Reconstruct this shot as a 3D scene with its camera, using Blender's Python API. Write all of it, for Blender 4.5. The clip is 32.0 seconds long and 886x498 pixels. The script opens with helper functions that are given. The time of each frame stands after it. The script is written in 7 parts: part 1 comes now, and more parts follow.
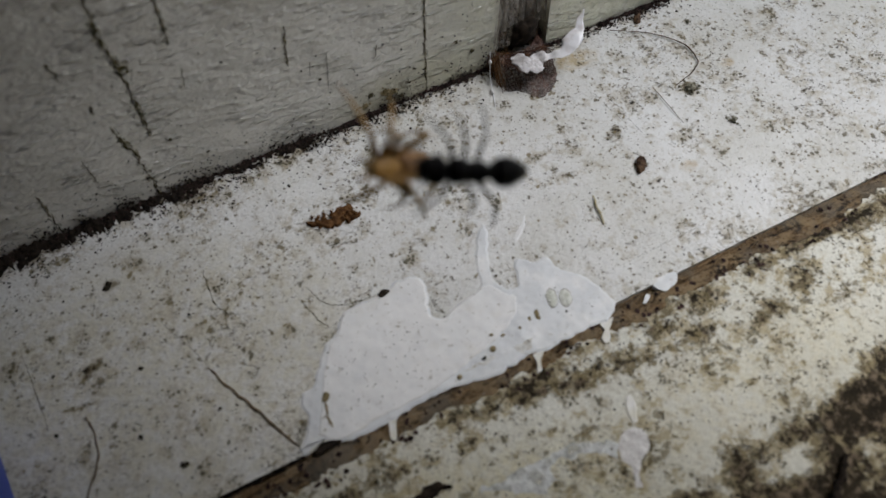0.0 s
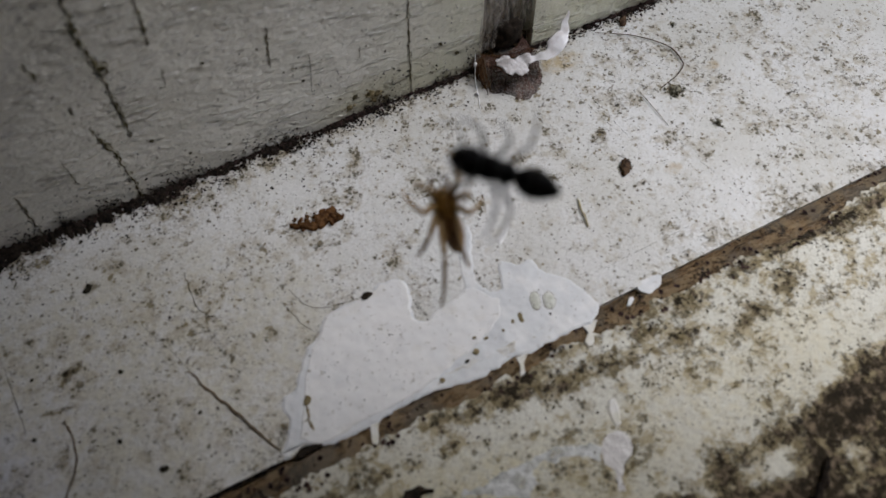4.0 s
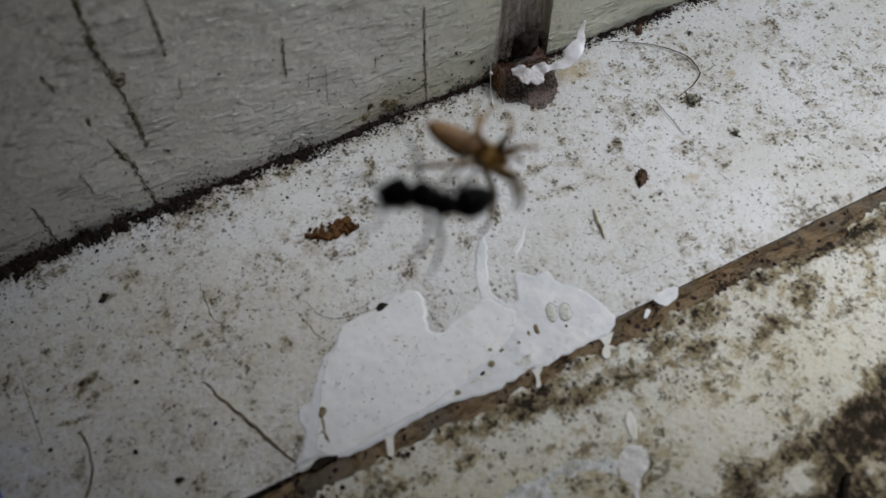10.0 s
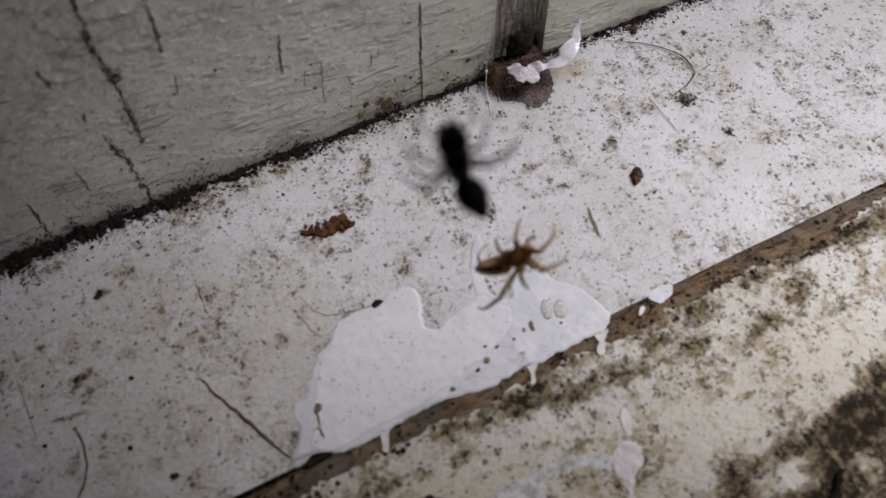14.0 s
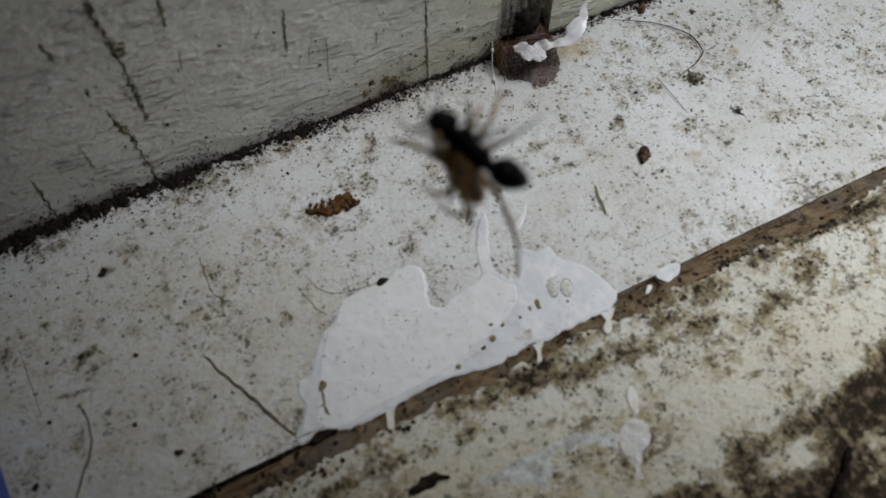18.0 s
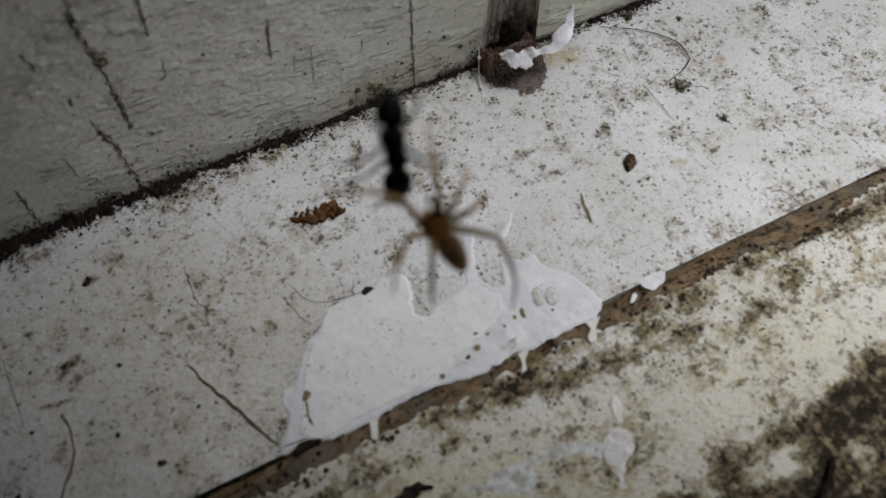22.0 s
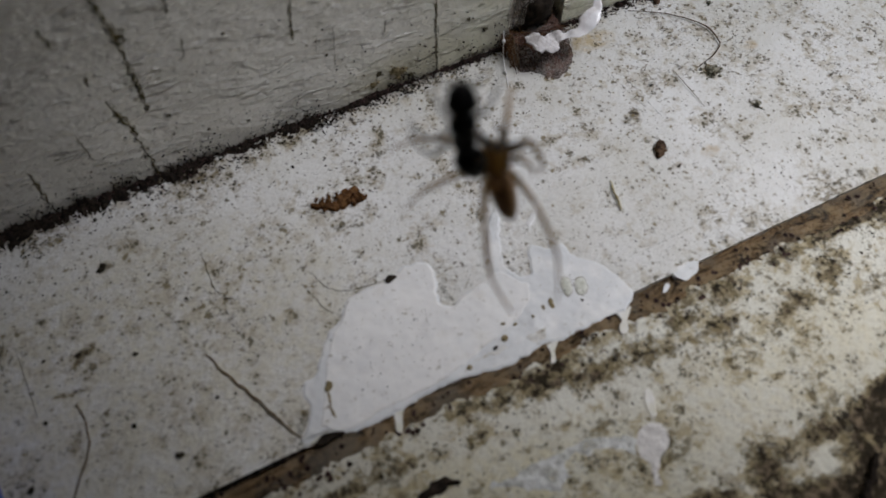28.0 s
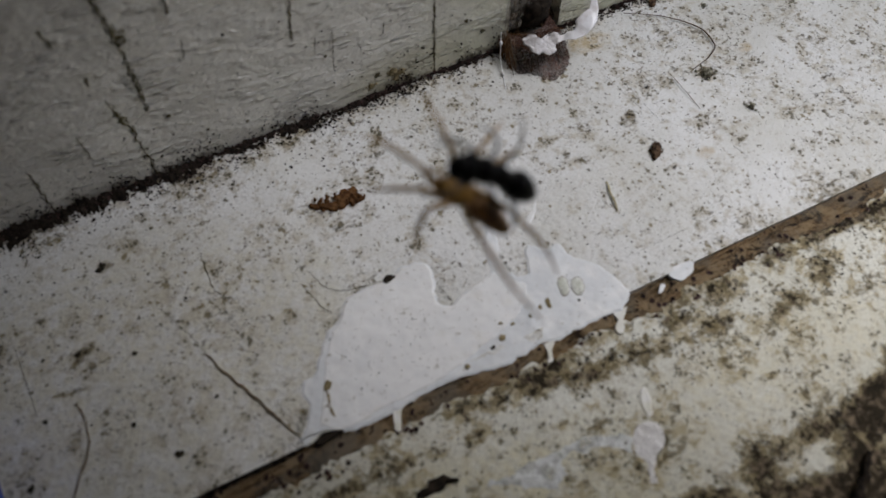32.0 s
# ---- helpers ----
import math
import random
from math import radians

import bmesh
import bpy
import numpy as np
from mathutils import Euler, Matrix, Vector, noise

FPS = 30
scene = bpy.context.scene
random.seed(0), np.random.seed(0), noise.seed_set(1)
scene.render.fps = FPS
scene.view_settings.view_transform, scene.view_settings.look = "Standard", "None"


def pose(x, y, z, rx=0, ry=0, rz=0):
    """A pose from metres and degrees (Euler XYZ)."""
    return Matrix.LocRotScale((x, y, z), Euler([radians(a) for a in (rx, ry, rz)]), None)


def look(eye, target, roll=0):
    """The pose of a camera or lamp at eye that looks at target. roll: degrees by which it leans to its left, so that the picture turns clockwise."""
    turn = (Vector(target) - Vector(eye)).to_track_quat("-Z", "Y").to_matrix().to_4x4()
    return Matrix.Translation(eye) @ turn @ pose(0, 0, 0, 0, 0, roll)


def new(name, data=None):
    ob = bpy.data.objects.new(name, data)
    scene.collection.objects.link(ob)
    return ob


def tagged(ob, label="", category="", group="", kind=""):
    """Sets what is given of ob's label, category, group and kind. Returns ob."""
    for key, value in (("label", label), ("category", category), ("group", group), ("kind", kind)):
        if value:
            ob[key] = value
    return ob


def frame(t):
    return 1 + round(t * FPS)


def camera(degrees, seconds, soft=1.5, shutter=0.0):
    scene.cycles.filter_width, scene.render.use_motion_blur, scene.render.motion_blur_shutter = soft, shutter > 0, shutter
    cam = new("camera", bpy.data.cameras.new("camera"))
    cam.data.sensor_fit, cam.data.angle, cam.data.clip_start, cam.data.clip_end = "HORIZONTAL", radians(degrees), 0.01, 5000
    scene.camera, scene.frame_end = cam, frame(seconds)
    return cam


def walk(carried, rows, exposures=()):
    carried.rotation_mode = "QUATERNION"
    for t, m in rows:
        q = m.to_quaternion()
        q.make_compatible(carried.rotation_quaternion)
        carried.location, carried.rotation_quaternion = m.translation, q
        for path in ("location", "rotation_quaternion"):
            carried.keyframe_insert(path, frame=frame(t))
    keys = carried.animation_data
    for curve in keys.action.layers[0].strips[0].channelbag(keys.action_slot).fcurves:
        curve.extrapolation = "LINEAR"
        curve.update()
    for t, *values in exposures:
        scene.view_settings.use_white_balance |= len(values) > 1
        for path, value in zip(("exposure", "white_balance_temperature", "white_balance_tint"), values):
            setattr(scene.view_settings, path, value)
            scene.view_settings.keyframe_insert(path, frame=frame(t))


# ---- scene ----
cam = camera(60.7, 32.0)
# a phone lens focused on the sill
cam.data.dof.use_dof = True
cam.data.dof.focus_distance = 0.086
cam.data.dof.aperture_fstop = 33.0

# rows: seconds, eye and aim in centimetres, lean in degrees
CM = 0.01
PATH = [
    (0, (0.684, -5.147, 6.169), (1.114, -4.233, 4.443), -1.9),
    (0.5, (0.732, -5.131, 6.171), (1.166, -4.223, 4.443), -1.6),
    (1, (0.728, -5.161, 6.119), (1.171, -4.246, 4.396), -1.3),
    (1.5, (0.737, -5.17, 6.138), (1.177, -4.26, 4.412), -1.4),
    (2, (0.764, -5.177, 6.173), (1.202, -4.266, 4.448), -1.5),
    (2.5, (0.769, -5.178, 6.152), (1.214, -4.267, 4.428), -1.1),
    (4.5, (0.77, -5.176, 6.133), (1.221, -4.264, 4.411), -0.9),
    (5, (0.72, -5.156, 6.123), (1.173, -4.245, 4.401), -0.7),
    (5.5, (0.685, -5.164, 6.088), (1.131, -4.25, 4.366), -1.1),
    (6, (0.696, -5.156, 6.038), (1.132, -4.243, 4.313), -1.5),
    (6.5, (0.692, -5.162, 5.998), (1.124, -4.248, 4.272), -1.7),
    (7, (0.696, -5.169, 5.951), (1.126, -4.259, 4.223), -1.8),
    (7.5, (0.688, -5.156, 5.921), (1.114, -4.255, 4.187), -1.8),
    (8, (0.665, -5.155, 5.929), (1.089, -4.254, 4.195), -1.9),
    (8.5, (0.649, -5.122, 5.918), (1.075, -4.227, 4.181), -1.6),
    (9, (0.64, -5.095, 5.992), (1.066, -4.2, 4.255), -1.5),
    (9.5, (0.683, -5.091, 6.14), (1.103, -4.183, 4.409), -2.0),
    (10, (0.757, -5.07, 6.163), (1.186, -4.145, 4.442), -1.9),
    (10.5, (0.773, -5.03, 6.193), (1.211, -4.111, 4.471), -1.3),
    (11, (0.757, -5.006, 6.246), (1.199, -4.081, 4.529), -1.3),
    (11.5, (0.752, -4.983, 6.223), (1.194, -4.056, 4.507), -1.4),
    (12, (0.777, -5.011, 6.197), (1.216, -4.083, 4.48), -1.6),
    (12.5, (0.778, -5.03, 6.199), (1.22, -4.106, 4.481), -1.4),
    (13, (0.768, -5.053, 6.167), (1.214, -4.129, 4.45), -1.1),
    (13.5, (0.747, -5.084, 6.161), (1.191, -4.16, 4.443), -1.1),
    (15.5, (0.709, -5.155, 6.112), (1.152, -4.233, 4.394), -1.1),
    (16, (0.712, -5.167, 6.105), (1.147, -4.246, 4.383), -1.4),
    (16.5, (0.712, -5.194, 6.061), (1.144, -4.273, 4.339), -1.5),
    (17, (0.662, -5.22, 6.043), (1.097, -4.303, 4.32), -1.3),
    (17.5, (0.658, -5.201, 6.019), (1.088, -4.287, 4.293), -1.4),
    (18, (0.681, -5.194, 6.038), (1.106, -4.278, 4.312), -1.7),
    (18.5, (0.71, -5.189, 6.069), (1.134, -4.276, 4.34), -1.7),
    (19, (0.716, -5.204, 6.089), (1.147, -4.284, 4.366), -1.4),
    (19.5, (0.73, -5.191, 6.081), (1.162, -4.271, 4.358), -1.4),
    (20, (0.745, -5.172, 6.081), (1.179, -4.252, 4.359), -1.3),
    (20.5, (0.768, -5.162, 6.06), (1.203, -4.243, 4.338), -1.3),
    (21, (0.754, -5.181, 6.046), (1.194, -4.262, 4.326), -1.1),
    (21.5, (0.777, -5.186, 6.065), (1.211, -4.272, 4.34), -1.3),
    (22, (0.807, -5.187, 6.065), (1.24, -4.272, 4.34), -1.4),
    (22.5, (0.768, -5.163, 6.097), (1.212, -4.248, 4.374), -0.9),
    (23, (0.713, -5.128, 6.075), (1.159, -4.211, 4.354), -0.7),
    (23.5, (0.669, -5.145, 6.047), (1.107, -4.22, 4.328), -1.2),
    (24, (0.674, -5.144, 6.015), (1.11, -4.221, 4.295), -1.2),
    (24.5, (0.653, -5.154, 5.95), (1.089, -4.231, 4.23), -1.2),
    (25, (0.623, -5.136, 5.941), (1.059, -4.221, 4.217), -1.0),
    (25.5, (0.607, -5.098, 5.954), (1.033, -4.183, 4.228), -1.3),
    (27.5, (0.638, -5.055, 5.829), (1.055, -4.143, 4.098), -1.7),
    (28, (0.646, -5.062, 5.839), (1.068, -4.15, 4.11), -1.5),
    (28.5, (0.681, -5.07, 5.828), (1.104, -4.16, 4.098), -1.5),
    (29, (0.724, -5.086, 5.839), (1.146, -4.179, 4.108), -1.4),
    (29.5, (0.718, -5.095, 5.834), (1.146, -4.191, 4.102), -1.2),
    (30, (0.66, -5.076, 5.839), (1.094, -4.173, 4.108), -0.8),
    (30.5, (0.649, -5.074, 5.887), (1.075, -4.171, 4.154), -1.2),
    (31, (0.701, -5.093, 5.843), (1.125, -4.18, 4.115), -1.5),
    (31.5, (0.669, -5.098, 5.845), (1.101, -4.188, 4.118), -1.0),
    (32, (0.602, -5.068, 5.883), (1.039, -4.163, 4.154), -0.6),
]
walk(cam, [(t, look(Vector(eye) * CM, Vector(target) * CM, roll)) for t, eye, target, roll in PATH],
     exposures=[(0, 0.49, 6500, 12), (1, 0.47, 6500, 16), (5, 0.49, 6500, 14), (7, 0.39, 6450, 17), (8.4, 0.39, 6400, 17), (10, 0.42, 6330, 12), (12, 0.49, 6400, 14), (12.8, 0.60, 6400, 23), (13.5, 0.60, 6400, 23), (15.5, 0.55, 6600, 12), (16.5, 0.53, 6470, 10), (18, 0.45, 6380, 10), (21, 0.45, 6430, 12), (24, 0.44, 6450, 14), (32, 0.39, 6500, 14)])

# ---- light ----
world = bpy.data.worlds.new("world")
scene.world = world
world.use_nodes = True
wn = world.node_tree
sky = wn.nodes.new("ShaderNodeTexSky")
sky.sky_type = "NISHITA"
sky.sun_disc = False
sky.sun_elevation = radians(62)
sky.sun_rotation = radians(75)
sky.dust_density = 1.7
sky.ozone_density = 0.8
sky.air_density = 1.0
wn.nodes["Background"].inputs["Strength"].default_value = 0.072
wn.links.new(sky.outputs["Color"], wn.nodes["Background"].inputs["Color"])
sun = new("sun", bpy.data.lights.new("sun", "SUN"))
sun.data.energy = 1.85
sun.data.angle = radians(36)
sun.data.color = (0.955, 0.98, 1.0)
sun.matrix_world = look((0.3, -0.035, 0.5), (0, 0, 0))

MM = 0.001


# ---- materials ----
def mat(name, colour=(0.5, 0.5, 0.5), rough=0.6, metal=0.0):
    m = bpy.data.materials.new(name)
    m.use_nodes = True
    b = m.node_tree.nodes["Principled BSDF"]
    b.inputs["Base Color"].default_value = (*colour, 1)
    b.inputs["Roughness"].default_value = rough
    b.inputs["Metallic"].default_value = metal
    return m


class Net:
    """Short names for building a node tree; coordinates are millimetres of the world."""

    def __init__(self, m):
        self.t = m.node_tree
        self.b = self.t.nodes["Principled BSDF"]
        geo = self.t.nodes.new("ShaderNodeNewGeometry")
        self.p = self.vec("SCALE", geo.outputs["Position"], scale=1000.0)

    def link(self, value, socket):
        if isinstance(value, (int, float)):
            socket.default_value = value
        elif isinstance(value, tuple):
            socket.default_value = (*value, 1) if len(value) == 3 and socket.type == "RGBA" else value
        else:
            self.t.links.new(value, socket)

    def vec(self, op, a, b=None, scale=None):
        n = self.t.nodes.new("ShaderNodeVectorMath")
        n.operation = op
        self.link(a, n.inputs[0])
        if b is not None:
            self.link(b, n.inputs[1])
        if scale is not None:
            n.inputs["Scale"].default_value = scale
        return n.outputs["Value"] if op in ("LENGTH", "DOT_PRODUCT") else n.outputs[0]

    def math(self, op, a, b=0.0, c=None):
        n = self.t.nodes.new("ShaderNodeMath")
        n.operation = op
        self.link(a, n.inputs[0])
        self.link(b, n.inputs[1])
        if c is not None:
            self.link(c, n.inputs[2])
        return n.outputs[0]

    def noise(self, size, stretch=(1, 1, 1), detail=4.0, rough=0.55, shift=0.0, distort=0.0):
        """Noise whose features are about size millimetres across."""
        p = self.vec("MULTIPLY", self.p, tuple(1.0 / (size * s) for s in stretch))
        p = self.vec("ADD", p, (shift, shift * 0.7, shift * 1.3))
        n = self.t.nodes.new("ShaderNodeTexNoise")
        n.inputs["Scale"].default_value = 1.0
        n.inputs["Detail"].default_value = detail
        n.inputs["Roughness"].default_value = rough
        n.inputs["Distortion"].default_value = distort
        self.t.links.new(p, n.inputs["Vector"])
        return n.outputs["Fac"]

    def cells(self, size, shift=0.0):
        """Distance from the nearest of random points about size millimetres apart, and a random number for that point."""
        n = self.t.nodes.new("ShaderNodeTexVoronoi")
        n.inputs["Scale"].default_value = 1.0
        self.t.links.new(self.vec("ADD", self.vec("MULTIPLY", self.p, (1 / size,) * 3), (shift, shift * 0.7, 0.0)), n.inputs["Vector"])
        return n.outputs["Distance"], self.vec("DOT_PRODUCT", n.outputs["Color"], (1.0, 0.0, 0.0))

    def specks(self, size, big, density, shift=0.0, soft=0.06):
        """Irregular specks of many sizes, more of them where density is high."""
        d, r = self.cells(size, shift)
        d = self.math("ADD", d, self.math("MULTIPLY", self.math("SUBTRACT", self.noise(size * 0.3, detail=4, rough=0.65, shift=shift + 2), 0.5), 1.25))
        reach = self.math("ADD", self.math("MULTIPLY", self.math("POWER", r, 3.0), big), self.math("MULTIPLY", density, 0.9))
        return self.ramp(self.math("SUBTRACT", reach, d), -0.02 - soft, soft)

    def ramp(self, v, lo, hi, a=0.0, b=1.0):
        n = self.t.nodes.new("ShaderNodeMapRange")
        n.interpolation_type = "SMOOTHSTEP"
        for k, x in zip(("Value", "From Min", "From Max", "To Min", "To Max"), (v, lo, hi, a, b)):
            self.link(x, n.inputs[k])
        return n.outputs[0]

    def mix(self, fac, a, b):
        n = self.t.nodes.new("ShaderNodeMix")
        n.data_type = "RGBA"
        self.link(fac, n.inputs[0])
        self.link(a, n.inputs[6])
        self.link(b, n.inputs[7])
        return n.outputs[2]

    def blob(self, x, y, rx, ry, turn=0.0, axes=(0, 1)):
        """1 at a place on the board, falling to 0 at rx, ry millimetres from it."""
        c = [0.0, 0.0, 0.0]
        c[axes[0]], c[axes[1]] = x, y
        d = self.vec("SUBTRACT", self.p, tuple(c))
        ca, sa = math.cos(radians(turn)), math.sin(radians(turn))
        u, v = [0.0] * 3, [0.0] * 3
        u[axes[0]], u[axes[1]] = ca / rx, sa / rx
        v[axes[0]], v[axes[1]] = -sa / ry, ca / ry
        du, dv = self.vec("DOT_PRODUCT", d, tuple(u)), self.vec("DOT_PRODUCT", d, tuple(v))
        r = self.math("ADD", self.math("MULTIPLY", du, du), self.math("MULTIPLY", dv, dv))
        return self.math("MAXIMUM", self.math("SUBTRACT", 1.0, r), 0.0)

    def bump(self, height, distance, strength=1.0, normal=None):
        n = self.t.nodes.new("ShaderNodeBump")
        n.inputs["Distance"].default_value = distance * MM
        n.inputs["Strength"].default_value = strength
        self.link(height, n.inputs["Height"])
        if normal is not None:
            self.link(normal, n.inputs["Normal"])
        return n.outputs[0]

    def done(self, colour=None, rough=None, normal=None):
        for v, k in ((colour, "Base Color"), (rough, "Roughness"), (normal, "Normal")):
            if v is not None:
                self.link(v, self.b.inputs[k])


def paint_board(name, base, stain, moss, blobs, seed=0.0, lean=0.0, patchy=0.085, grain=1.1, lumps=0.9, stains_and_warm_light=(), haze=0.5):
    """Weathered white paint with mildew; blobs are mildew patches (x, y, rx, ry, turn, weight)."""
    m = mat(name)
    n = Net(m)
    density = n.ramp(n.noise(5, shift=seed + 3, detail=4, rough=0.6), 0.3, 0.7, lean - patchy, lean + patchy)
    for x, y, rx, ry, turn, w in blobs:
        density = n.math("ADD", density, n.math("MULTIPLY", n.blob(x, y, rx, ry, turn), w))
    # soft olive bloom, then specks of two sizes, then dark crusts where the patches are densest
    bloom = n.ramp(n.math("ADD", n.noise(1.2, detail=6, rough=0.66, shift=seed + 5), density), 0.53, 0.71, 0, haze)
    veil = n.ramp(n.noise(0.42, detail=4, rough=0.6, shift=seed + 15), 0.48, 0.74, 0, 0.24)
    coarse = n.math("ADD", n.noise(grain, (1.15, 0.9, 1), 6, 0.66, seed), density)
    dirt = n.ramp(coarse, 0.62, 0.71)
    fine = n.ramp(n.math("ADD", n.noise(0.32, (1.0, 1.0, 1), 2, 0.5, seed + 9), n.math("MULTIPLY", density, 0.8)), 0.60, 0.73)
    crust = n.ramp(n.math("ADD", n.noise(lumps, detail=7, rough=0.68, shift=seed + 31), density), 0.68, 0.78)
    c = n.mix(n.ramp(n.noise(11, detail=7, rough=0.62, shift=seed + 1), 0.3, 0.7), base, stain)
    for x, y, rx, ry, turn, colour in stains_and_warm_light:
        k = n.math("MULTIPLY", n.ramp(n.blob(x, y, rx, ry, turn), 0.0, 0.8), n.ramp(n.noise(1.1, detail=6, rough=0.65, shift=seed + 61), 0.35, 0.65, 0.1, 0.85))
        c = n.mix(k, c, colour)
    c = n.mix(veil, c, n.mix(0.55, stain, moss))
    c = n.mix(bloom, c, moss)
    tone = n.mix(n.ramp(n.noise(0.9, shift=seed + 4, detail=5, rough=0.65), 0.40, 0.60), (0.065, 0.046, 0.02), (0.19, 0.145, 0.07))
    black = n.mix(n.ramp(n.noise(lumps * 1.3, shift=seed + 24, detail=7, rough=0.7), 0.47, 0.66), (0.018, 0.014, 0.010), (0.21, 0.16, 0.11))
    c = n.mix(n.math("MULTIPLY", fine, 0.3), c, tone)
    c = n.mix(n.math("MULTIPLY", dirt, 0.65), c, tone)
    spots = n.math("MAXIMUM", n.specks(1.25, 0.20, density, seed + 51), n.specks(0.6, 0.26, density, seed + 57))
    # clusters: a faint brown halo with small dark dots packed in it
    smudge = n.specks(2.1, 0.46, n.math("MULTIPLY", density, 0.8), seed + 83, 0.22)
    dots = n.specks(0.42, 0.34, n.math("SUBTRACT", n.math("MULTIPLY", smudge, 0.62), 0.22), seed + 97)
    c = n.mix(n.math("MULTIPLY", smudge, n.ramp(n.noise(0.9, detail=5, rough=0.7, shift=seed + 85), 0.36, 0.62, 0.12, 0.7)), c, (0.28, 0.225, 0.13))
    c = n.mix(n.math("MULTIPLY", dots, 0.9), c, (0.07, 0.058, 0.026))
    c = n.mix(n.math("MULTIPLY", spots, 0.88), c, n.mix(n.ramp(n.noise(2.2, shift=seed + 71), 0.4, 0.6), (0.075, 0.06, 0.028), (0.21, 0.165, 0.08)))
    c = n.mix(n.math("MULTIPLY", crust, 0.93), c, black)
    h = n.math("ADD", n.noise(0.5, detail=6, rough=0.65), n.math("MULTIPLY", dirt, -0.4))
    n.done(c, n.ramp(dirt, 0, 1, 0.42, 0.9), n.bump(h, 0.2, 0.75, n.bump(n.noise(4, detail=3), 0.35, 0.6)))
    n.link(n.ramp(crust, 0, 1, 0.5, 0.1), n.b.inputs["Specular IOR Level"])
    return m


# the broad yellow tint at -8, -20 paints warmer light on the left; other tints are stains
M_SILL = paint_board("sill_paint", (0.735, 0.735, 0.722), (0.62, 0.612, 0.57), (0.40, 0.34, 0.23), [
    (20, 0, 95, 4.5, 0, 0.10), (38.5, -13.5, 3.0, 2.0, -20, 0.13), (48, -11, 3.5, 2, -30, 0.09), (57, -6, 9, 4, -20, 0.06),
    (-10.6, -15.6, 1.6, 0.8, 30, 0.22), (-6.9, -8, 1.0, 0.8, 0, 0.24), (70, -18, 16, 10, 0, 0.04), (-12, -18.6, 2.5, 0.35, -8, 0.16),
    (54.6, -13.2, 1.3, 1.1, 0, 0.2), (37.3, -17, 1.2, 0.8, 0, 0.14), (44.5, -21.6, 1.2, 0.5, 0, 0.2), (-13, -13, 5, 4, 0, 0.04), (44.1, -14.6, 1.6, 1.0, 20, 0.16), (35.3, -13.6, 1.6, 0.8, 0, 0.16), (-4, -16, 9, 6, 0, 0.03), (16, -11, 26, 11, -15, 0.018), (28, -14, 9, 6, 0, 0.02), (60, -30.6, 34, 1.5, 0, 0.09)], 0.0, 0.010, 0.08, 0.8, 0.9, [(-8, -20, 26, 17, 0, (0.61, 0.58, 0.47)), (45.4, -3.9, 4.2, 1.6, -5, (0.47, 0.36, 0.19)), (60.5, -12.0, 1.0, 0.8, 0, (0.50, 0.38, 0.22)), (48.5, -21.5, 1.2, 0.9, 0, (0.5, 0.4, 0.26))])
M_LOWER = paint_board("lower_paint", (0.66, 0.65, 0.575), (0.60, 0.58, 0.48), (0.36, 0.285, 0.14), [
    (41.5, -34.6, 2.6, 1.5, 5, 0.15), (50, -36.4, 3.2, 1.9, 20, 0.13), (45.6, -38.0, 2.6, 1.3, 10, 0.13), (39.2, -36.6, 2.8, 0.9, 5, 0.12), (60, -34.0, 9, 1.6, 3, 0.12),
    (32.4, -36.3, 4.4, 1.5, -14, 0.19), (27.0, -35.6, 3.0, 1.6, 0, 0.17), (22.7, -34.6, 3.0, 1.3, 0, 0.18), (54, -33.4, 4, 1.0, 0, 0.14), (35.5, -35.0, 2.0, 0.9, 0, 0.12),
    (28.6, -48.6, 3.6, 1.6, -12, 0.26), (34.6, -48.2, 3.2, 2.2, 30, 0.24), (36.0, -51.2, 4.0, 2.0, 0, 0.2), (39.2, -47.8, 3.6, 1.3, 10, 0.18), (44.6, -48.8, 5.6, 2.4, 14, 0.3), (52, -48.6, 9, 4.0, 8, 0.3),
    (39.0, -53.6, 4.0, 2.4, -30, 0.25), (31, -52, 7, 3.0, 0, 0.24), (46, -56, 18, 6, 5, 0.28), (41.5, -51.6, 3.2, 1.8, 0, 0.16), (38, -49.8, 1.6, 0.7, 0, -0.06), (34.2, -50.8, 1.6, 0.7, 0, -0.04), (44.5, -50.6, 2.2, 0.7, 0, -0.08),
    (18.5, -34.8, 1.6, 0.7, 0, 0.13), (15.6, -36.4, 1.2, 0.8, 0, 0.16), (16.5, -38.4, 1.0, 0.6, 0, 0.14), (18.6, -38.8, 0.9, 0.5, 0, 0.14), (12.0, -36.0, 2.0, 0.7, 0, 0.14), (9.0, -35.8, 2.2, 0.7, 0, 0.14), (5, -35.5, 3, 0.8, 0, 0.12), (22.5, -38.5, 1.5, 0.5, 0, 0.1), (39.6, -42.6, 1.2, 0.6, 0, 0.14), (62, -41, 8, 4, 0, 0.05), (30, -33.7, 70, 0.8, 0, 0.08)], 20.0, 0.052, 0.08, 0.8, 0.8, [(8, -45, 26, 11, 0, (0.60, 0.545, 0.36)), (40, -42, 16, 5, 0, (0.62, 0.575, 0.43))], 0.8)

m = M_WALL = mat("wall_paint")
n = Net(m)
strokes = n.noise(0.55, (1.3, 1, 1.0), 5, 0.6, 2.0)
broad = n.noise(2.4, (1.7, 1, 0.9), 3, 0.5, 7.0)
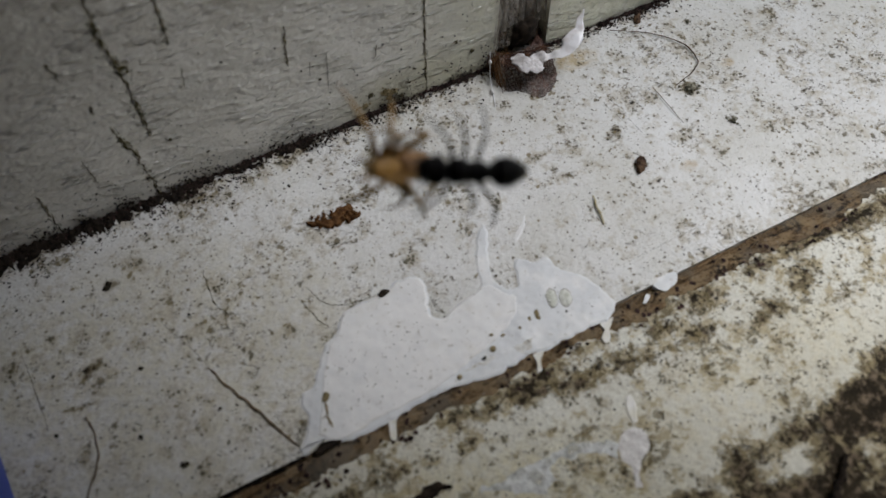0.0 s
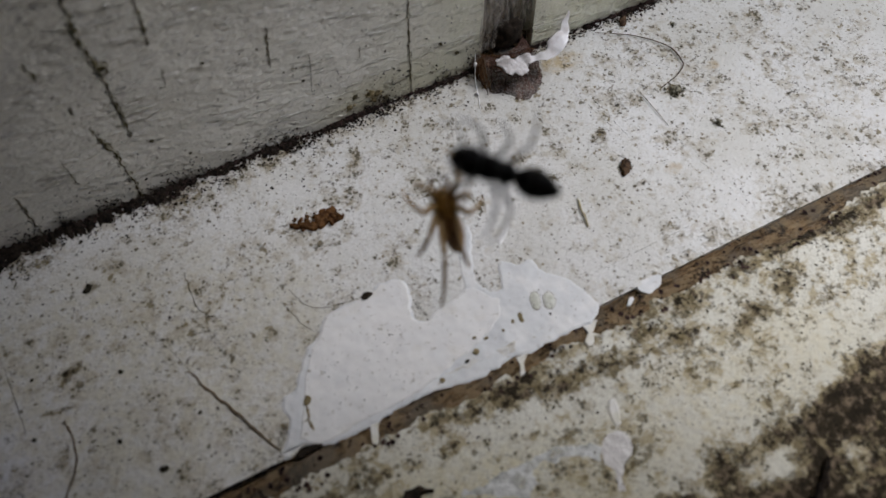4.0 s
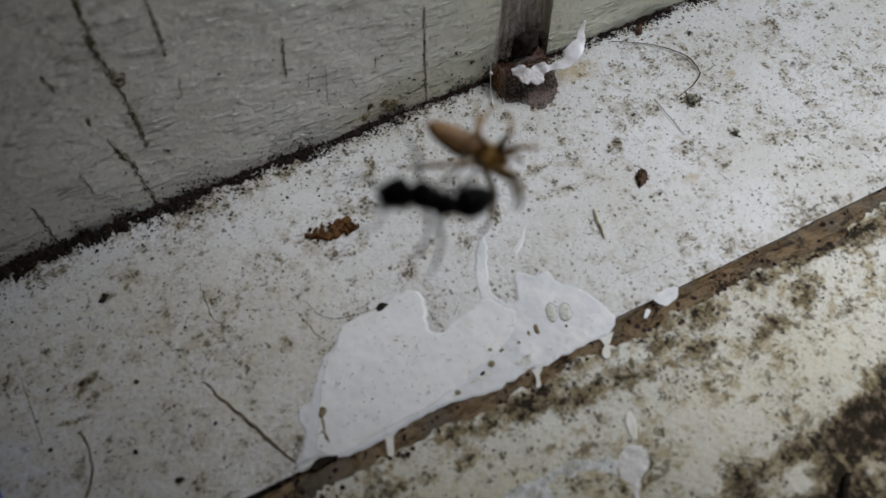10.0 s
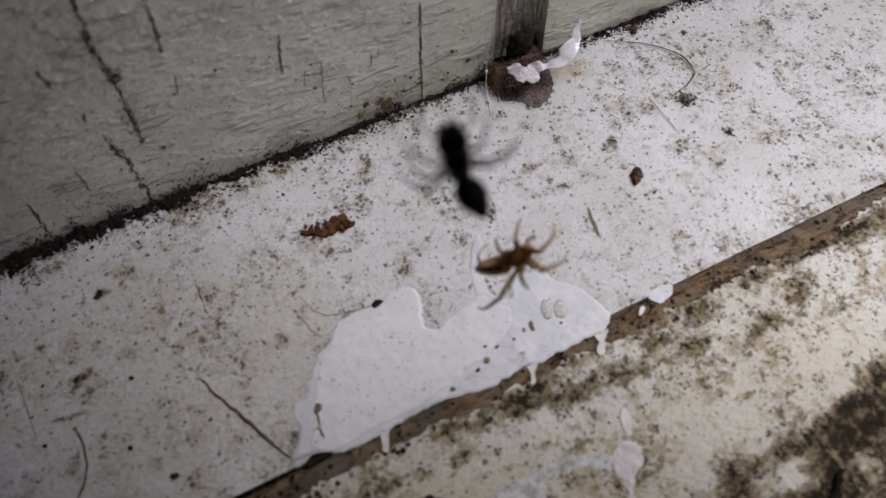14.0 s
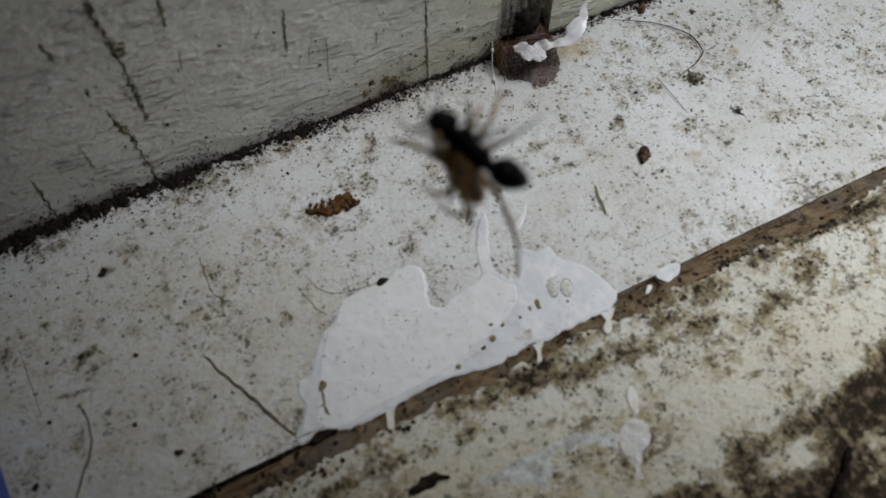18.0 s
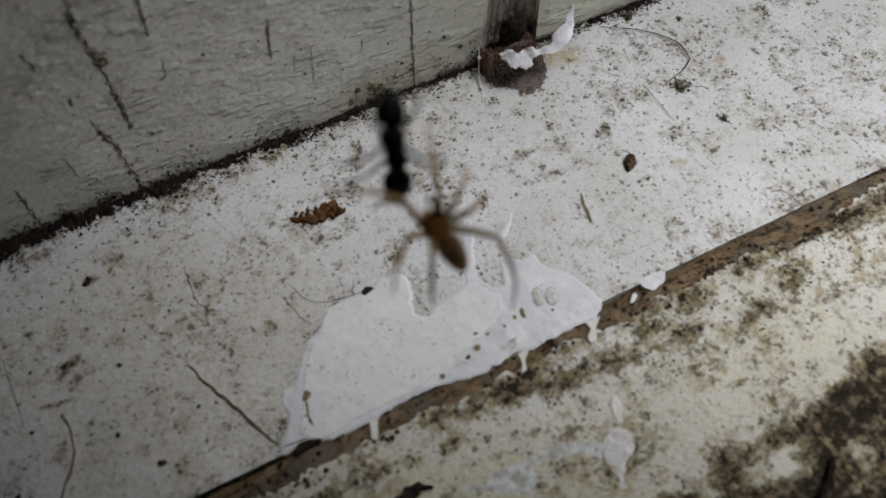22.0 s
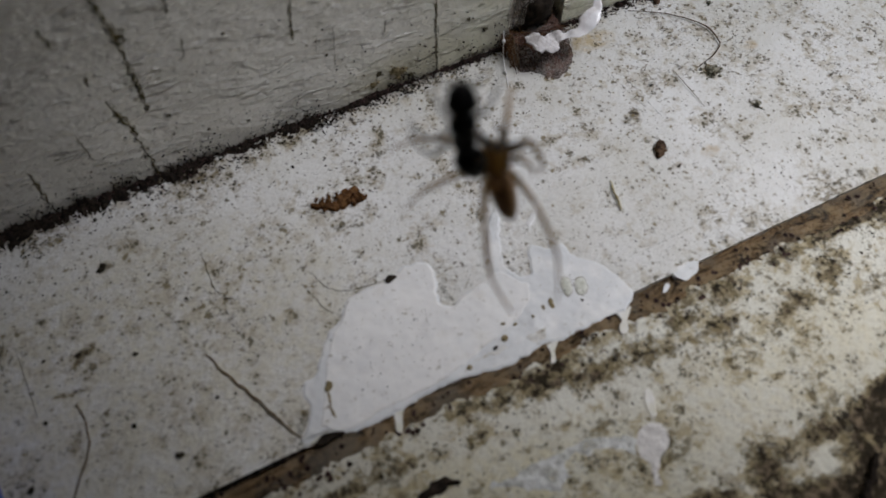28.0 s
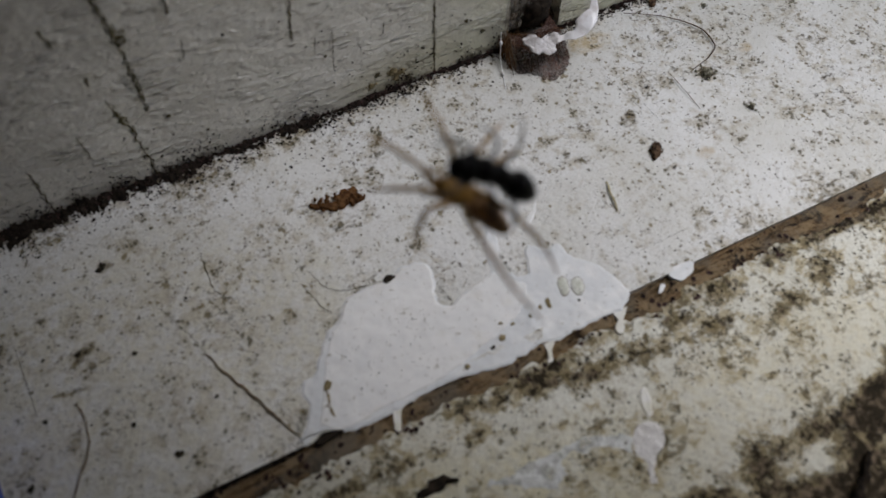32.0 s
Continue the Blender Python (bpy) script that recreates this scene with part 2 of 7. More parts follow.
# short proud ridges left by the brush, a few of them longer
ridge = n.ramp(n.noise(0.9, (2.0, 1, 0.8), 3, 0.5, 33.0), 0.54, 0.76)
sag = n.ramp(n.noise(3.2, (2.6, 1, 0.6), 5, 0.6, 53.0), 0.55, 0.68)
algae = n.math("ADD", n.blob(28, 1.0, 13, 5.5, 0, (0, 2)), n.math("MULTIPLY", n.noise(3, shift=3, detail=6), 0.5))
c = n.mix(n.ramp(n.noise(9, (2, 1, 1), 6, 0.6), 0.3, 0.7), (0.80, 0.775, 0.705), (0.735, 0.71, 0.64))
c = n.mix(n.ramp(n.noise(0.4, (1.6, 1, 1), 4, 0.6, 5.0), 0.5, 0.75, 0, 0.24), c, (0.46, 0.41, 0.31))
c = n.mix(n.ramp(n.noise(5, (1, 1, 1.6), 7, 0.65, 21.0), 0.52, 0.78, 0, 0.22), c, (0.50, 0.45, 0.33))
c = n.mix(n.ramp(algae, 0.45, 1.2, 0, 0.5), c, (0.34, 0.31, 0.16))
end = n.math("MULTIPLY", n.ramp(n.vec("DOT_PRODUCT", n.p, (1.0, 0.0, 0.0)), 22.0, 44.0), n.ramp(n.noise(2.0, (1, 1, 3), 6, 0.65, 41.0), 0.35, 0.6, 0.5, 0.85))
c = n.mix(end, c, (0.79, 0.785, 0.60))
flecks = n.ramp(n.noise(0.5, (0.9, 1, 1.5), 5, 0.65, 11.0), 0.63, 0.70)
c = n.mix(n.math("MULTIPLY", flecks, 0.75), c, (0.09, 0.07, 0.03))
h = n.math("ADD", n.math("MULTIPLY", ridge, 0.5), n.math("MULTIPLY", sag, 1.0))
n.done(c, n.ramp(h, 0.0, 0.5, 0.30, 0.15), n.bump(strokes, 0.24, 1.0, n.bump(h, 0.34, 1.0, n.bump(broad, 0.6, 1.0))))

n.b.inputs["Specular IOR Level"].default_value = 0.8
m = M_SKIN = mat("paint_skin", rough=0.35)
n = Net(m)
c = n.mix(n.ramp(n.noise(2.5, detail=7, rough=0.65, shift=5), 0.35, 0.7), (0.83, 0.823, 0.81), (0.775, 0.775, 0.77))
c = n.mix(n.ramp(n.noise(3.2, detail=6, rough=0.6, shift=28), 0.5, 0.75, 0, 0.45), c, (0.66, 0.63, 0.56))
c = n.mix(n.ramp(n.noise(4.0, detail=5, rough=0.6, shift=38), 0.5, 0.72, 0, 0.35), c, (0.72, 0.745, 0.765))
c = n.mix(n.ramp(n.noise(0.45, detail=4, rough=0.65, shift=8), 0.60, 0.72), c, (0.36, 0.33, 0.27))
n.done(c, 0.34, n.bump(n.noise(0.7, detail=5, rough=0.6), 0.06, 0.7, n.bump(n.noise(3.5, detail=2), 0.35, 0.8)))
M_FILM = mat("paint_film")
n = Net(M_FILM)
c = n.mix(n.ramp(n.noise(2.5, detail=4, shift=2), 0.4, 0.7), (0.685, 0.70, 0.712), (0.785, 0.785, 0.78))
c = n.mix(n.ramp(n.noise(0.5, detail=5, rough=0.65, shift=12), 0.60, 0.74, 0, 0.8), c, (0.38, 0.35, 0.29))
n.done(c, 0.38, n.bump(n.noise(0.8, detail=4), 0.08, 0.7, n.bump(n.noise(2.5, detail=2, shift=5), 0.35, 0.8)))

m = M_WOOD = mat("bare_wood", rough=0.85)
n = Net(m)
grain = n.noise(0.3, (9, 1, 1), 7, 0.7, 0.0, 0.5)
c = n.mix(n.ramp(grain, 0.38, 0.62), (0.12, 0.075, 0.038), (0.41, 0.275, 0.15))
c = n.mix(n.ramp(n.noise(1.7, (1.5, 1, 1), 9, 0.75, 44, 0.5), 0.47, 0.57, 0, 0.85), c, (0.50, 0.365, 0.215))
c = n.mix(n.ramp(n.noise(1.8, (1.5, 1, 0.8), 9, 0.78, 4, 0.5), 0.525, 0.59, 0, 0.95), c, (0.028, 0.022, 0.02))
c = n.mix(n.ramp(n.noise(0.6, (1.4, 1, 1), 7, 0.75, 14), 0.58, 0.68, 0, 0.5), c, (0.55, 0.51, 0.45))
c = n.mix(n.ramp(n.noise(6.0, detail=5, rough=0.65, shift=74), 0.46, 0.62, 0, 0.7), c, (0.27, 0.235, 0.185))
n.b.inputs["Specular IOR Level"].default_value = 0.1
n.done(c, 0.85, n.bump(grain, 0.6, 1.0, n.bump(n.noise(0.9, detail=6, rough=0.7), 1.3, 1.0)))


def rough_matter(name, dark, light, size=0.6, rough=0.9):
    m = mat(name)
    n = Net(m)
    c = n.mix(n.ramp(n.noise(size, detail=5, rough=0.65), 0.35, 0.65), dark, light)
    n.done(c, rough, n.bump(n.noise(size * 0.6, detail=4), size * 0.3, 0.8))
    n.b.inputs["Specular IOR Level"].default_value = 0.12
    return m


M_GRIME = rough_matter("grime", (0.005, 0.004, 0.0035), (0.03, 0.022, 0.016), 0.4)
M_RUST = rough_matter("brown_crumbs", (0.012, 0.009, 0.008), (0.078, 0.047, 0.042), 0.5)
M_BRICKY = rough_matter("dry_bark", (0.05, 0.022, 0.009), (0.15, 0.075, 0.03), 0.5)
M_SEED = rough_matter("seed_husk", (0.018, 0.011, 0.008), (0.15, 0.095, 0.06), 0.6)
M_TWIG = rough_matter("twig_bark", (0.10, 0.075, 0.05), (0.24, 0.185, 0.13), 0.5)
M_GREYWOOD = rough_matter("grey_wood", (0.26, 0.215, 0.165), (0.56, 0.49, 0.40), 0.7)
M_HEAP = rough_matter("brown_dirt", (0.025, 0.018, 0.012), (0.15, 0.11, 0.07), 0.8)
M_STRAW = rough_matter("straw", (0.36, 0.31, 0.18), (0.5, 0.44, 0.28), 0.4)
M_LICHEN = rough_matter("lichen", (0.13, 0.125, 0.09), (0.34, 0.32, 0.25), 0.3)
M_SPECK = rough_matter("mildew_speck", (0.05, 0.045, 0.026), (0.14, 0.12, 0.075), 0.3)
M_SILK = rough_matter("dirty_silk", (0.035, 0.017, 0.013), (0.15, 0.085, 0.066), 0.7)
n = Net(M_SILK)
n.link(n.ramp(n.noise(0.45, (0.4, 0.4, 3.5), 5, 0.7), 0.32, 0.6, 0.15, 0.85), n.b.inputs["Alpha"])
M_VEIL = rough_matter("grey_silk", (0.32, 0.27, 0.22), (0.62, 0.58, 0.52), 0.8)
n = Net(M_VEIL)
n.link(n.ramp(n.noise(0.6, (0.6, 1, 6.0), 5, 0.65), 0.38, 0.68, 0.06, 0.6), n.b.inputs["Alpha"])
# near-black: painted shade of gaps and hollows, and the husk on the ledge
M_DARK = rough_matter("dark_shade_and_husk", (0.01, 0.008, 0.006), (0.04, 0.03, 0.022), 0.8)
M_CRACK = rough_matter("crack_dirt", (0.035, 0.03, 0.012), (0.12, 0.10, 0.04), 0.5)
M_STAIN = rough_matter("algae_stain", (0.10, 0.085, 0.03), (0.24, 0.20, 0.09), 0.5)
n = Net(M_STAIN)
n.link(n.ramp(n.noise(0.7, detail=6, rough=0.7, shift=3), 0.42, 0.66, 0.0, 0.7), n.b.inputs["Alpha"])
M_OLIVE = rough_matter("dirty_rim", (0.15, 0.12, 0.06), (0.33, 0.27, 0.16), 0.4)
M_BLACK = rough_matter("black_mildew", (0.012, 0.010, 0.008), (0.05, 0.042, 0.028), 0.3)
M_CURL = mat("curled_paint", (0.80, 0.78, 0.79), 0.18)
n = Net(M_CURL)
n.done(n.mix(n.ramp(n.noise(1.2, detail=4), 0.4, 0.7), (0.87, 0.86, 0.87), (0.70, 0.66, 0.65)), 0.16, n.bump(n.noise(1.0), 0.1, 0.5))
M_FLAKE = rough_matter("dull_flake", (0.46, 0.43, 0.42), (0.80, 0.78, 0.78), 1.1, 0.3)
M_CORE = rough_matter("dirty_paint", (0.55, 0.56, 0.48), (0.72, 0.73, 0.68), 0.6, 0.4)
M_DRIP = mat("thin_paint")
n = Net(M_DRIP)
n.done(n.mix(n.ramp(n.noise(1.3, detail=6, rough=0.7, shift=4), 0.36, 0.62), (0.68, 0.655, 0.56), (0.755, 0.74, 0.71)), 0.45, n.bump(n.noise(0.8, detail=4), 0.1, 0.5))
M_DROP = rough_matter("dried_drop", (0.67, 0.645, 0.62), (0.77, 0.745, 0.725), 1.4, 0.45)
M_WASH = rough_matter("thin_wash", (0.61, 0.62, 0.59), (0.73, 0.735, 0.725), 1.6, 0.5)
n = Net(M_WASH)
n.link(n.ramp(n.noise(1.5, detail=6, rough=0.7, shift=9), 0.30, 0.52, 0.25, 0.95), n.b.inputs["Alpha"])
M_BLUE = mat("blue_plastic", (0.012, 0.05, 0.33), 0.45)
n = Net(M_BLUE)
n.done(n.mix(n.ramp(n.noise(3, detail=5), 0.4, 0.7), (0.010, 0.045, 0.34), (0.02, 0.07, 0.38)), 0.45, n.bump(n.noise(0.6), 0.05, 0.5))
M_THREAD = mat("silk", (0.8, 0.8, 0.8), 0.3)


def body_matter(name, dark, light, size, rough, spec=0.5):
    """Skin of a small animal, patterned in its own space."""
    m = mat(name)
    t = m.node_tree
    tc = t.nodes.new("ShaderNodeTexCoord")
    nz = t.nodes.new("ShaderNodeTexNoise")
    nz.inputs["Scale"].default_value = 1000.0 / size
    nz.inputs["Detail"].default_value = 4
    t.links.new(tc.outputs["Object"], nz.inputs["Vector"])
    mx = t.nodes.new("ShaderNodeMix")
    mx.data_type = "RGBA"
    mx.inputs[6].default_value, mx.inputs[7].default_value = (*dark, 1), (*light, 1)
    t.links.new(nz.outputs["Fac"], mx.inputs[0])
    b = t.nodes["Principled BSDF"]
    t.links.new(mx.outputs[2], b.inputs["Base Color"])
    b.inputs["Roughness"].default_value = rough
    b.inputs["Specular IOR Level"].default_value = spec
    return m


M_ANT = body_matter("ant_shell", (0.002, 0.002, 0.0025), (0.006, 0.0055, 0.0055), 0.3, 0.45, 0.06)
M_ANTLEG = body_matter("ant_leg", (0.008, 0.007, 0.006), (0.022, 0.02, 0.018), 0.3, 0.5)
M_CEPH = body_matter("spider_carapace", (0.29, 0.15, 0.034), (0.46, 0.265, 0.072), 0.6, 0.5)
M_ABD = body_matter("spider_abdomen", (0.24, 0.125, 0.05), (0.43, 0.245, 0.108), 0.5, 0.6)
M_STRIPE = body_matter("spider_stripe", (0.08, 0.037, 0.016), (0.15, 0.075, 0.033), 0.4, 0.6)
M_LEG = body_matter("spider_leg", (0.23, 0.128, 0.042), (0.40, 0.245, 0.09), 0.7, 0.5)


# ---- building helpers: all meshes are written in millimetres ----
def link_mesh(name, bm, material, smooth=True):
    bmesh.ops.recalc_face_normals(bm, faces=bm.faces)
    bmesh.ops.scale(bm, vec=(MM, MM, MM), verts=bm.verts)
    me = bpy.data.meshes.new(name)
    bm.to_mesh(me)
    bm.free()
    me.materials.append(material)
    if smooth:
        for f in me.polygons:
            f.use_smooth = True
    return new(name, me)


def part(name, bm, material, parent, label="", smooth=True):
    ob = link_mesh(name, bm, material, smooth)
    ob.parent = parent
    if label:
        ob["label"] = label
    return ob


def holder(name, x=0, y=0, z=0):
    ob = new(name)
    ob.empty_display_size = 0.001
    ob.matrix_basis = pose(x * MM, y * MM, z * MM)
    return ob


def tube(bm, pts, radii, seg=6, flat=1.0):
    """A tapered tube along points; flat squeezes it in height."""
    pts = [Vector(p) for p in pts]
    rings = []
    for i, p in enumerate(pts):
        d = (pts[min(i + 1, len(pts) - 1)] - pts[max(i - 1, 0)]).normalized()
        a = d.cross(Vector((0, 0, 1)) if abs(d.z) < 0.9 else Vector((1, 0, 0))).normalized()
        b = a.cross(d).normalized()
        rings.append([bm.verts.new(p + (a * math.cos(k * math.tau / seg) + b * math.sin(k * math.tau / seg) * flat) * radii[i]) for k in range(seg)])
    for r, q in zip(rings, rings[1:]):
        for k in range(seg):
            bm.faces.new((r[k], r[(k + 1) % seg], q[(k + 1) % seg], q[k]))
    bm.faces.new(rings[0][::-1]), bm.faces.new(rings[-1])
    return bm


def curve(pts, steps=6):
    """Points along a smooth curve through pts."""
    pts = [Vector(p) for p in pts]
    out = []
    for i in range(len(pts) - 1):
        p0, p1, p2, p3 = pts[max(i - 1, 0)], pts[i], pts[i + 1], pts[min(i + 2, len(pts) - 1)]
        for k in range(steps):
            s = k / steps
            out.append(0.5 * (2 * p1 + (p2 - p0) * s + (2 * p0 - 5 * p1 + 4 * p2 - p3) * s * s + (3 * p1 - p0 - 3 * p2 + p3) * s ** 3))
    return out + [pts[-1]]


def egg(bm, centre, size, turn=(0, 0, 0), bumps=0.0, freq=1.0, u=14, v=9):
    """An ellipsoid, roughened by bumps."""
    made = bmesh.ops.create_uvsphere(bm, u_segments=u, v_segments=v, radius=1.0)["verts"]
    rot = Euler([radians(a) for a in turn]).to_matrix()
    for w in made:
        q = Vector(w.co)
        k = 1 + bumps * noise.noise(q * freq * 2 + Vector(centre))
        w.co = rot @ Vector((q.x * size[0], q.y * size[1], q.z * size[2])) * k + Vector(centre)
    return bm


def crisp(bm):
    """Shade across no edge that turns by more than 50 degrees."""
    bmesh.ops.recalc_face_normals(bm, faces=bm.faces)
    for e in bm.edges:
        if len(e.link_faces) == 2 and e.calc_face_angle(0.0) > 0.87:
            e.smooth = False
    return bm


def board(bm, x0, x1, y0, y1, z0, z1, nx, ny, wave=0.0, freq=0.2):
    """A board whose top is a fine sheet with slight waves."""
    top = [[bm.verts.new((x0 + (x1 - x0) * i / nx, y0 + (y1 - y0) * j / ny,
                          z1 + wave * noise.noise(Vector((i * (x1 - x0) / nx * freq, j * (y1 - y0) / ny * freq, z1)))))
            for j in range(ny + 1)] for i in range(nx + 1)]
    for i in range(nx):
        for j in range(ny):
            bm.faces.new((top[i][j], top[i + 1][j], top[i + 1][j + 1], top[i][j + 1]))
    rim = [top[i][0] for i in range(nx + 1)] + [top[nx][j] for j in range(1, ny + 1)] + [top[i][ny] for i in range(nx - 1, -1, -1)] + [top[0][j] for j in range(ny - 1, 0, -1)]
    low = [bm.verts.new((w.co.x, w.co.y, z0)) for w in rim]
    for k in range(len(rim)):
        q = (k + 1) % len(rim)
        bm.faces.new((rim[k], low[k], low[q], rim[q]))
    bm.faces.new(low)
    return crisp(bm)


def box(bm, x0, x1, y0, y1, z0, z1, bevel=0.0):
    made = bmesh.ops.create_cube(bm, size=1.0)["verts"]
    for w in made:
        w.co = Vector(((x0 + x1) / 2 + w.co.x * (x1 - x0), (y0 + y1) / 2 + w.co.y * (y1 - y0), (z0 + z1) / 2 + w.co.z * (z1 - z0)))
    if bevel:
        bmesh.ops.bevel(bm, geom=list({e for w in made for e in w.link_edges}), offset=bevel, segments=3, affect="EDGES", profile=0.5)
    return crisp(bm)


def skin(bm, outline, z0, height, inset=0.2, rag=0.12, steps=5, curl=0.0):
    """A flat skin of paint with an uneven outline and a rounded rim."""
    ring = curve([(x, y, 0) for x, y in outline] + [(*outline[0], 0)], steps)[:-1]
    mid = sum(ring, Vector()) / len(ring)
    area = sum(a.x * b.y - b.x * a.y for a, b in zip(ring, ring[1:] + ring[:1]))
    outer, inner = [], []
    for i, p in enumerate(ring):
        d = (ring[(i + 1) % len(ring)] - ring[i - 1]).normalized()
        nrm = Vector((-d.y, d.x, 0)) * (1 if area > 0 else -1)
        p = p + Vector((noise.noise(p * 1.3), noise.noise(p * 1.3 + Vector((9, 4, 2))), 0)) * rag
        p = p + Vector((noise.noise(p * 4.1 + Vector((3, 0, 5))), noise.noise(p * 4.1 + Vector((1, 8, 2))), 0)) * rag * 0.5
        lift = curl * max(0.0, noise.noise(p * 0.35 + Vector((2, 2, 7))))
        outer.append(bm.verts.new((p.x, p.y, z0)))
        q = p + nrm * inset
        inner.append(bm.verts.new((q.x, q.y, z0 + height + lift)))
    for i in range(len(ring)):
        k = (i + 1) % len(ring)
        bm.faces.new((outer[i], outer[k], inner[k], inner[i]))
    top = bm.faces.new(inner)
    bmesh.ops.triangulate(bm, faces=[top])
    bm.faces.new(outer[::-1])
    return bm


def drape(bm):
    """Lets a thin skin follow the waves of the ledge."""
    for w in bm.verts:
        w.co.z += 0.2 * noise.noise(Vector(((w.co.x + 160) * 0.2, (w.co.y + 130) * 0.2, -0.25)))
    return bm


# ---- the setting: sill, lower board, wall ----
sill = tagged(link_mesh("sill", board(bmesh.new(), -160, 220, -31.0, 12, -14, 0, 190, 24, 0.12), M_SILL), "white painted window sill with mildew specks", "sill", kind="structure")
lower = tagged(link_mesh("ledge", board(bmesh.new(), -160, 220, -130, -35.0, -14, -0.25, 190, 50, 0.2), M_LOWER), "yellowed white painted ledge with dark mildew patches", "ledge", kind="structure")

# bare edge of timber between the two painted boards
bm = bmesh.new()
rows = []
N = 900
for i in range(N + 1):
    x = -160 + 380 * i / N
    row = []
    for y, z in ((-30.7, -3), (-30.8, -0.3), (-31.2, -0.55), (-31.6, -0.2), (-32.2, -0.12), (-32.8, -0.2), (-33.3, -0.3), (-34.0, -0.46), (-34.8, -0.8), (-34.9, -3)):
        w = noise.noise(Vector((x * 0.22, y * 1.4, 3.0))) * 0.16 + noise.noise(Vector((x * 0.8, y * 2, 5.0))) * 0.15 + noise.noise(Vector((x * 2.1, y * 3, 1.0))) * 0.1
        row.append(bm.verts.new((x, y + ((noise.noise(Vector((x * 0.16, 1.0, y * 0.2))) * 0.4 + noise.noise(Vector((x * 0.7, 1.0, y * 0.5))) * 0.3) if z > -2 else 0), z + (w if z > -2 else 0))))
    rows.append(row)
for a, b in zip(rows, rows[1:]):
    for k in range(len(a) - 1):
        bm.faces.new((a[k], b[k], b[k + 1], a[k + 1]))
bm.faces.new(rows[0]), bm.faces.new(rows[-1][::-1])
strip = tagged(link_mesh("wood_strip", bm, M_WOOD), "weathered bare brown timber edge with flaked paint", "wood strip", kind="structure")


# ragged upper edge of the ledge's paint
bm = bmesh.new()
rows = []
N = 3000
for i in range(N + 1):
    x = -160 + 380 * i / N
    e = -33.05 + 0.75 * max(0.0, min(1.0, (x - 32) / 8)) + 0.5 * noise.noise(Vector((x * 0.3, 7, 0))) + 0.55 * noise.noise(Vector((x * 1.0, 2, 5))) + 0.3 * noise.noise(Vector((x * 2.6, 9, 1)))
    row = []
    for y, z in ((-35.6, 0.012), (-34.6, 0.012), (e - 0.12, 0.012), (e, -0.05), (e - 0.02, -0.5)):
        row.append(bm.verts.new((x, y, z - 0.25 + 0.2 * noise.noise(Vector(((x + 160) * 0.2, (y + 130) * 0.2, -0.25))))))
    rows.append(row)
for a, b in zip(rows, rows[1:]):
    for k in range(len(a) - 1):
        bm.faces.new((a[k], b[k], b[k + 1], a[k + 1]))
part("paint_edge", bm, M_LOWER, lower, smooth=False)


WALL_Y = -0.45


def upright(name, x0, x1, z1, label):
    """A wall board whose painted face looks along -y."""
    bm = board(bmesh.new(), x0, x1, 0, z1, -12, 0, int(abs(x1 - x0)), 60, 0.25, 0.12)
    for w in bm.verts:
        w.co = Vector((w.co.x, -w.co.z, w.co.y))
    ob = tagged(link_mesh(name, bm, M_WALL), label, "wall", kind="structure")
    ob.location.y = WALL_Y * MM
    return ob


wall_a = upright("wall_north", -160, 38.0, 130, "grey-white painted timber wall board with vertical cracks")
upright("wall_north_end", 44.3, 220, 130, "grey-white painted timber wall board")
tagged(link_mesh("wall_recess", box(bmesh.new(), 38.0, 44.3, 2.4, 11.9, 0, 130), M_GREYWOOD), "dirt-filled recess between wall boards", "wall", kind="structure")

# unseen boards added above and behind to darken the left and near sides
bm = box(bmesh.new(), -160, 71, -130, -30, 69, 75)
box(bm, -160, 28, -29.9, 12, 69, 75)
tagged(link_mesh("ceiling", bm, M_WALL), "unseen overhead board added to block light", "ceiling", kind="structure")
tagged(link_mesh("light_block_west", box(bmesh.new(), -37, -29, -69.8, -0.3, 0.3, 68.8), M_TWIG), "unseen upright board added to block light", "wall", kind="structure")
tagged(link_mesh("light_block_south", box(bmesh.new(), -37, 125, -76, -70, 0.3, 68.8), M_TWIG), "unseen upright board added to block light", "wall", kind="structure")


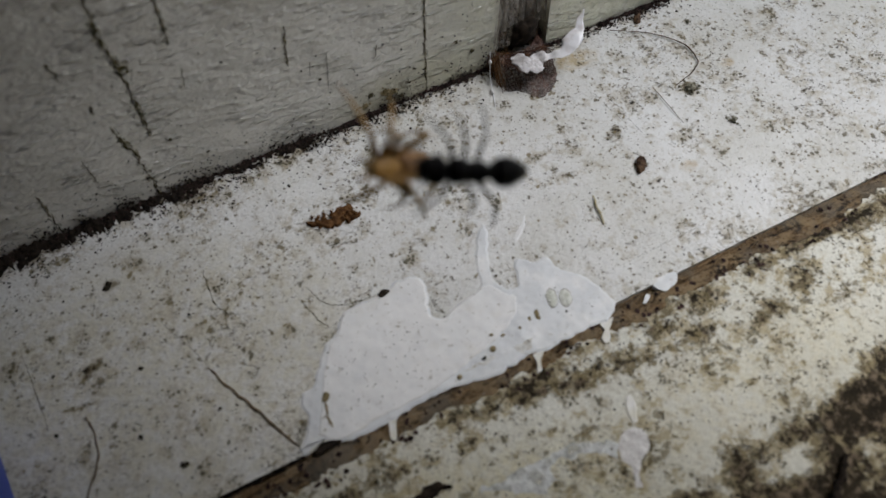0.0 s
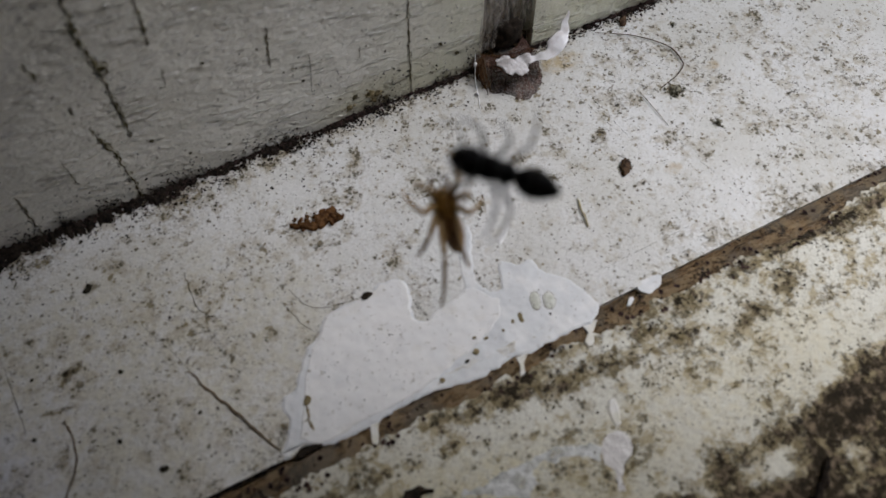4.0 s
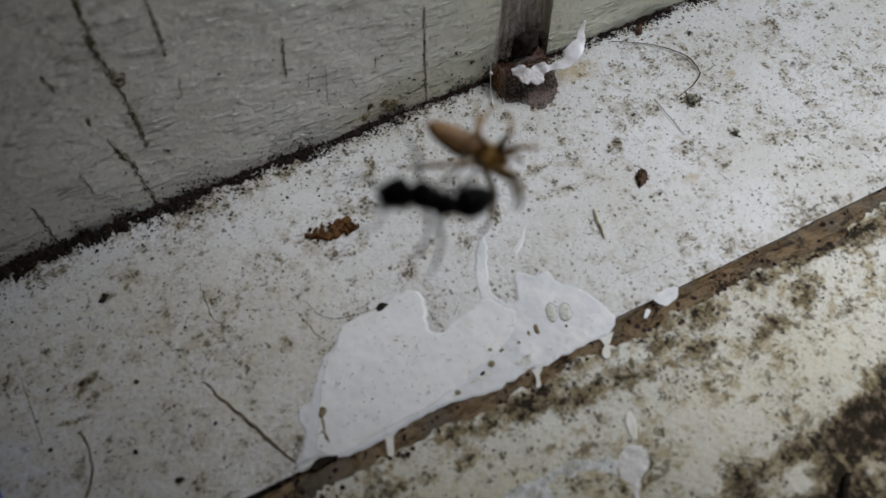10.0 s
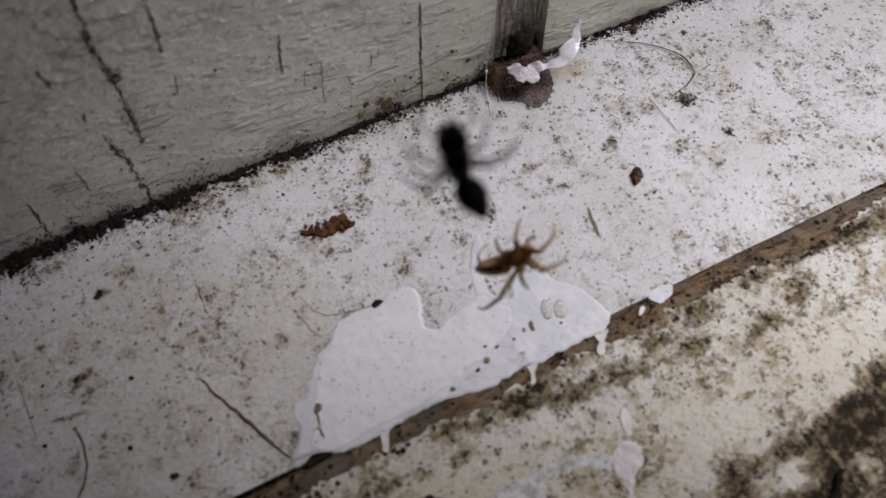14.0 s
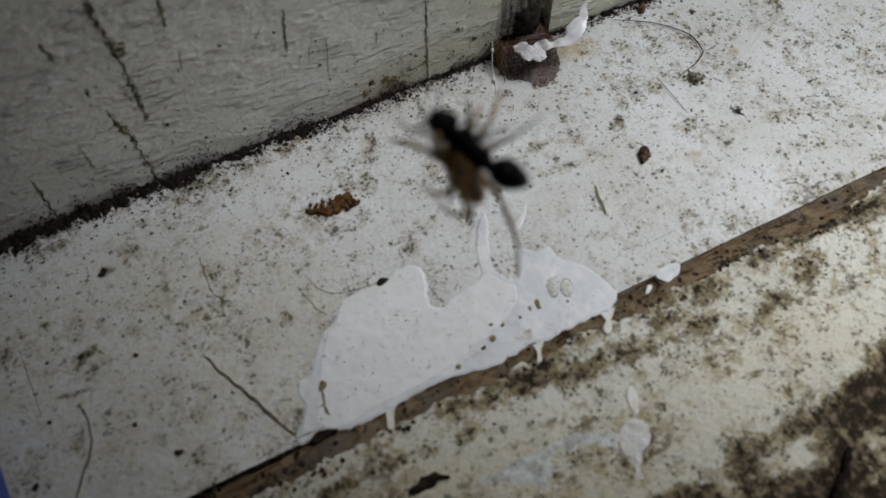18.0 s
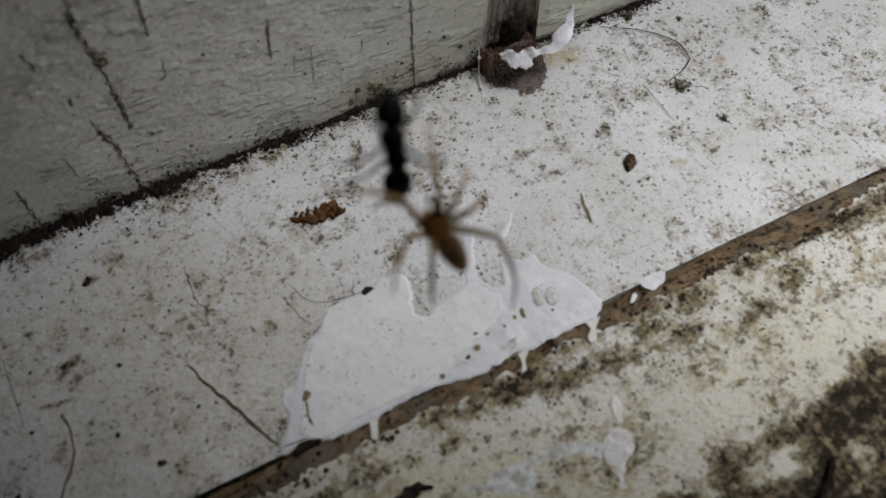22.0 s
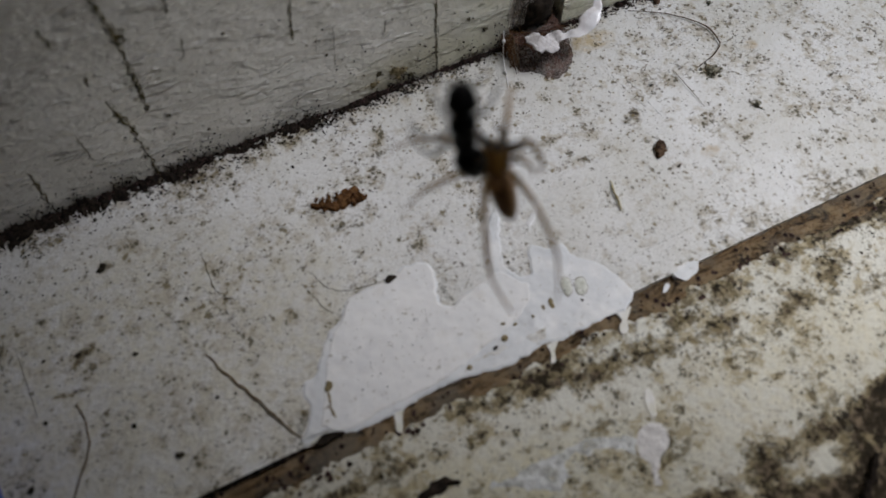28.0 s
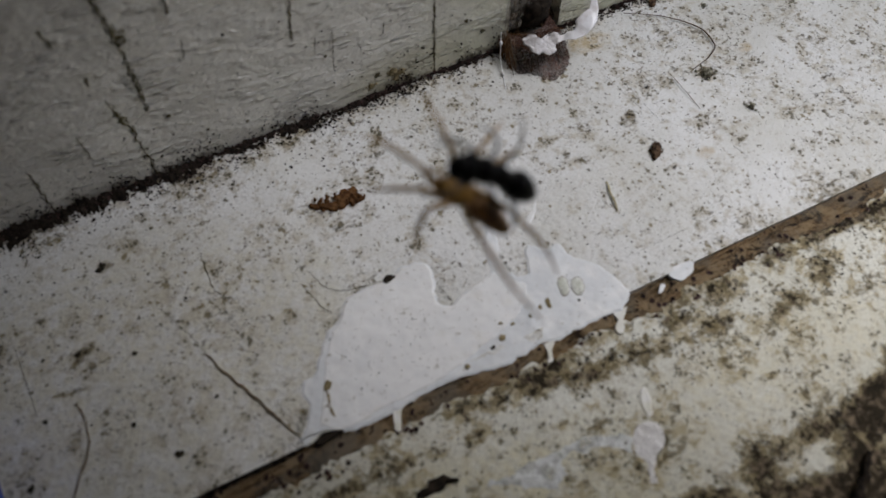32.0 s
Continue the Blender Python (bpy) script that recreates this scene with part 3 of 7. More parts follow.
def ribbon(bm, pts, width, lift=0.02, axis="z", seed=1, wander=1.1):
    """A ragged dark line on the sill (axis z) or on the wall (axis y)."""
    line = curve(pts, 16)
    left, right = [], []
    # keep to the slight waves of the boards
    if axis == "z":
        line = [p + Vector((0, 0, 0.12 * noise.noise(Vector(((p.x + 160) * 0.2, (p.y + 31) * 0.2, 0))))) for p in line]
    else:
        line = [p - Vector((0, 0.25 * noise.noise(Vector(((p.x + 160) * 0.12, p.z * 0.12, 0))), 0)) for p in line]
    for i, p in enumerate(line):
        d = (line[min(i + 1, len(line) - 1)] - line[max(i - 1, 0)]).normalized()
        up = Vector((0, 0, 1)) if axis == "z" else Vector((0, -1, 0))
        s = d.cross(up)
        k = i / (len(line) - 1)
        w = width * (0.25 + 0.75 * math.sin(math.pi * min(1, max(0, k))) ** 0.5) * (0.45 + 1.6 * abs(noise.noise(p * 2.6 + Vector((seed, 0, 0)))))
        j = s * noise.noise(p * 1.7 + Vector((0, seed, 0))) * width * wander
        left.append(bm.verts.new(p + s * w / 2 + up * lift + j))
        right.append(bm.verts.new(p - s * w / 2 + up * lift + j))
    low = [bm.verts.new((a.co + b.co) / 2 - up * (lift + 0.06)) for a, b in zip(left, right)]
    for i in range(len(line) - 1):
        bm.faces.new((left[i], left[i + 1], right[i + 1], right[i]))
        bm.faces.new((left[i + 1], left[i], low[i], low[i + 1]))
        bm.faces.new((right[i], right[i + 1], low[i + 1], low[i]))
    return bm


# cracks in the wall's paint, and the odd one on the sill
for pts, w in (([(2.6, 0, 30), (2.5, 0, 24), (2.1, 0, 20), (2.35, 0, 16.3), (2.2, 0, 12), (2.0, 0, 8.2)], 0.42),
               ([(-0.55, 0, 11.0), (-0.35, 0, 8.8), (0.1, 0, 6.6), (0.15, 0, 3.6), (0.2, 0, 0.2)], 0.40),
               ([(7.1, 0, 24), (7.0, 0, 20), (6.7, 0, 17.3)], 0.22), ([(6.9, 0, 14.5), (6.6, 0, 12.4)], 0.2),
               ([(16.3, 0, 15.2), (15.9, 0, 13), (15.7, 0, 10.5)], 0.24), ([(29.7, 0, 13), (29.65, 0, 8), (29.5, 0, 0.3)], 0.24),
               ([(-2.3, 0, 19.4), (-2.1, 0, 17.4)], 0.35), ([(-9.2, 0, 6.4), (-9.5, 0, 0.2)], 0.3),
               ([(24.5, 0, 9), (24.3, 0, 7.6)], 0.2), ([(-4.2, 0, 8.5), (-4.1, 0, 5)], 0.2), ([(19.5, 0, 10.3), (19.0, 0, 5.5)], 0.1), ([(17.8, 0, 10), (17.5, 0, 8.2)], 0.1), ([(2.3, 0, 16.9), (2.9, 0, 16.6), (2.5, 0, 15.9)], 0.55), ([(-1.2, 0, 14.0), (-1.1, 0, 13.0)], 0.3)):
    part("crack", ribbon(bmesh.new(), pts, w * 0.4, 0.05, "y", w * 50, 2.2), M_CRACK, wall_a)
    if w > 0.21:
        part("algae_stain", ribbon(bmesh.new(), pts, w * 1.9, 0.03, "y", w * 20, 0.1), M_STAIN, wall_a, "olive algae stain along the crack")
for pts, w in (([(-3.9, -13.7, 0), (-2.4, -17, 0), (-1.2, -20.1, 0)], 0.05), ([(1.2, -10.5, 0), (1.2, -14.7, 0), (2.5, -16.3, 0)], 0.11),
               ([(9.2, -16.6, 0), (10.1, -19, 0), (11.9, -20, 0), (14.6, -20.4, 0)], 0.09), ([(-15.5, -12.5, 0), (-15.0, -19.4, 0)], 0.08),
               ([(8.2, -17.6, 0), (8.9, -20.2, 0), (9.6, -21.4, 0)], 0.1), ([(46.3, -9.4, 0), (46.5, -13, 0), (46.8, -16.4, 0)], 0.08), ([(45.2, -9.0, 0), (45.6, -12, 0), (46.0, -14.2, 0)], 0.06),
               ([(51.3, -22.1, 0), (51.8, -24.0, 0)], 0.1), ([(61.6, -7.7, 0), (61.7, -10.5, 0)], 0.12), ([(62.9, -7, 0), (64.2, -9.2, 0)], 0.14), ([(34, -28.0, 0), (40, -27.9, 0), (47, -27.8, 0)], 0.06)):
    part("crack", ribbon(bmesh.new(), pts, w, 0.03, "z", w * 50), M_STAIN if pts[0][0] > 30 else M_CRACK, sill)

# dark ribbons laid on top, painting the shade of the gaps along the timber
part("gap_shade", ribbon(bmesh.new(), [(-20, -31.1, -0.12), (-10, -31.2, -0.12), (-3, -31.1, -0.12), (0.5, -31.15, -0.12), (3.4, -31.1, -0.12)], 0.55, 0.05, "z", 3, 0.3), M_DARK, strip, "black strip painted as the shade in the gap above the bare timber")
part("gap_shade", ribbon(bmesh.new(), [(-20, -34.2, -0.25), (-14, -34.1, -0.25), (-8, -34.0, -0.25), (-4, -33.95, -0.25), (0, -33.9, -0.25)], 0.35, 0.12, "z", 7, 0.6), M_DARK, strip, "dark strip painted as the shade in the groove below the bare timber")
for pts, w in (([(8.3, -22.9, 0), (9.5, -22.1, 0), (10.4, -21.2, 0)], 0.5), ([(3.0, -30.2, 0), (3.8, -29.2, 0), (4.3, -28.4, 0)], 0.7),
               ([(19.0, -23.0, 0), (18.9, -24.0, 0), (19.4, -24.9, 0)], 0.4), ([(25.0, -22.0, 0), (25.2, -24.0, 0), (25.6, -25.4, 0)], 0.4)):
    part("grime_line", ribbon(bmesh.new(), pts, w, 0.03, "z", w * 30, 0.4), M_STAIN, sill, "olive grime along the edge of the paint")

# grime packed into the joint of wall and sill
bm = bmesh.new()
rows = []
for i in range(1101):
    x = -100 + 220 * i / 1100
    fat = 0.33 + 0.75 * max(0.0, min(1.0, (27 - x) / 40)) + 0.55 * noise.noise(Vector((x * 0.25, 0, 0))) + 0.3 * noise.noise(Vector((x * 0.9, 3, 0)))
    row = [bm.verts.new((x, 0.3, -0.2))]
    for y, z in ((-0.05, 0.42), (-0.35, 0.3), (-0.75, 0.2), (-1.15, 0.1), (-1.55, -0.02)):
        k = noise.noise(Vector((x * 1.3, y * 2, z * 2))) * 0.6 + noise.noise(Vector((x * 3.1, y * 3, 4))) * 0.75
        row.append(bm.verts.new((x, (y + k * 0.6) * fat if y < -0.1 else y, max(-0.1, (z + k * (z > 0)) * fat))))
    rows.append(row)
for a, b in zip(rows, rows[1:]):
    for k in range(5):
        bm.faces.new((a[k], b[k], b[k + 1], a[k + 1]))
tagged(link_mesh("grime_seam", bm, M_GRIME), "black-brown grime packed in the joint of wall and sill", "grime", kind="stuff").location.y = WALL_Y * MM


def crumb(bm, p, r, flat=0.6):
    """A tiny angular crumb."""
    c = [bm.verts.new(Vector(p) + Vector((dx * r * random.uniform(0.6, 1.3), dy * r * random.uniform(0.6, 1.3), dz * r * flat * random.uniform(0.6, 1.2))))
         for dx, dy, dz in ((1, 0, 0), (0, 1, 0), (-1, 0, 0), (0, -1, 0), (0, 0, 1), (0, 0, -1))]
    for a, b in ((0, 1), (1, 2), (2, 3), (3, 0)):
        bm.faces.new((c[a], c[b], c[4]))
        bm.faces.new((c[b], c[a], c[5]))


bm = bmesh.new()
for i in range(5600):
    x = random.uniform(-30, 95)
    y = -0.5 - random.expovariate(0.8) * (1.2 if x < 15 else 0.7)
    if noise.noise(Vector((x * 0.45, y * 0.45, 2.0))) + 0.5 * noise.noise(Vector((x * 1.4, y * 1.4, 6.0))) < 0.04:
        continue
    if 36 < x < 48 or (x > 48 and y < -1.2 and i % 3):
        continue
    crumb(bm, (x, max(y, -12), 0.02), random.uniform(0.03, 0.14) * random.choice((0.6, 1, 1.4)), 0.4)
for cx, cn in ((-8, 60), (-2, 70), (4, 60), (9, 50), (13, 90), (16, 110), (18.5, 80), (24, 40), (27, 30)):
    for i in range(cn // 2):
        crumb(bm, (cx + random.gauss(0, 1.1), min(-0.1, -0.75 + random.gauss(0, 0.55)), 0.1 + random.uniform(0, 0.3)), random.uniform(0.06, 0.22), 0.7)
for i in range(2600):
    x = random.uniform(-30, 37.5)
    z = random.expovariate(1.5)
    if noise.noise(Vector((x * 0.5, 3.0, z * 0.6))) + 0.6 * noise.noise(Vector((x * 1.9, 7.0, z * 1.2))) > 0.02:
        crumb(bm, (x, -0.02, 0.3 + z), random.uniform(0.03, 0.13), 0.7)
for i in range(260):
    x = random.uniform(-30, 38)
    crumb(bm, (x, -0.02, random.expovariate(0.9)), random.uniform(0.03, 0.14))
tagged(link_mesh("dirt_crumbs", bm, M_GRIME, False), "dark dirt crumbs strewn along the wall joint", "dirt", kind="stuff").location.y = WALL_Y * MM
bm = bmesh.new()
for i in range(4200):
    x = random.uniform(-30, 95)
    s = abs(random.gauss(0, 0.62)) * (1.5 if x < 20 else 0.9)
    crumb(bm, (x, -s - 0.05, max(0.03, 0.32 - 0.3 * s)), random.uniform(0.04, 0.14), 0.9)
tagged(link_mesh("seam_crumbs", bm, M_RUST, False), "brown crumbs clinging to the grime in the joint", "dirt", kind="stuff").location.y = WALL_Y * MM

bm = bmesh.new()
for i in range(1800):
    x, y = random.uniform(-30, 90), random.uniform(-30.5, -3)
    crumb(bm, (x, y, 0.03), random.choice((0.04, 0.05, 0.06, 0.09)), 0.4)
for i in range(400):
    x, y = random.uniform(-10, 80), random.uniform(-60, -34)
    crumb(bm, (x, y, -0.22), random.choice((0.04, 0.05, 0.08, 0.12)), 0.4)
tagged(link_mesh("dust_specks", bm, M_SPECK, False), "olive-black mildew specks dotted over white paint", "mildew", kind="stuff")

bm = bmesh.new()
for i in range(420):
    x, y = random.uniform(-25, 80), random.uniform(-30.5, -2)
    crumb(bm, (x, y, 0.03), random.choice((0.04, 0.05, 0.07, 0.1)), 0.35)
for i in range(300):
    x = random.uniform(-25, 37)
    crumb(bm, (x, WALL_Y - 0.02, random.expovariate(0.14)), random.choice((0.05, 0.07, 0.1, 0.13)), 0.7)
for i in range(260):
    x, y = random.uniform(-15, 80), -34.2 - random.expovariate(0.25)
    crumb(bm, (x, y, -0.2), random.choice((0.06, 0.09, 0.12)), 0.35)
for x, y, r in ((-7.0, -8.1, 0.5), (-16.4, -24.9, 0.34), (-8.2, -23.5, 0.26), (-1.6, -24.1, 0.2), (-5.7, -27.3, 0.32), (-14.5, -20.1, 0.2), (-0.2, -24.4, 0.14), (-6.6, -17.5, 0.24), (-13.6, -14.7, 0.18), (-1.3, -14.4, 0.16)):
    for i in range(7):
        crumb(bm, (x + random.gauss(0, 0.3) * r, y + random.gauss(0, 0.3) * r, 0.04), r * random.uniform(0.5, 0.9), 0.3)
for i in range(45):
    crumb(bm, (random.uniform(8, 17), random.uniform(-30, -23.6), 0.235), random.choice((0.04, 0.05, 0.06, 0.09)), 0.4)
for i in range(14):
    crumb(bm, (random.uniform(26.8, 32), random.uniform(-30.4, -27), 0.15), random.choice((0.04, 0.05, 0.08)), 0.4)
tagged(link_mesh("mildew_dots", bm, M_BLACK, False), "scattered black mildew dots on the paint", "mildew", kind="stuff")

# ---- loose bits on the sill ----
bm = skin(bmesh.new(), [(11.9, -10.0), (12.6, -10.3), (13.4, -10.45), (14.1, -10.7), (14.8, -10.3), (15.5, -10.3), (16.2, -10.4), (16.6, -11.0), (17.1, -11.5), (16.3, -11.7), (15.6, -11.9), (14.9, -11.7), (14.2, -12.0), (13.4, -11.7), (12.8, -11.2), (12.0, -10.8)], 0.0, 0.3, 0.14, 0.5, 6, 0.5)
for i in range(70):
    k = random.random()
    crumb(bm, (12.2 + 4.6 * k, -10.4 - 1.0 * k + random.gauss(0, 0.4), 0.22 + random.uniform(0, 0.25)), random.uniform(0.08, 0.3), 0.8)
tagged(link_mesh("bark_flake", bm, M_BRICKY, False), "curled reddish-brown bark flake lying on the sill", "bark flake")
for nm, x, y, r, material, label in (("seed_husk", 44.2, -19.3, 0.75, M_SEED, "dark brown empty seed husk on white paint"), ("lichen_crumb", 54.6, -13.2, 0.85, M_LICHEN, "grey-green lichen crumb on white paint"),
                                     ("lichen_crumb", 56.0, -18.9, 0.55, M_LICHEN, "grey-green lichen crumb on white paint"), ("dirt_crumb", 55.6, -1.9, 0.6, M_SEED, "brown dirt crumb near the wall"),
                                     ("dirt_crumb", 60.4, -4.9, 0.4, M_LICHEN, "small dark dirt crumb on the sill")):
    bm = egg(bmesh.new(), (x, y, r * 0.2), (r * (0.66 if material is M_SEED else 0.45), r * (1.45 if material is M_SEED else 0.6), r * 0.5), (0, 0, -40), 0.5 if material is M_SEED else 1.1, 1.6, 18, 11)
    for i in range(26 if material is M_LICHEN else 5):
        crumb(bm, (x + random.gauss(0, 0.5) * r, y + random.gauss(0, 0.65) * r, 0.05 + random.uniform(0, 0.15) * r), r * random.uniform(0.1, 0.3), 0.7)
    tagged(link_mesh(nm, bm, material), label, nm.replace("_", " "))
bm = skin(bmesh.new(), [(9.6, -38.3), (10.2, -37.9), (11.2, -37.7), (12.4, -38.1), (13.0, -38.6), (12.2, -38.7), (11.4, -38.9), (10.6, -38.7), (10.0, -38.8)], -0.27, 0.32, 0.16, 0.3, 5, 0.3)
tagged(link_mesh("seed_husk", bm, M_DARK, False), "flat dark brown seed husk on the ledge", "seed husk")
for nm, pts, r, material, label in (
        ("hair", [(51.7, -2.1, 0.25), (55.4, -4.5, 0.2), (57.8, -7.6, 0.2), (57.7, -10.4, 0.2), (56.1, -11.5, 0.2), (53.6, -12.2, 0.12)], 0.09, M_SEED, "thin curved dark plant fibre"),
        ("plant_fibre", [(51.2, -11.2, 0.1), (51.2, -14, 0.15), (51.2, -16.8, 0.08)], 0.045, M_TWIG, "thin straight brown fibre"),
        ("plant_fibre", [(37.9, -20.2, 0.15), (37.5, -21.8, 0.2), (37.1, -23.5, 0.12)], 0.14, M_STRAW, "short olive straw on white paint"),
        ("twig", [(-1.3, -20.2, 0.04), (-0.4, -22.3, 0.08), (0.6, -24.5, 0.1), (1.5, -26.6, 0.1), (2.4, -28.5, 0.08), (3.3, -30.2, 0.06)], 0.17, M_TWIG, "thin grey-brown twig lying on the sill"),
        ("hair", [(-11.9, -19.5, 0.06), (-11.6, -21.7, 0.1), (-11.8, -23.7, 0.12), (-12.8, -25.4, 0.12), (-14.1, -27.6, 0.1), (-14.8, -29.2, 0.1)], 0.11, M_TWIG, "thin bent dark plant fibre"),
        ("twig", [(42.5, -50.9, 0), (40.9, -52.1, 0.1), (39.3, -53.0, 0.1), (37.2, -54.5, 0)], 0.4, M_GRIME, "short dark twig on the ledge")):
    line = [p + Vector((noise.noise(p * 0.9), noise.noise(p * 0.9 + Vector((4, 0, 0))), 0)) * r * 1.2 for p in curve(pts, 8)]
    rr = [r * (0.35 + 0.65 * math.sin(math.pi * (0.08 + 0.84 * i / (len(line) - 1)))) * (0.6 + 0.9 * abs(noise.noise(p * 1.5))) for i, p in enumerate(line)]
    tagged(link_mesh(nm, tube(bmesh.new(), line, rr, 7), material), label, nm.replace("_", " "))

# ---- peeling paint ----
film = [(3.0, -30.5), (4.6, -28.6), (4.9, -26.3), (6.2, -25.7), (7.4, -24.1), (8.7, -22.7), (9.7, -22.3), (11.4, -20.5), (14.7, -20.5), (16.9, -19.9), (18.7, -20.4), (19.0, -21.9), (18.2, -24.2), (18.8, -25.2),
        (20.4, -24.7), (22.9, -24.2), (23.6, -23.5), (23.9, -22.3), (24.4, -21.0), (26.5, -18.2), (27.0, -18.8), (26.1, -20.5), (25.2, -22.7), (25.0, -24.1), (25.5, -25.3), (26.5, -25.4), (27.6, -23.0), (29.3, -24.0), (30.4, -24.1), (30.9, -25.8),
        (32.6, -27.7), (33.5, -30.7), (32.9, -31.6), (31.8, -32.1), (30.6, -32.1), (28.7, -32.0), (26.7, -32.1), (25.3, -32.1), (24.2, -31.8), (22.1, -32.1), (19.9, -32.1), (17.1, -31.5), (13.5, -31.4), (10.8, -31.7), (7.3, -31.6), (5.2, -30.8), (3.6, -31.2)]
peel = holder("peeling_paint", 0, 0, 0)
tagged(peel, "large glossy white skin of peeling paint along the timber edge", "peeling paint")
part("paint_film", skin(bmesh.new(), film, 0.02, 0.09, 0.22, 0.2, 9), M_FILM, peel, "bluish-white thin paint film", False)
main = [(4.9, -30.2), (5.8, -28.3), (6.8, -26.3), (8.7, -23.2), (9.8, -22.4), (11.4, -20.6), (14.7, -20.6), (16.9, -20.0), (18.6, -20.45), (18.9, -21.9), (18.1, -24.2), (18.8, -25.3), (20.4, -24.8), (22.8, -24.3), (24.2, -24.2),
        (25.0, -25.3), (25.8, -26.3), (25.5, -27.3), (24.6, -28.2), (23.3, -28.9), (21.0, -29.6), (17.9, -30.4), (15.0, -31.0), (11.6, -31.1), (7.4, -31.3), (6.0, -31.0)]
part("paint_skin", skin(bmesh.new(), main, 0.06, 0.1, 0.2, 0.2, 8, 0.04), M_SKIN, peel, "thick white paint skin", False)
for x, y, rx, ry, turn in ((28.6, -28.0, 0.55, 1.0, -24), (29.75, -28.5, 0.62, 0.95, -30), (26.6, -28.8, 0.24, 0.55, -20), (25.8, -28.8, 0.15, 0.25, 0), (24.6, -29.2, 0.12, 0.14, 0), (29.1, -29.75, 0.16, 0.16, 0),
                           (22.0, -28.7, 0.22, 0.18, 0), (22.9, -29.2, 0.24, 0.14, 20), (21.5, -29.9, 0.28, 0.3, 0), (20.4, -30.35, 0.25, 0.16, 15), (17.7, -30.9, 0.26, 0.24, 20), (6.75, -27.3, 0.3, 0.5, -30), (6.5, -28.3, 0.13, 0.6, -12), (6.3, -29.4, 0.12, 0.6, 8)):
    base = 0.09 if x > 25.5 else 0.16
    ca, sa = math.cos(radians(turn)), math.sin(radians(turn))
    oval = [(math.cos(k * math.tau / 11), math.sin(k * math.tau / 11)) for k in range(11)]
    ring = [(x + u * rx * ca - v * ry * sa, y + u * rx * sa + v * ry * ca) for u, v in oval]
    dark = M_BLACK if (x, y) in ((29.1, -29.75), (20.4, -30.35)) else M_OLIVE
    blister = part("blister", skin(bmesh.new(), ring, base, 0.03, 0.04, 0.1), dark if x < 28 or dark is M_BLACK else M_TWIG, peel, "broken paint blister with a dirty rim")
    core = [(x + 0.91 * (u * rx * ca - v * ry * sa), y + 0.92 * (u * rx * sa + v * ry * ca)) for u, v in oval]
    part("core", skin(bmesh.new(), core, base + 0.025, 0.02, 0.03, 0.1), dark if x < 28 or dark is M_BLACK else M_CORE, blister)
# black patches on the paint, painted for the shade inside its openings
part("hollow_shade", skin(bmesh.new(), [(14.7, -20.4), (15.3, -20.15), (15.9, -20.6), (15.3, -20.9), (14.8, -20.9)], 0.1, 0.15, 0.06, 0.1, 3), M_DARK, peel, "black patch painted as the shade in a notch of the paint edge", False)
part("hollow_shade", skin(bmesh.new(), [(4.1, -31.2), (4.8, -30.75), (5.6, -30.85), (6.6, -31.2), (6.2, -31.5), (5.2, -31.45), (4.4, -31.6)], 0.13, 0.1, 0.1, 0.12), M_DARK, peel, "black patch painted as the shade under the lifted paint")

for nm, pts, label in (("paint_chip", [(37.5, -31.1), (38.5, -30.6), (40.3, -30.9), (39.5, -31.8), (38.4, -32.1), (37.8, -31.8)], "white paint chip on the bare timber edge"),
                       ("paint_chip", [(29.4, -38.8), (29.9, -38.7), (29.8, -39.9), (29.2, -40.9), (28.7, -41.0), (28.7, -40.2), (28.9, -39.5)], "oval white paint chip on the ledge"),
                       ("paint_chip", [(35.7, -32.1), (36.4, -31.5), (36.7, -31.8), (36.0, -32.3)], "small white paint chip"),
                       ("paint_drip", [(10.6, -31.3), (11.6, -31.2), (11.15, -32.1), (10.9, -32.8), (10.5, -33.3), (10.15, -33.0), (10.45, -32.1)], "white paint drip over the timber edge"),
                       ("paint_drip", [(24.3, -31.9), (25.5, -32.0), (24.8, -32.6), (24.4, -33.4), (23.9, -33.5), (24.3, -32.6)], "thin white paint drip over the timber edge"),
                       ("paint_drip", [(31.1, -32.1), (32.5, -32.1), (31.6, -33.0), (31.2, -33.8), (30.5, -33.9), (30.6, -33.2), (31.1, -32.8)], "white paint drip over the timber edge"),
                       ("paint_sliver", [(28.6, -20.8), (30.0, -19.8), (31.0, -18.9), (30.8, -19.6), (29.7, -20.7), (28.7, -21.3)], "thin white paint sliver on the sill")):
    z = -0.27 if pts[0][1] < -35 else (-0.4 if pts[0][1] < -31 else 0.0)
    bm = skin(bmesh.new(), pts, z, 0.42 if z == -0.4 else (0.05 if nm != "paint_chip" else 0.09), 0.03 if z == -0.4 else 0.12, 0.1)
    tagged(link_mesh(nm, drape(bm) if z == -0.27 else bm, M_DRIP if z == -0.27 or nm == "paint_drip" else M_FILM if nm == "paint_chip" else M_SKIN, False), label, nm.replace("_", " "))
drip = tagged(holder("paint_drip", 0, 0, 0), "thin whitish dried paint run with a round drop on the ledge", "paint drip")
part("run", drape(skin(bmesh.new(), [(19.3, -39.8), (22.2, -40.0), (23.7, -40.1), (25.4, -40.7), (26.8, -41.6), (26.2, -43.0), (25.2, -42.2), (24.0, -41.4), (22.2, -41.0), (20.8, -41.1), (20.9, -42.0), (19.3, -42.6), (17.6, -41.8), (16.1, -40.8), (14.7, -39.9), (16.4, -39.8)], -0.27, 0.05, 0.45, 0.35)), M_WASH, drip, "thin translucent run", smooth=False)
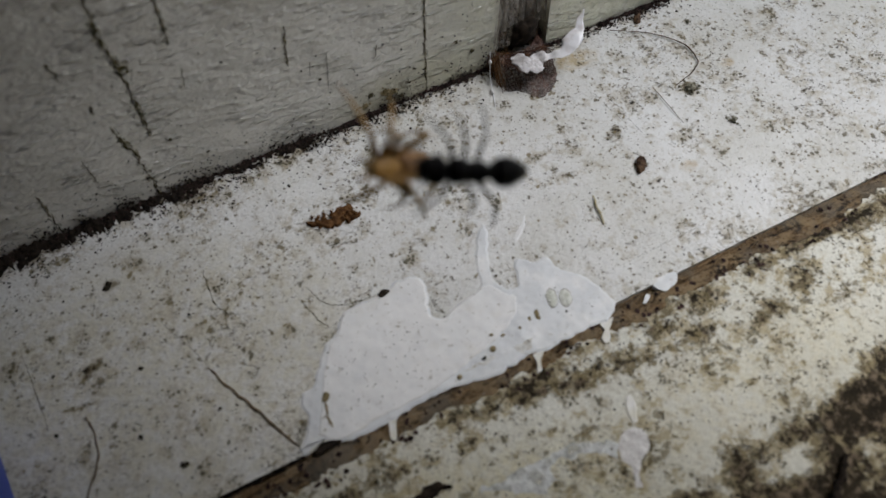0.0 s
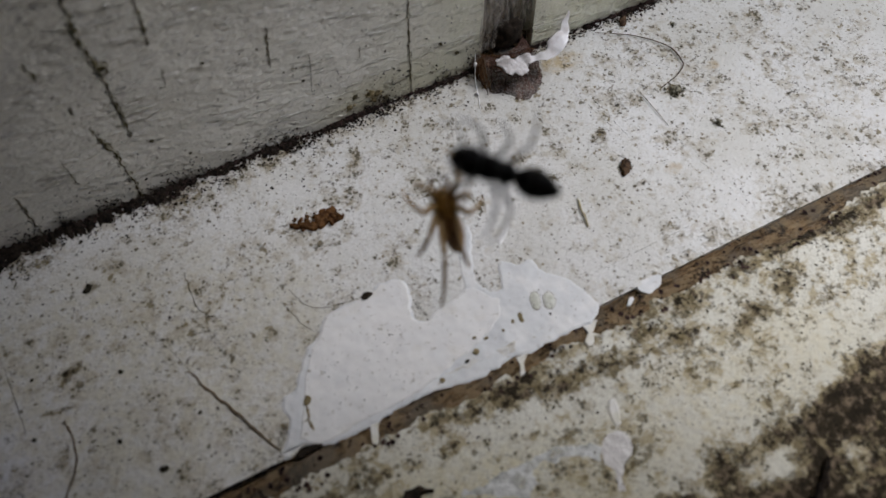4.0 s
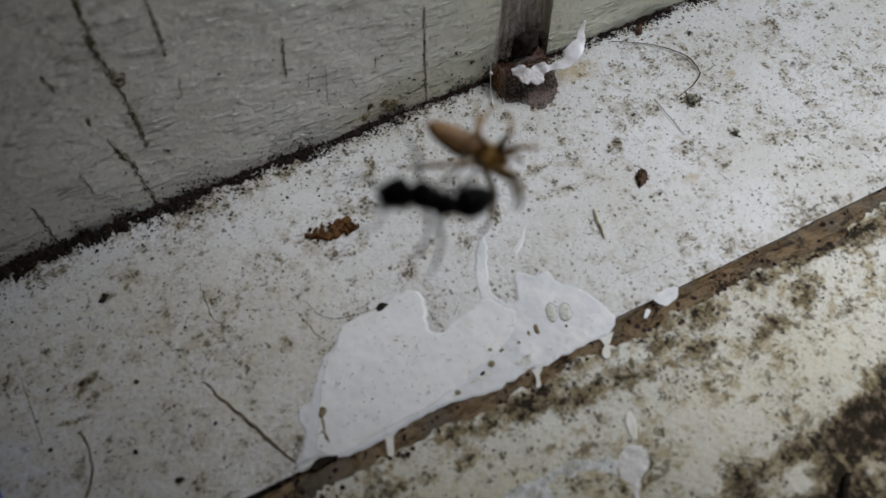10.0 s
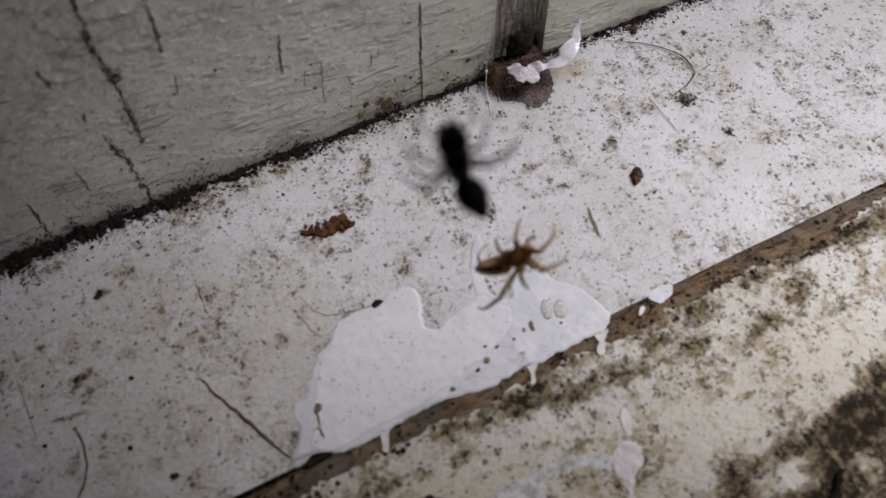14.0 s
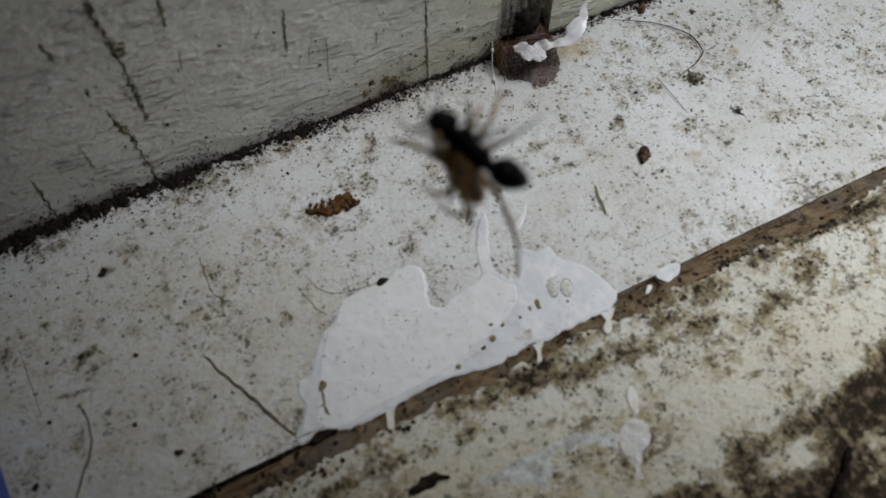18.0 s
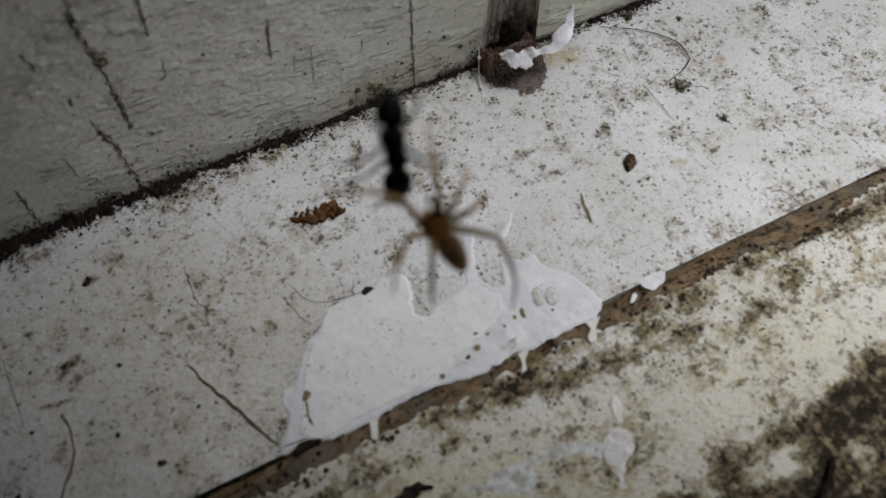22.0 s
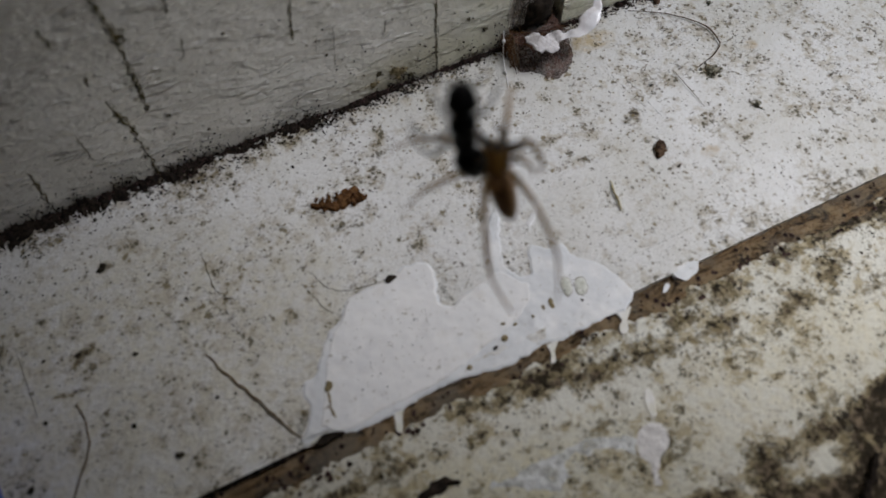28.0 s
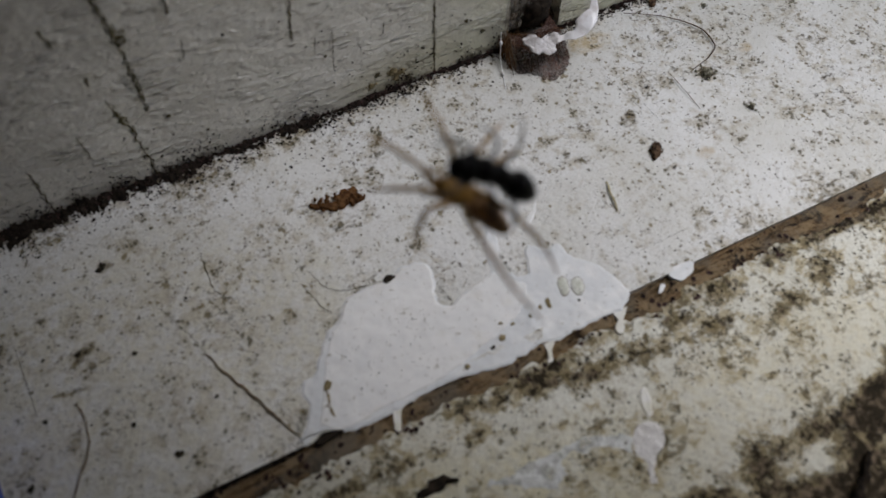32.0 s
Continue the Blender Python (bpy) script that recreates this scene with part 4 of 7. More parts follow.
part("drop", drape(skin(bmesh.new(), [(26.6, -41.7), (27.6, -41.1), (28.5, -41.2), (29.2, -41.8), (29.1, -42.9), (28.3, -43.7), (27.5, -44.1), (26.7, -45.1), (26.1, -45.7), (26.2, -44.7), (26.4, -43.9), (26.1, -43.1)], -0.27, 0.06, 0.45, 0.15)), M_DROP, drip, "pinkish-white drop of dried paint", smooth=False)

# ---- web and curled paint in the corner ----
web = holder("spider_web", 40, -1, 0)
tagged(web, "dusty brown funnel web at the gap between the wall boards", "spider web")
bm = bmesh.new()
rings = []
for j in range(17):
    # a tent of silk that leans back into the gap
    up = j / 16
    k = 0.12 + 0.88 * (1 - up) ** 0.75
    ring = []
    for i in range(41):
        a = radians(178 + 184 * i / 40)
        p = Vector((0.3 + math.cos(a) * (2.7 + 1.2 * k), 0.9 + math.sin(a) * (0.5 + 6.3 * k), 2.1 * up ** 1.2 * (0.75 + 0.3 * abs(math.cos(a)) ** 2)))
        w = noise.noise(p * 0.7) * 0.45 + noise.noise(p * 2.2) * 0.16
        ring.append(bm.verts.new(p + Vector((math.cos(a), math.sin(a), 0.3)) * w * (0.25 + k) + Vector((0, 0, 0.03))))
    rings.append(ring)
for a, b in zip(rings, rings[1:]):
    for k in range(40):
        bm.faces.new((a[k], a[k + 1], b[k + 1], b[k]))
part("silk_funnel", bm, M_SILK, web, "torn dusty brown silk")
# a solid dark egg that gives the funnel's opening its shade
part("mouth_shade", egg(bmesh.new(), (1.2, 0.9, 2.9), (1.9, 0.9, 2.5), (15, 0, 0), 0.35, 1.3), M_DARK, web, "dark body painted as the shade in the funnel's mouth")
for depth, x0, x1, z0 in ((-0.1, -2.4, 1.0, 2.2), (0.6, -2.0, 4.3, 3.4)):
    bm = bmesh.new()
    rows = []
    for j in range(26):
        z = z0 + 50 * (j / 25) ** 1.4
        rows.append([bm.verts.new((x0 + (x1 - x0) * i / 9 + 0.25 * noise.noise(Vector((i, z * 0.2, depth))), 0.55 + depth + 0.45 * noise.noise(Vector((i * 0.8, z * 0.12, 4 + depth))), z)) for i in range(10)])
    for a, b in zip(rows, rows[1:]):
        for k in range(9):
            bm.faces.new((a[k], a[k + 1], b[k + 1], b[k]))
    part("silk_sheet", bm, M_VEIL, web, "grey translucent sheet of silk")
for pts in ([(-3.3, -0.3, 3.2), (-3.4, -0.6, 2.0), (-3.9, -1.6, 0.9), (-4.4, -3.2, 0.15), (-5.0, -4.8, 0.08)],):
    line = curve(pts, 5)
    part("strand", tube(bmesh.new(), line, [0.05 + 0.05 * max(0, noise.noise(p * 2)) for p in line], 5), M_THREAD, web, "white silk strand")
for i in range(34):
    # upright brown fibres at the outer edge
    x, y = random.uniform(-3.6, -2.7), random.uniform(-3.6, -0.4)
    top = random.uniform(1.2, 3.6)
    line = curve([(x, y, 0.0), (x + random.uniform(-0.2, 0.3), y * 0.75, top * 0.5), (x + random.uniform(-0.2, 0.6), y * 0.4, top)], 4)
    part("fibre", tube(bmesh.new(), line, [random.uniform(0.015, 0.05)] * len(line), 5), M_BRICKY if i % 4 else M_TWIG, web)
for i in range(60):
    # brown fibres of the torn silk
    a = radians(random.uniform(185, 330))
    x, y = 0.5 + math.cos(a) * random.uniform(3.0, 4.5), 0.7 + math.sin(a) * random.uniform(3.0, 5.6)
    line = curve([(x, y, 0.05), (x * 0.92 + random.uniform(-0.4, 0.4), y * 0.6, random.uniform(0.6, 1.6)), (-3.0 + random.uniform(-0.4, 2.0), 0.1 + random.uniform(-0.4, 0.3), random.uniform(0.8, 2.4))], 5)
    part("fibre", tube(bmesh.new(), line, [random.uniform(0.012, 0.03)] * len(line), 5), M_BRICKY, web)
part("droplet", egg(bmesh.new(), (-4.4, -3.0, 0.3), (0.12, 0.3, 0.2)), M_CURL, web, "white bead of silk")
part("droplet", egg(bmesh.new(), (-3.4, -0.6, 2.0), (0.2, 0.2, 0.3)), M_CURL, web, "white bead of silk")
path = curve([(39.5, -1.8, 1.6), (39.7, -2.9, 1.9), (40.4, -3.7, 1.7), (41.5, -3.2, 1.6), (42.6, -3.5, 1.7), (44.0, -4.1, 2.2), (45.4, -3.6, 2.8), (46.7, -2.8, 3.4), (48.0, -1.5, 4.5)], 5)
fat = [0.5, 1.0, 1.2, 0.95, 0.3, 0.75, 0.85, 0.42, 0.05]
path = [p + Vector((-0.6, -0.85, 1.05)) for p in path]
fat = [fat[i // 5] + (fat[min(i // 5 + 1, 8)] - fat[i // 5]) * (i % 5) / 5 for i in range(len(path))]
paint_curl = tagged(holder("paint_curl", 0, 0, 0), "twisted glossy white curl of paint caught in the web", "paint curl")
for nm, a, b, flat, rag, material, label in (("flake", 0, 21, 0.13, 0.3, M_FLAKE, "folded dull grey-white flake"), ("tail", 18, 41, 0.2, 0.06, M_CURL, "")):
    bm = tube(bmesh.new(), path[a:b], fat[a:b], 12, flat)
    for w in bm.verts:
        p, q = w.co * 0.9, w.co * 2.3
        w.co += Vector((noise.noise(p), noise.noise(p + Vector((7, 0, 0))), noise.noise(p + Vector((0, 7, 0))))) * 0.45 + Vector((noise.noise(q), noise.noise(q + Vector((7, 0, 0))), noise.noise(q + Vector((0, 7, 0))))) * rag
    part(nm, bm, material, paint_curl, label)

# dirt in the recess
bm = bmesh.new()
for i in range(160):
    crumb(bm, (random.uniform(38.3, 44), random.uniform(0.5, 2.4), random.uniform(0, 2.0)), random.uniform(0.2, 0.7), 1.0)
for i in range(160):
    crumb(bm, (random.uniform(40.6, 42.8), 2.3, random.uniform(0, 40)), random.uniform(0.15, 0.5), 1.0)
tagged(link_mesh("dirt_heap", bm, M_HEAP, False), "dark crumbly dirt filling the gap in the wall", "dirt", kind="stuff")
for x, w in ((38.9, 0.85), (40.2, 0.5), (43.4, 0.8)):
    bm = bmesh.new()
    line = [(x + noise.noise(Vector((x, z * 0.2, 0))) * 0.3, 1.9, z) for z in range(0, 120, 4)]
    tube(bm, line, [w * (0.7 + 0.5 * abs(noise.noise(Vector((z * 0.3, x, 0))))) for z in range(0, 120, 4)], 7)
    tagged(link_mesh("splinter", bm, M_GREYWOOD), "grey weathered wood splinter standing in the gap", "splinter")

# ---- blue container at the end of the sill ----
tub = holder("plastic_tub", -18.5, -21, 0)
tagged(tub, "blue plastic tub standing on the sill", "plastic tub")
bm = bmesh.new()
box(bm, -10, 0, -48, 3.5, 0.0, 9, 1.2)
for w in bm.verts:
    w.co.x += 0.11 * (-w.co.y) * (w.co.x > -5) * 0.9
part("tub_wall", bm, M_BLUE, tub)
bm = bmesh.new()
box(bm, -9.8, -3.5, -47, 3, 9.2, 10.2, 0.4)
part("rim", bm, M_BLUE, tub)

# flaps of paint along the upper edge of the bare timber
x = 3.0
while x < 31:
    w, d = random.uniform(0.8, 3.4), random.uniform(0.1, 0.5)
    pts = [(x, -30.5), (x + w * 0.5, -30.5), (x + w, -30.6), (x + w * 0.85, -31.0 - d * 0.6), (x + w * 0.55, -31.0 - d), (x + w * 0.2, -31.0 - d * 0.5)]
    part("paint_flap", skin(bmesh.new(), pts, 0.0, 0.1, 0.08, 0.4, 4, 0.1), M_SILL, sill, smooth=False)
    x += w + random.uniform(-0.2, 4.0)

# stains and crumbs stuck to the wall above the joint
for x, z, r in ((24.9, 2.2, 0.75), (25.7, 1.9, 0.6), (25.2, 1.3, 0.5), (23.2, 2.6, 0.45), (22.4, 1.4, 0.6), (21.6, 3.2, 0.25), (26.6, 0.9, 0.3), (9.8, 2.9, 0.3), (3.4, 6.9, 0.25), (6.1, 3.6, 0.25), (18.4, 7.4, 0.2), (12.3, 9.6, 0.18), (10.2, 13.6, 0.2), (33.1, 5.5, 0.25), (35.0, 3.4, 0.3)):
    bm = egg(bmesh.new(), (x, 0.02, z), (r * 0.7, 0.1, r * 0.6), (0, 25, 0), 1.2, 1.8, 14, 9)
    for i in range(12):
        crumb(bm, (x + random.gauss(0, 0.5) * r, -0.03, z + random.gauss(0, 0.5) * r), r * random.uniform(0.1, 0.3), 0.8)
    tagged(link_mesh("algae_spot", bm, M_SPECK if r < 0.5 else M_OLIVE), "small olive-brown algae spot on the painted wall", "algae spot", "algae spots on the wall").location.y = WALL_Y * MM

# dark chips and splinters lying on the bare timber
bm = bmesh.new()
for i in range(420):
    x, y = random.uniform(-15, 85), random.uniform(-34.2, -31.1)
    if noise.noise(Vector((x * 0.3, y * 0.6, 8.0))) < -0.05:
        continue
    crumb(bm, (x, y, -0.08 - 0.08 * abs(y + 32.3)), random.uniform(0.08, 0.32), 0.45)
tagged(link_mesh("wood_crumbs", bm, M_RUST, False), "dark brown chips scattered on the bare timber edge", "wood chips", kind="stuff")


# ---- the ant and the spider ----
def limb(thing, name, hip, knee, foot, r, material, low_name, bow=0.25):
    """A leg hinged at the hip, with a lower leg hinged at the knee; both point along +x in their own space."""
    a, b = (Vector(knee) - Vector(hip)).length, (Vector(foot) - Vector(knee)).length
    upper = part(name, tube(bmesh.new(), [(0, 0, 0), (a * 0.15, 0, 0), (a * 0.5, 0, 0.02), (a * 0.9, 0, 0), (a, 0, 0)], [r * 0.7, r, r * 1.1, r * 0.85, r * 0.6], 8), material, thing)
    shin = part(low_name, tube(bmesh.new(), [(0, 0, 0), (b * 0.12, 0, 0), (b * 0.35, 0, 0.03 * b), (b * 0.6, 0, 0.02 * b), (b * 0.85, 0, -bow * 0.3 * b), (b, 0, -bow * 0.6 * b)],
                                [r * 0.6, r * 0.8, r * 0.75, r * 0.5, r * 0.36, r * 0.18], 7), material, upper)
    return upper, shin, a


def build_ant():
    """The body lies along x, head forward; the head hinges at the neck and the gaster at the waist."""
    ant = holder("ant")
    tagged(ant, "glossy black ant dangling in the air", "ant")
    bm = egg(egg(egg(bmesh.new(), (0.58, 0, 0.06), (0.62, 0.68, 0.63)), (-0.1, 0, 0.04), (0.65, 0.54, 0.54)), (-0.68, 0, 0.0), (0.52, 0.6, 0.55))
    part("thorax", bm, M_ANT, ant)
    part("neck", tube(bmesh.new(), [(0.95, 0, 0.02), (1.25, 0, 0.0)], [0.3, 0.26], 8), M_ANT, ant)
    part("petiole", egg(bmesh.new(), (-1.18, 0, 0.06), (0.28, 0.34, 0.42), (0, 8, 0)), M_ANT, ant)
    head = part("head", egg(egg(bmesh.new(), (0.74, 0, 0), (0.76, 0.7, 0.58), (0, 8, 0)), (0.48, 0, 0.02), (0.52, 0.78, 0.6)), M_ANT, ant)
    for s in (1, -1):
        part("mandible", tube(bmesh.new(), [(1.2, s * 0.3, -0.06), (1.45, s * 0.28, -0.1), (1.62, s * 0.08, -0.12)], [0.12, 0.1, 0.03], 6), M_ANT, head)
        part("eye", egg(bmesh.new(), (0.78, s * 0.5, 0.2), (0.13, 0.09, 0.12)), M_ANT, head)
        scape = [(1.1, s * 0.2, 0.2), (1.5, s * 0.75, 0.5), (1.8, s * 1.1, 0.6)]
        feeler = part("antenna", tube(bmesh.new(), curve(scape, 4), [0.055] * 9, 6), M_ANTLEG, head)
        part("club", tube(bmesh.new(), curve([scape[-1], (2.2, s * 1.2, 0.4), (2.7, s * 1.05, 0.15)], 4), [0.045] * 5 + [0.055, 0.06, 0.06, 0.03], 6), M_ANTLEG, feeler)
    bm = bmesh.new()
    xs = [-0.1 - 0.18 * i for i in range(14)]
    rr = [0.28, 0.47, 0.6, 0.7, 0.76, 0.78, 0.77, 0.73, 0.67, 0.59, 0.5, 0.39, 0.26, 0.08]
    tube(bm, [(x, 0, 0.0) for x in xs], rr, 14, 0.92)
    gaster = part("gaster", bm, M_ANT, ant)
    for i in (4, 7, 10):
        part("plate_edge", tube(bmesh.new(), [(xs[i] + 0.03, 0, 0), (xs[i] - 0.03, 0, 0)], [rr[i] + 0.012] * 2, 14, 0.92), M_ANTLEG, gaster)
    legs = []
    for s in (1, -1):
        for x, yaw, a, b in ((0.65, 50, 1.35, 1.9), (0.1, 95, 1.35, 2.0), (-0.5, 140, 1.65, 2.5)):
            u, v, L = limb(ant, "leg", (0, 0, 0), (a, 0, 0), (a + b, 0, 0), 0.105, M_ANTLEG, "lower_leg")
            legs.append((u, v, L, (x, s * 0.28, -0.15), s, yaw))
    return ant, head, gaster, legs


def build_spider():
    """The front of the body lies along x; the abdomen hinges at the waist."""
    spider = holder("spider")
    tagged(spider, "slender tan-brown spider hanging on its silk", "spider")
    ceph = part("carapace", egg(egg(bmesh.new(), (1.0, 0, 0.05), (1.2, 0.96, 0.55), (0, 4, 0)), (1.85, 0, 0.12), (0.58, 0.66, 0.45)), M_CEPH, spider)
    for s in (1, -1):
        part("jaw", egg(bmesh.new(), (2.25, s * 0.2, -0.2), (0.28, 0.17, 0.34), (0, 25, 0)), M_CEPH, ceph)
        part("side_band", egg(bmesh.new(), (0.95, s * 0.5, 0.34), (0.7, 0.09, 0.17), (0, 4, s * -8), 0.3, 2.0, 12, 8), M_STRIPE, ceph, "dark band beside the middle of the back")
        for x, y, r in ((2.3, 0.12, 0.09), (2.15, 0.34, 0.07), (2.05, 0.16, 0.06)):
            part("eye", egg(bmesh.new(), (x, s * y, 0.42), (r, r, r), u=8, v=6), M_ANT, ceph)
        palp = part("palp", tube(bmesh.new(), curve([(2.1, s * 0.4, -0.1), (2.6, s * 0.7, 0.15), (3.0, s * 0.65, 0.0)], 4), [0.12] * 9, 7), M_LEG, spider)
        part("palp_tip", egg(bmesh.new(), (3.12, s * 0.58, -0.12), (0.24, 0.16, 0.16), (0, 40, s * -30)), M_STRIPE, palp, "dark swollen tip")
    part("waist", tube(bmesh.new(), [(0.1, 0, 0), (-0.3, 0, 0)], [0.36, 0.34], 8), M_CEPH, spider)
    bm = bmesh.new()
    xs = [0.0 - 0.25 * i for i in range(15)]
    rr = [0.42, 0.7, 0.84, 0.88, 0.88, 0.87, 0.85, 0.83, 0.8, 0.76, 0.71, 0.65, 0.57, 0.46, 0.22]
    tube(bm, [(x, 0, 0.04) for x in xs], rr, 14, 0.85)
    abdomen = part("abdomen", bm, M_ABD, spider)
    bm = bmesh.new()
    tube(bm, [(x - 0.07, 0, 0.04 + r * 0.85 - 0.06) for x, r in list(zip(xs, rr))[1:13]], [0.08, 0.15, 0.2, 0.18, 0.15, 0.18, 0.15, 0.13, 0.14, 0.11, 0.08, 0.05], 8, 0.35)
    part("stripe", bm, M_STRIPE, abdomen, "dark brown stripe along the back")
    for s in (1, -1):
        part("spinneret", tube(bmesh.new(), [(-3.42, s * 0.1, 0.02), (-3.8, s * 0.16, 0.0)], [0.11, 0.05], 6), M_LEG, abdomen)
    legs = []
    for s in (1, -1):
        for x, yaw, a, b in ((1.6, 28, 2.8, 4.7), (1.25, 58, 2.6, 4.2), (0.85, 100, 2.2, 3.6), (0.45, 146, 3.3, 6.0)):
            u, v, L = limb(spider, "leg", (0, 0, 0), (a, 0, 0), (a + b, 0, 0), 0.22, M_LEG, "lower_leg")
            legs.append((u, v, L, (x, s * 0.62, 0.0), s, yaw))
    spider.scale = (0.8, 0.8, 0.8)
    return spider, abdomen, legs


ant, ant_head, gaster, ant_legs = build_ant()
spider, abdomen, spider_legs = build_spider()
line = tagged(link_mesh("silk_thread", tube(bmesh.new(), [(0, 0, z) for z in (0, 10, 20, 30)], [0.006] * 4, 5), M_THREAD), "hair-thin silk thread on which the spider hangs", "silk thread")


